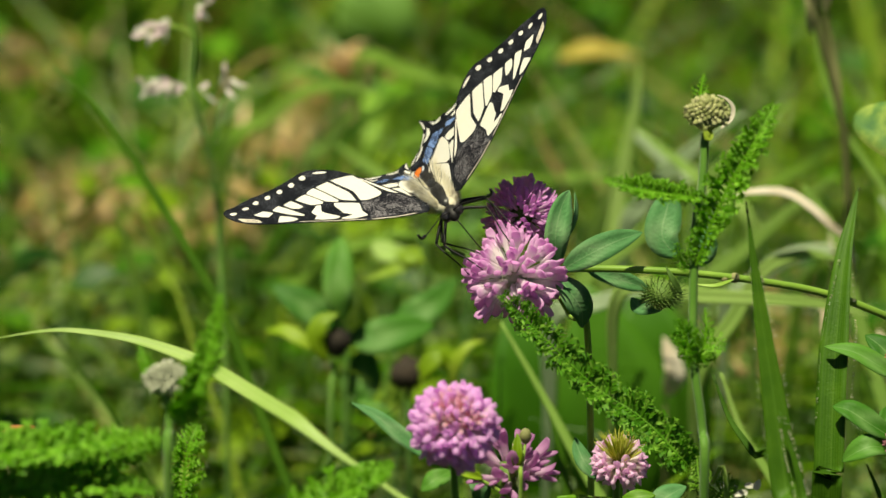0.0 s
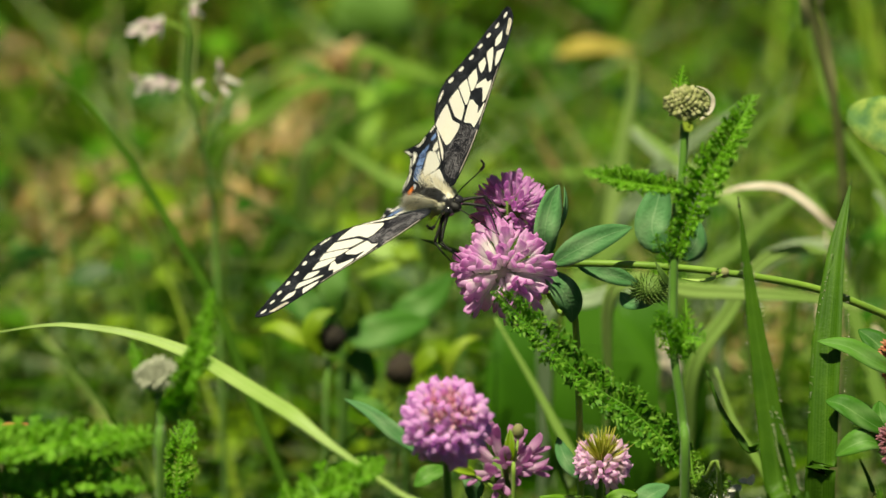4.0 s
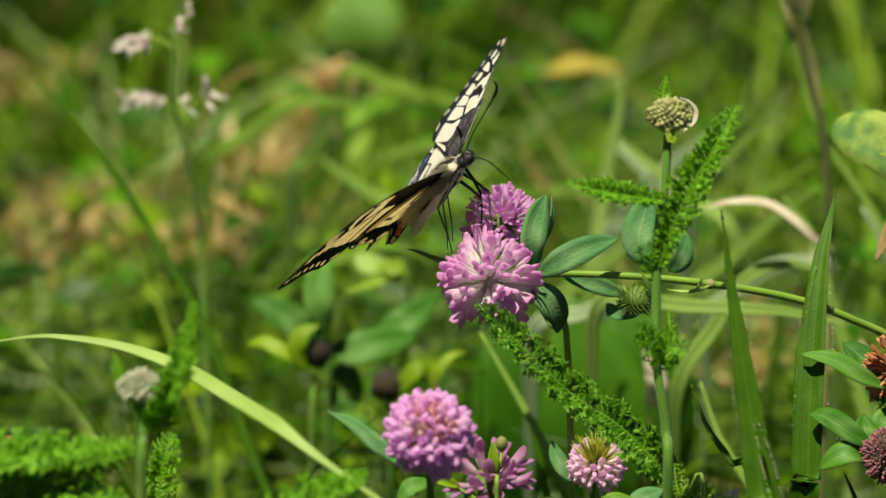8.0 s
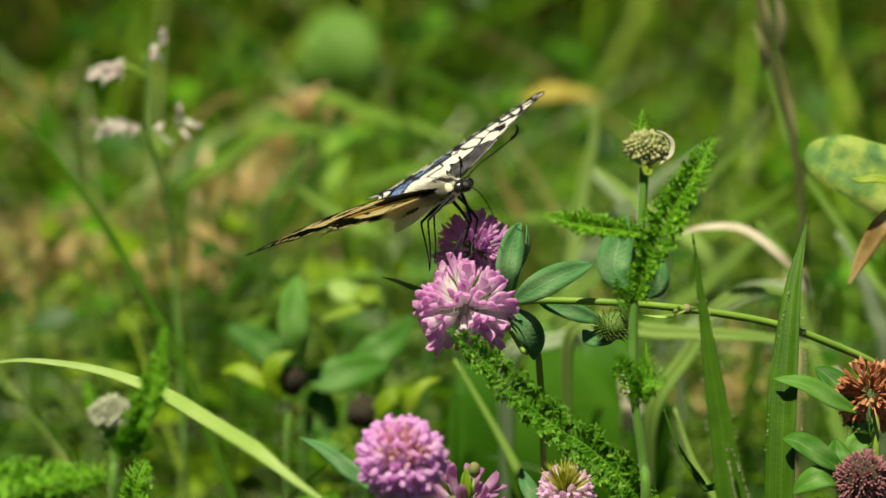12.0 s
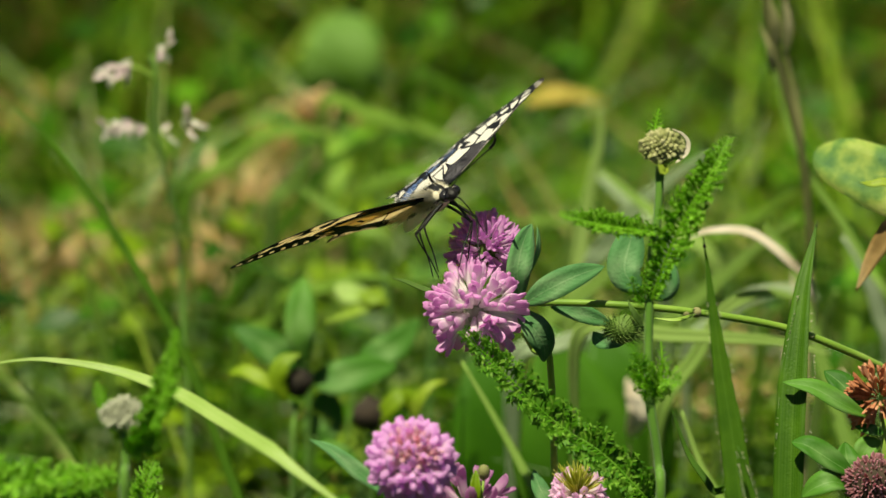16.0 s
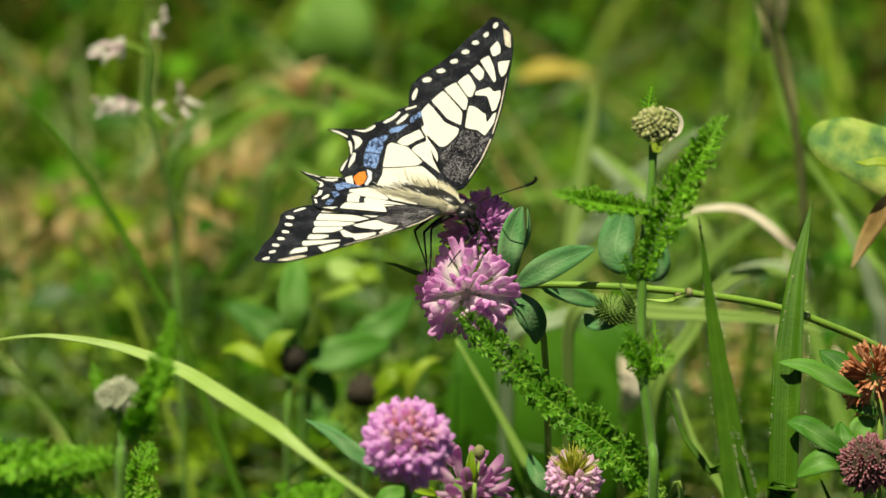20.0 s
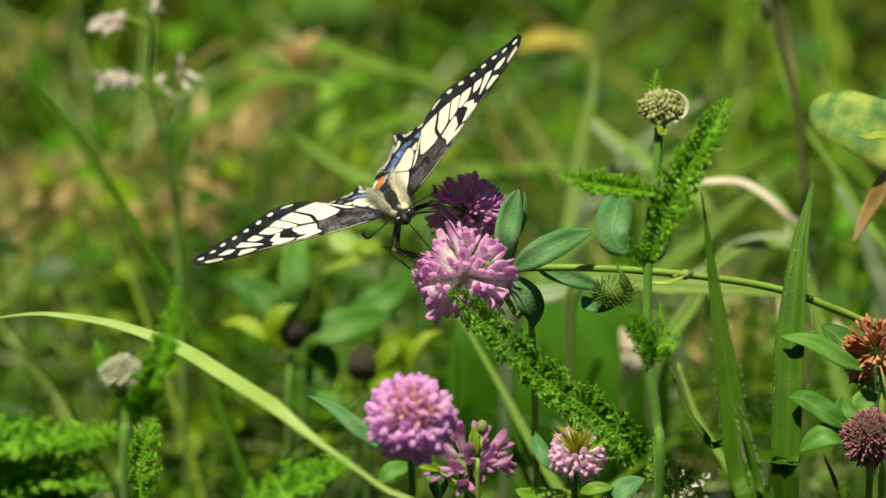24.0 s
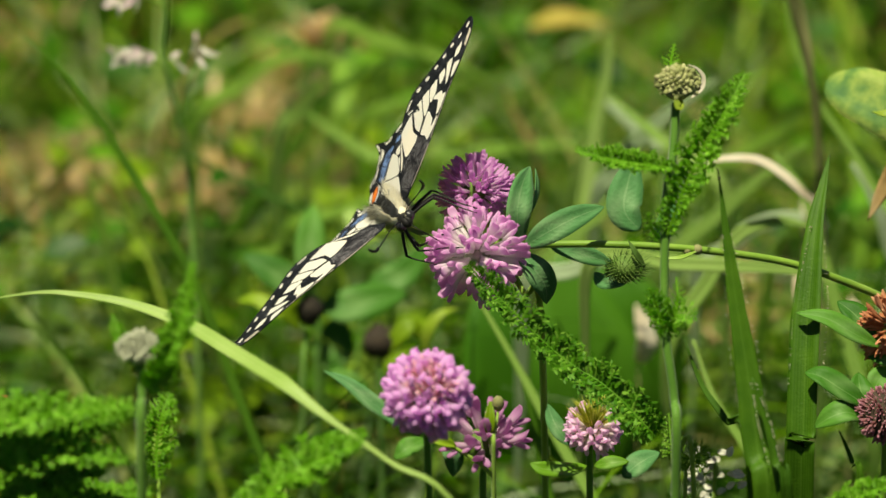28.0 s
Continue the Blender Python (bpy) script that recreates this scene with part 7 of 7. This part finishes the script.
# ---- what moves ----
def motions():
    # breeze: seconds and the shift in metres, for the clover also the turn about the line of view
    clover = [(0, 0.0000, -0.0000, -0.0000, -0.00), (0.5, 0.0003, 0.0001, 0.0003, -0.43), (1, -0.0013, -0.0005, -0.0013, 0.70), (1.5, -0.0004, 0.0000, 0.0001, -0.19), (2, 0.0003, 0.0001, 0.0002, 0.03), (2.5, -0.0001, -0.0002, -0.0005, 0.19), (3, -0.0001, 0.0000, 0.0000, 0.07), (3.5, -0.0012, 0.0000, 0.0001, -0.16), (5.5, -0.0000, 0.0002, 0.0004, -0.34), (6, -0.0003, 0.0006, 0.0014, -1.21), (6.5, 0.0005, 0.0004, 0.0009, -0.73), (7, 0.0005, -0.0000, -0.0001, -0.08), (7.5, 0.0002, 0.0004, 0.0010, -0.61), (8, -0.0002, 0.0004, 0.0009, -0.64), (8.5, 0.0007, 0.0002, 0.0005, -0.24), (9, 0.0010, -0.0001, -0.0001, -0.04), (9.5, 0.0010, 0.0003, 0.0008, -0.51), (10, 0.0010, 0.0004, 0.0009, -0.52), (10.5, 0.0008, 0.0002, 0.0005, -0.07), (11, 0.0011, 0.0003, 0.0006, -0.09), (11.5, 0.0008, 0.0002, 0.0006, -0.13), (12, 0.0006, 0.0002, 0.0005, -0.16), (12.5, 0.0010, 0.0004, 0.0010, -0.83), (14.5, 0.0007, 0.0003, 0.0006, -0.08), (15, 0.0007, 0.0002, 0.0005, -0.55), (15.5, 0.0006, 0.0003, 0.0008, -0.49), (16, 0.0008, 0.0003, 0.0007, -0.42), (16.5, 0.0008, 0.0002, 0.0006, -0.61), (17, 0.0004, 0.0001, 0.0002, -0.15), (17.5, 0.0000, -0.0001, -0.0002, 0.10), (18, 0.0012, 0.0002, 0.0004, 0.12), (18.5, 0.0006, -0.0001, -0.0002, 0.57), (19, 0.0001, -0.0002, -0.0006, 0.53), (19.5, 0.0002, 0.0001, 0.0001, 0.07), (20, -0.0001, 0.0000, 0.0000, 0.28), (20.5, 0.0004, -0.0001, -0.0003, 0.24), (21, 0.0000, -0.0003, -0.0007, 0.21), (21.5, -0.0007, -0.0006, -0.0014, 0.42), (23.5, -0.0006, -0.0006, -0.0015, 0.48), (24, -0.0013, -0.0008, -0.0019, 0.63), (24.5, -0.0014, -0.0007, -0.0018, 0.81), (25, -0.0026, -0.0010, -0.0024, 0.63), (25.5, -0.0011, -0.0006, -0.0014, 0.28), (26, -0.0004, -0.0006, -0.0016, 0.77), (26.5, -0.0009, -0.0009, -0.0021, 0.96), (27, -0.0016, -0.0007, -0.0016, 0.73), (27.5, -0.0027, -0.0010, -0.0025, 0.91), (28, -0.0022, -0.0009, -0.0022, 1.32)]
    rear = [(0, 0.0000, -0.0000, -0.0000), (0.5, -0.0009, -0.0000, -0.0001), (1, -0.0026, -0.0003, -0.0007), (1.5, -0.0009, 0.0000, 0.0001), (2, -0.0004, 0.0002, 0.0005), (2.5, -0.0008, -0.0001, -0.0003), (3, -0.0008, 0.0000, 0.0001), (3.5, -0.0014, 0.0000, 0.0001), (5.5, 0.0005, 0.0002, 0.0004), (6, 0.0000, 0.0004, 0.0009), (6.5, 0.0010, 0.0002, 0.0004), (7, 0.0006, -0.0002, -0.0004), (7.5, 0.0010, 0.0002, 0.0005), (8, 0.0006, 0.0001, 0.0002), (8.5, 0.0006, 0.0001, 0.0002), (9, 0.0005, -0.0001, -0.0003), (9.5, 0.0012, 0.0002, 0.0005), (10, 0.0018, 0.0003, 0.0007), (10.5, 0.0016, 0.0002, 0.0004), (11, 0.0017, 0.0001, 0.0002), (11.5, 0.0009, 0.0000, 0.0001), (12, 0.0005, 0.0000, 0.0001), (12.5, 0.0014, 0.0002, 0.0005), (14.5, 0.0010, 0.0002, 0.0005), (15, 0.0011, 0.0001, 0.0002), (15.5, 0.0014, 0.0001, 0.0003), (16, 0.0010, 0.0003, 0.0006), (16.5, 0.0014, 0.0001, 0.0001), (17, 0.0010, 0.0000, 0.0001), (17.5, 0.0002, 0.0000, 0.0001), (18, 0.0020, 0.0003, 0.0007), (18.5, 0.0014, 0.0003, 0.0006), (19, 0.0003, 0.0000, 0.0001), (19.5, 0.0008, 0.0002, 0.0006), (20, 0.0007, 0.0003, 0.0006), (20.5, -0.0000, -0.0000, -0.0001), (21, -0.0006, -0.0002, -0.0005), (21.5, -0.0013, -0.0004, -0.0009), (23.5, -0.0025, -0.0005, -0.0012), (24, -0.0029, -0.0005, -0.0013), (24.5, -0.0039, -0.0007, -0.0017), (25, -0.0053, -0.0010, -0.0025), (25.5, -0.0036, -0.0008, -0.0020), (26, -0.0034, -0.0009, -0.0022), (26.5, -0.0028, -0.0008, -0.0020), (27, -0.0039, -0.0007, -0.0016), (27.5, -0.0045, -0.0008, -0.0020), (28, -0.0047, -0.0008, -0.0019)]
    yarrow = [(0, 0.0000, -0.0000, -0.0000), (0.5, -0.0004, 0.0000, 0.0001), (1, 0.0003, -0.0003, -0.0007), (1.5, -0.0026, 0.0001, 0.0003), (2, 0.0003, 0.0002, 0.0004), (2.5, -0.0010, -0.0003, -0.0007), (3, -0.0018, -0.0001, -0.0004), (3.5, -0.0030, 0.0004, 0.0010), (5.5, -0.0018, -0.0000, -0.0001), (6, -0.0052, 0.0004, 0.0011), (6.5, -0.0008, 0.0002, 0.0005), (7, -0.0009, -0.0003, -0.0008), (7.5, -0.0032, -0.0001, -0.0003), (8, -0.0029, 0.0004, 0.0011), (8.5, -0.0008, -0.0001, -0.0003), (9, -0.0007, -0.0006, -0.0015), (9.5, -0.0006, -0.0002, -0.0004), (10, -0.0011, 0.0001, 0.0003), (10.5, -0.0012, -0.0003, -0.0007), (11, -0.0011, -0.0002, -0.0006), (11.5, -0.0007, -0.0001, -0.0001), (12, -0.0017, -0.0002, -0.0006), (12.5, -0.0019, -0.0002, -0.0005), (14.5, -0.0002, 0.0002, 0.0005), (15, -0.0017, -0.0002, -0.0005), (15.5, -0.0012, -0.0001, -0.0003), (16, -0.0005, 0.0001, 0.0003), (16.5, -0.0016, -0.0001, -0.0003), (17, -0.0007, -0.0001, -0.0002), (17.5, -0.0006, 0.0000, 0.0001), (18, -0.0012, -0.0002, -0.0005), (18.5, 0.0008, -0.0001, -0.0003), (19, 0.0005, -0.0003, -0.0007), (19.5, -0.0018, -0.0001, -0.0002), (20, -0.0011, 0.0003, 0.0008), (20.5, -0.0003, -0.0002, -0.0004), (21, -0.0014, -0.0003, -0.0007), (21.5, 0.0000, -0.0002, -0.0006), (23.5, 0.0012, -0.0004, -0.0010), (24, -0.0004, -0.0003, -0.0008), (24.5, -0.0007, -0.0002, -0.0006), (25, -0.0011, -0.0001, -0.0004), (25.5, -0.0018, -0.0001, -0.0003), (26, 0.0005, -0.0004, -0.0010), (26.5, -0.0001, -0.0003, -0.0008), (27, -0.0006, -0.0002, -0.0005), (27.5, -0.0004, -0.0001, -0.0003), (28, -0.0002, -0.0002, -0.0006)]
    small = [(0, 0.0000, 0.0000, 0.0000), (0.5, -0.0001, -0.0000, -0.0001), (1, 0.0002, -0.0000, -0.0001), (1.5, 0.0002, 0.0000, 0.0001), (2, 0.0001, 0.0000, 0.0001), (2.5, 0.0000, 0.0000, 0.0001), (3, -0.0005, -0.0001, -0.0002), (3.5, -0.0026, -0.0004, -0.0009), (5.5, -0.0012, -0.0002, -0.0006), (6, -0.0001, 0.0004, 0.0009), (6.5, -0.0001, 0.0004, 0.0010), (7, -0.0017, -0.0002, -0.0004), (7.5, -0.0011, 0.0001, 0.0003), (8, -0.0002, 0.0005, 0.0013), (8.5, -0.0007, 0.0002, 0.0005), (9, -0.0010, -0.0001, -0.0002), (9.5, -0.0006, 0.0003, 0.0008), (10, -0.0004, 0.0003, 0.0008), (10.5, -0.0006, 0.0001, 0.0003), (11, -0.0007, 0.0002, 0.0004), (11.5, -0.0007, 0.0003, 0.0007), (12, -0.0011, 0.0004, 0.0009), (12.5, -0.0011, 0.0003, 0.0008), (14.5, -0.0010, 0.0004, 0.0010), (15, -0.0003, 0.0005, 0.0013), (15.5, -0.0003, 0.0005, 0.0014), (16, -0.0002, 0.0005, 0.0011), (16.5, -0.0000, 0.0003, 0.0009), (17, 0.0003, 0.0002, 0.0006), (17.5, -0.0004, 0.0002, 0.0004), (18, -0.0002, -0.0001, -0.0002), (18.5, -0.0002, 0.0003, 0.0008), (19, -0.0003, 0.0001, 0.0002), (19.5, -0.0004, 0.0000, 0.0001), (20, -0.0001, 0.0001, 0.0004), (20.5, 0.0000, 0.0001, 0.0002), (21, -0.0005, -0.0001, -0.0004), (21.5, -0.0001, -0.0002, -0.0004), (23.5, 0.0003, -0.0001, -0.0003), (24, 0.0003, -0.0001, -0.0003), (24.5, -0.0005, -0.0003, -0.0007), (25, -0.0001, -0.0003, -0.0006), (25.5, 0.0004, -0.0001, -0.0003), (26, -0.0001, -0.0001, -0.0002), (26.5, -0.0002, -0.0001, -0.0003), (27, 0.0003, -0.0001, -0.0002), (27.5, 0.0001, 0.0000, 0.0001), (28, 0.0001, 0.0001, 0.0002)]
    # butterfly: seconds, place, turn in degrees; wings: lift of left and right, then for each side sweep of fore and hind, drop of hind, twist of fore and hind
    flight = [(0, -0.0001, 0.0075, 0.3098, 29.6, -1.1, -75.8), (1, -0.0007, 0.0065, 0.3073, 43.5, -6.0, -70.0), (2, 0.0003, 0.0068, 0.3083, 43.9, -7.1, -73.9), (3, 0.0008, 0.0068, 0.3081, 41.7, -7.0, -72.6), (5.5, 0.0051, 0.0091, 0.3141, 30.9, -34.6, -61.8), (6, 0.0088, 0.0102, 0.3165, 14.6, -27.3, -52.8), (7, 0.0066, 0.0098, 0.3158, 26.5, -42.7, -49.0), (8, 0.0066, 0.0102, 0.3169, 22.0, -47.2, -44.0), (9, 0.0098, 0.0103, 0.3170, 17.7, -29.5, -50.0), (10, 0.0122, 0.0110, 0.3183, 7.7, -25.9, -43.6), (11, 0.0120, 0.0110, 0.3184, 8.2, -28.8, -43.9), (11.5, 0.0116, 0.0111, 0.3184, 9.5, -31.9, -45.3), (12, 0.0121, 0.0112, 0.3190, 8.8, -30.6, -47.9), (12.5, 0.0121, 0.0113, 0.3195, 10.1, -34.1, -52.8), (14.5, 0.0090, 0.0111, 0.3190, 17.5, -34.3, -54.7), (15, 0.0090, 0.0110, 0.3187, 17.5, -32.0, -58.1), (16, 0.0080, 0.0107, 0.3182, 18.2, -30.0, -63.3), (17, 0.0063, 0.0100, 0.3164, 19.1, -20.5, -57.6), (17.5, 0.0097, 0.0096, 0.3155, 15.3, -5.6, -50.4), (18, 0.0113, 0.0088, 0.3137, 21.8, 5.2, -44.5), (18.5, 0.0112, 0.0085, 0.3129, 29.0, 7.8, -35.3), (19, 0.0092, 0.0080, 0.3117, 27.5, 3.3, -34.4), (20, 0.0101, 0.0087, 0.3131, 22.5, -0.4, -39.8), (20.5, 0.0079, 0.0095, 0.3152, 24.3, -21.8, -58.4), (21, 0.0078, 0.0083, 0.3122, 17.5, -10.9, -67.1), (21.5, 0.0067, 0.0077, 0.3107, 21.5, -5.1, -71.8), (23.5, 0.0004, 0.0070, 0.3088, 27.8, -13.1, -75.2), (24, -0.0004, 0.0061, 0.3065, 32.0, -6.9, -80.8), (24.4, -0.0026, 0.0051, 0.3040, 46.2, -9.0, -79.6), (25, -0.0052, 0.0048, 0.3032, 41.6, -14.8, -84.6), (26, -0.0038, 0.0041, 0.3018, 47.1, -15.6, -83.2), (27, -0.0040, 0.0037, 0.3004, 46.3, -2.6, -80.5), (28, -0.0044, 0.0033, 0.2996, 50.4, -11.6, -78.5)]
    beat = [(0, 25.5, 25.5, -16.6, -12.4, 1.1, 4.1, 1.6, -14.4, -23.5, 3.2, 6.2, -5.2), (1, 18.4, 18.4, -18.6, -11.3, 1.6, 4.8, 2.0, -17.1, -20.9, 2.9, 3.9, -6.5), (2, 18.2, 17.9, -19.4, -10.6, 1.8, 6.4, 1.2, -18.1, -19.1, 3.3, 5.0, -5.2), (3, 18.9, 19.0, -18.8, -10.5, 1.7, 4.8, 0.7, -17.0, -19.8, 2.2, 3.7, -6.1), (5.5, 7.8, 6.4, -13.7, -10.9, 0.2, 4.1, -1.2, -15.8, -9.6, -1.5, 0.0, -5.7), (6, 18.3, 18.6, -13.6, -12.1, -3.8, 0.8, 5.6, -21.2, -7.1, -0.7, -0.4, -0.1), (7, 16.3, 16.7, -7.7, -6.5, 0.0, 0.9, 2.7, -15.1, -14.9, -0.6, 1.2, 1.0), (8, 13.1, 16.5, -2.0, -14.9, 0.2, 1.9, 0.9, -19.3, -23.1, -2.1, 0.3, 2.0), (9, 16.5, 16.9, -12.7, -11.1, -3.4, 2.6, 5.7, -19.2, -8.2, -0.8, -0.7, -1.1), (10, 16.6, 16.9, -12.3, -13.6, -4.4, 1.3, 7.1, -17.6, -10.9, -0.5, -1.3, -0.2), (11, 16.0, 16.4, -12.0, -12.6, -2.9, 0.5, 5.6, -16.1, -10.4, -1.3, -1.7, 0.5), (11.5, 16.5, 17.8, -12.1, -12.6, -4.1, 0.2, 6.4, -16.0, -11.4, -0.8, -1.3, 1.1), (12, 11.2, 11.4, -12.0, -11.1, -2.4, 0.3, 5.1, -15.9, -9.0, -0.2, -1.3, 0.6), (12.5, 14.5, 13.9, -12.7, -8.3, 0.1, 1.4, -0.3, -16.5, -5.6, -0.8, -1.1, 1.5), (14.5, 13.1, 13.2, -14.0, -11.4, -0.3, 1.6, 3.9, -21.3, -5.4, -1.5, -1.3, -1.3), (15, 14.3, 14.6, -15.4, -11.2, -1.7, 1.4, 4.7, -24.3, -4.4, -0.7, -1.8, -0.6), (16, 14.0, 14.2, -16.9, -11.8, 0.7, 2.4, 3.8, -27.3, -3.4, -0.8, -1.6, -0.9), (17, 14.0, 14.0, -12.4, -9.1, -1.5, 0.8, -1.4, -11.8, -10.2, -0.1, 1.8, -0.8), (17.5, 15.6, 15.1, -14.3, -12.8, -1.1, 0.3, -0.4, -15.4, -10.6, -0.1, 3.1, 1.9), (18, 18.0, 18.2, -15.2, -13.8, -5.2, 0.8, 5.0, -15.5, -15.8, 3.9, 2.4, -1.2), (18.5, 18.6, 18.8, -16.2, -14.5, -6.8, 1.7, 7.4, -17.6, -15.0, -1.5, 6.5, -4.2), (19, 20.7, 21.0, -14.9, -13.2, -6.9, 0.2, 6.9, -14.9, -14.7, 4.5, 2.2, -0.4), (20, 20.7, 20.9, -14.3, -12.2, -8.4, -1.6, 7.1, -14.6, -14.1, 1.6, -0.3, 1.2), (20.5, 19.0, 18.9, -14.6, -13.0, -0.7, 1.5, 3.1, -17.7, -10.6, -0.1, -0.9, 2.1), (21, 17.2, 17.1, -16.7, -10.3, 0.6, -0.8, -0.8, -18.5, -10.8, 0.0, 1.4, -0.5), (21.5, 15.2, 17.5, -15.7, -12.2, 0.3, 3.6, 4.3, -17.8, -16.0, 2.2, 0.2, -2.1), (23.5, 16.5, 14.6, -18.2, -7.5, 0.3, 0.2, 0.0, -17.9, -11.2, 0.0, 0.2, -2.4), (24, 15.5, 15.5, -18.9, -9.4, 0.3, 2.5, 2.0, -17.0, -17.4, 2.9, 2.6, -5.0), (24.4, 16.7, 17.8, -17.3, -6.9, 1.3, 3.7, 0.7, -14.7, -17.7, 3.0, 0.8, -6.9), (25, 12.7, 12.8, -17.8, -7.2, 0.1, 1.6, 0.4, -17.2, -11.2, 0.0, 1.0, -1.8), (26, 11.0, 11.2, -19.5, -6.8, 0.1, 0.5, -0.4, -18.1, -11.3, 0.0, 0.3, -2.8), (27, 13.2, 13.3, -18.9, -7.6, 0.9, 1.3, 1.1, -16.0, -18.4, 3.2, 1.6, -7.3), (28, 11.4, 11.7, -18.1, -8.3, 1.2, 2.4, 2.7, -16.3, -15.9, 1.9, -0.5, -4.6)]
    hub = Vector((0.0188, -0.0025, 0.2937))
    axis = Vector((0, 0.9272, -0.3746))

    def clover_at(dx, dy, dz, a):
        return Matrix.Translation(hub + Vector((dx, dy, dz))) @ Matrix.Rotation(radians(-a), 4, axis) @ Matrix.Translation(-hub)
    foot = ARCHING.matrix_basis.copy()
    walk(ARCHING, [(t, foot @ Matrix.Rotation(radians(turn), 4, axis)) for t, turn in ((0, 0), (3, 0.2), (8, 0.4), (12, 0.7), (17, 1.0), (21, 1.4), (24, 1.1), (26, 0.8), (28, 0.8))])
    rest = CLOVER.matrix_basis.copy()
    walk(CLOVER, [(t, clover_at(dx, dy, dz, a) @ rest) for t, dx, dy, dz, a in clover])
    sway = [(0, 0.0016, 0, 0.0007), (9, 0.0018, 0, 0.0008), (19, 0.0021, 0, 0.0009), (21, 0.0016, 0, 0.0007), (24, 0, 0, 0), (28, 0, 0, 0)]
    for ob, rows in ((REAR, rear), (YARROW, yarrow), (SMALL, small), (LONG_LEAF, sway)):
        home = ob.matrix_basis.copy()
        walk(ob, [(t, Matrix.Translation((dx, dy, dz)) @ home) for t, dx, dy, dz in rows])
    poses = [(t, pose(*p)) for t, *p in flight]
    walk(BUTTERFLY, poses)
    hx, hy, hz = (v * MM for v in HINGE)
    for side, sg in (("L", 1), ("R", -1)):
        for kind in "FH":
            rows = []
            for t, left, right, *ways in beat:
                fore, hind, drop, twist_f, twist_h = ways[:5] if sg > 0 else ways[5:]
                lift = (left if sg > 0 else right) + (drop if kind == "H" else 0)
                sweep, twist = (fore, twist_f) if kind == "F" else (hind, twist_h)
                z = hz if kind == "F" else hz - 0.0005
                rows.append((t, pose(hx, sg * hy, z, sg * lift) @ pose(0, 0, 0, 0, twist) @ pose(0, 0, 0, 0, 0, -sg * sweep)))
            walk(WINGS[kind + side], rows)
    # feet stay on the flower head
    grip = [Vector(p) for p in [(0.0130, -0.0025, 0.3044), (0.0079, -0.0057, 0.2996), (0.0182, -0.0005, 0.3050), (0.0064, -0.0056, 0.2953), (0.0147, 0.0043, 0.3027), (0.0083, -0.0009, 0.3009)]]
    times = [row[0] for row in clover]

    def shift(t):
        j = max(1, next((i for i, u in enumerate(times) if u >= t), len(times) - 1))
        k = (t - times[j - 1]) / (times[j] - times[j - 1])
        return clover_at(*[a + (b - a) * k for a, b in zip(clover[j - 1][1:], clover[j][1:])])
    for leg, g in zip(LEGS, grip):
        home = leg.matrix_basis.translation.copy()
        rows = []
        for t, m in poses:
            way = m.inverted() @ (shift(t) @ g) - home
            out = Vector((0, math.copysign(1, home.y), 0))
            x = (-way).normalized()
            side = (out - x * out.dot(x)).normalized()
            fwd = side.cross(x)
            turn = Matrix((fwd, side, x)).transposed().to_4x4()
            rows.append((t, Matrix.Translation(home) @ turn))
        walk(leg, rows)


motions()
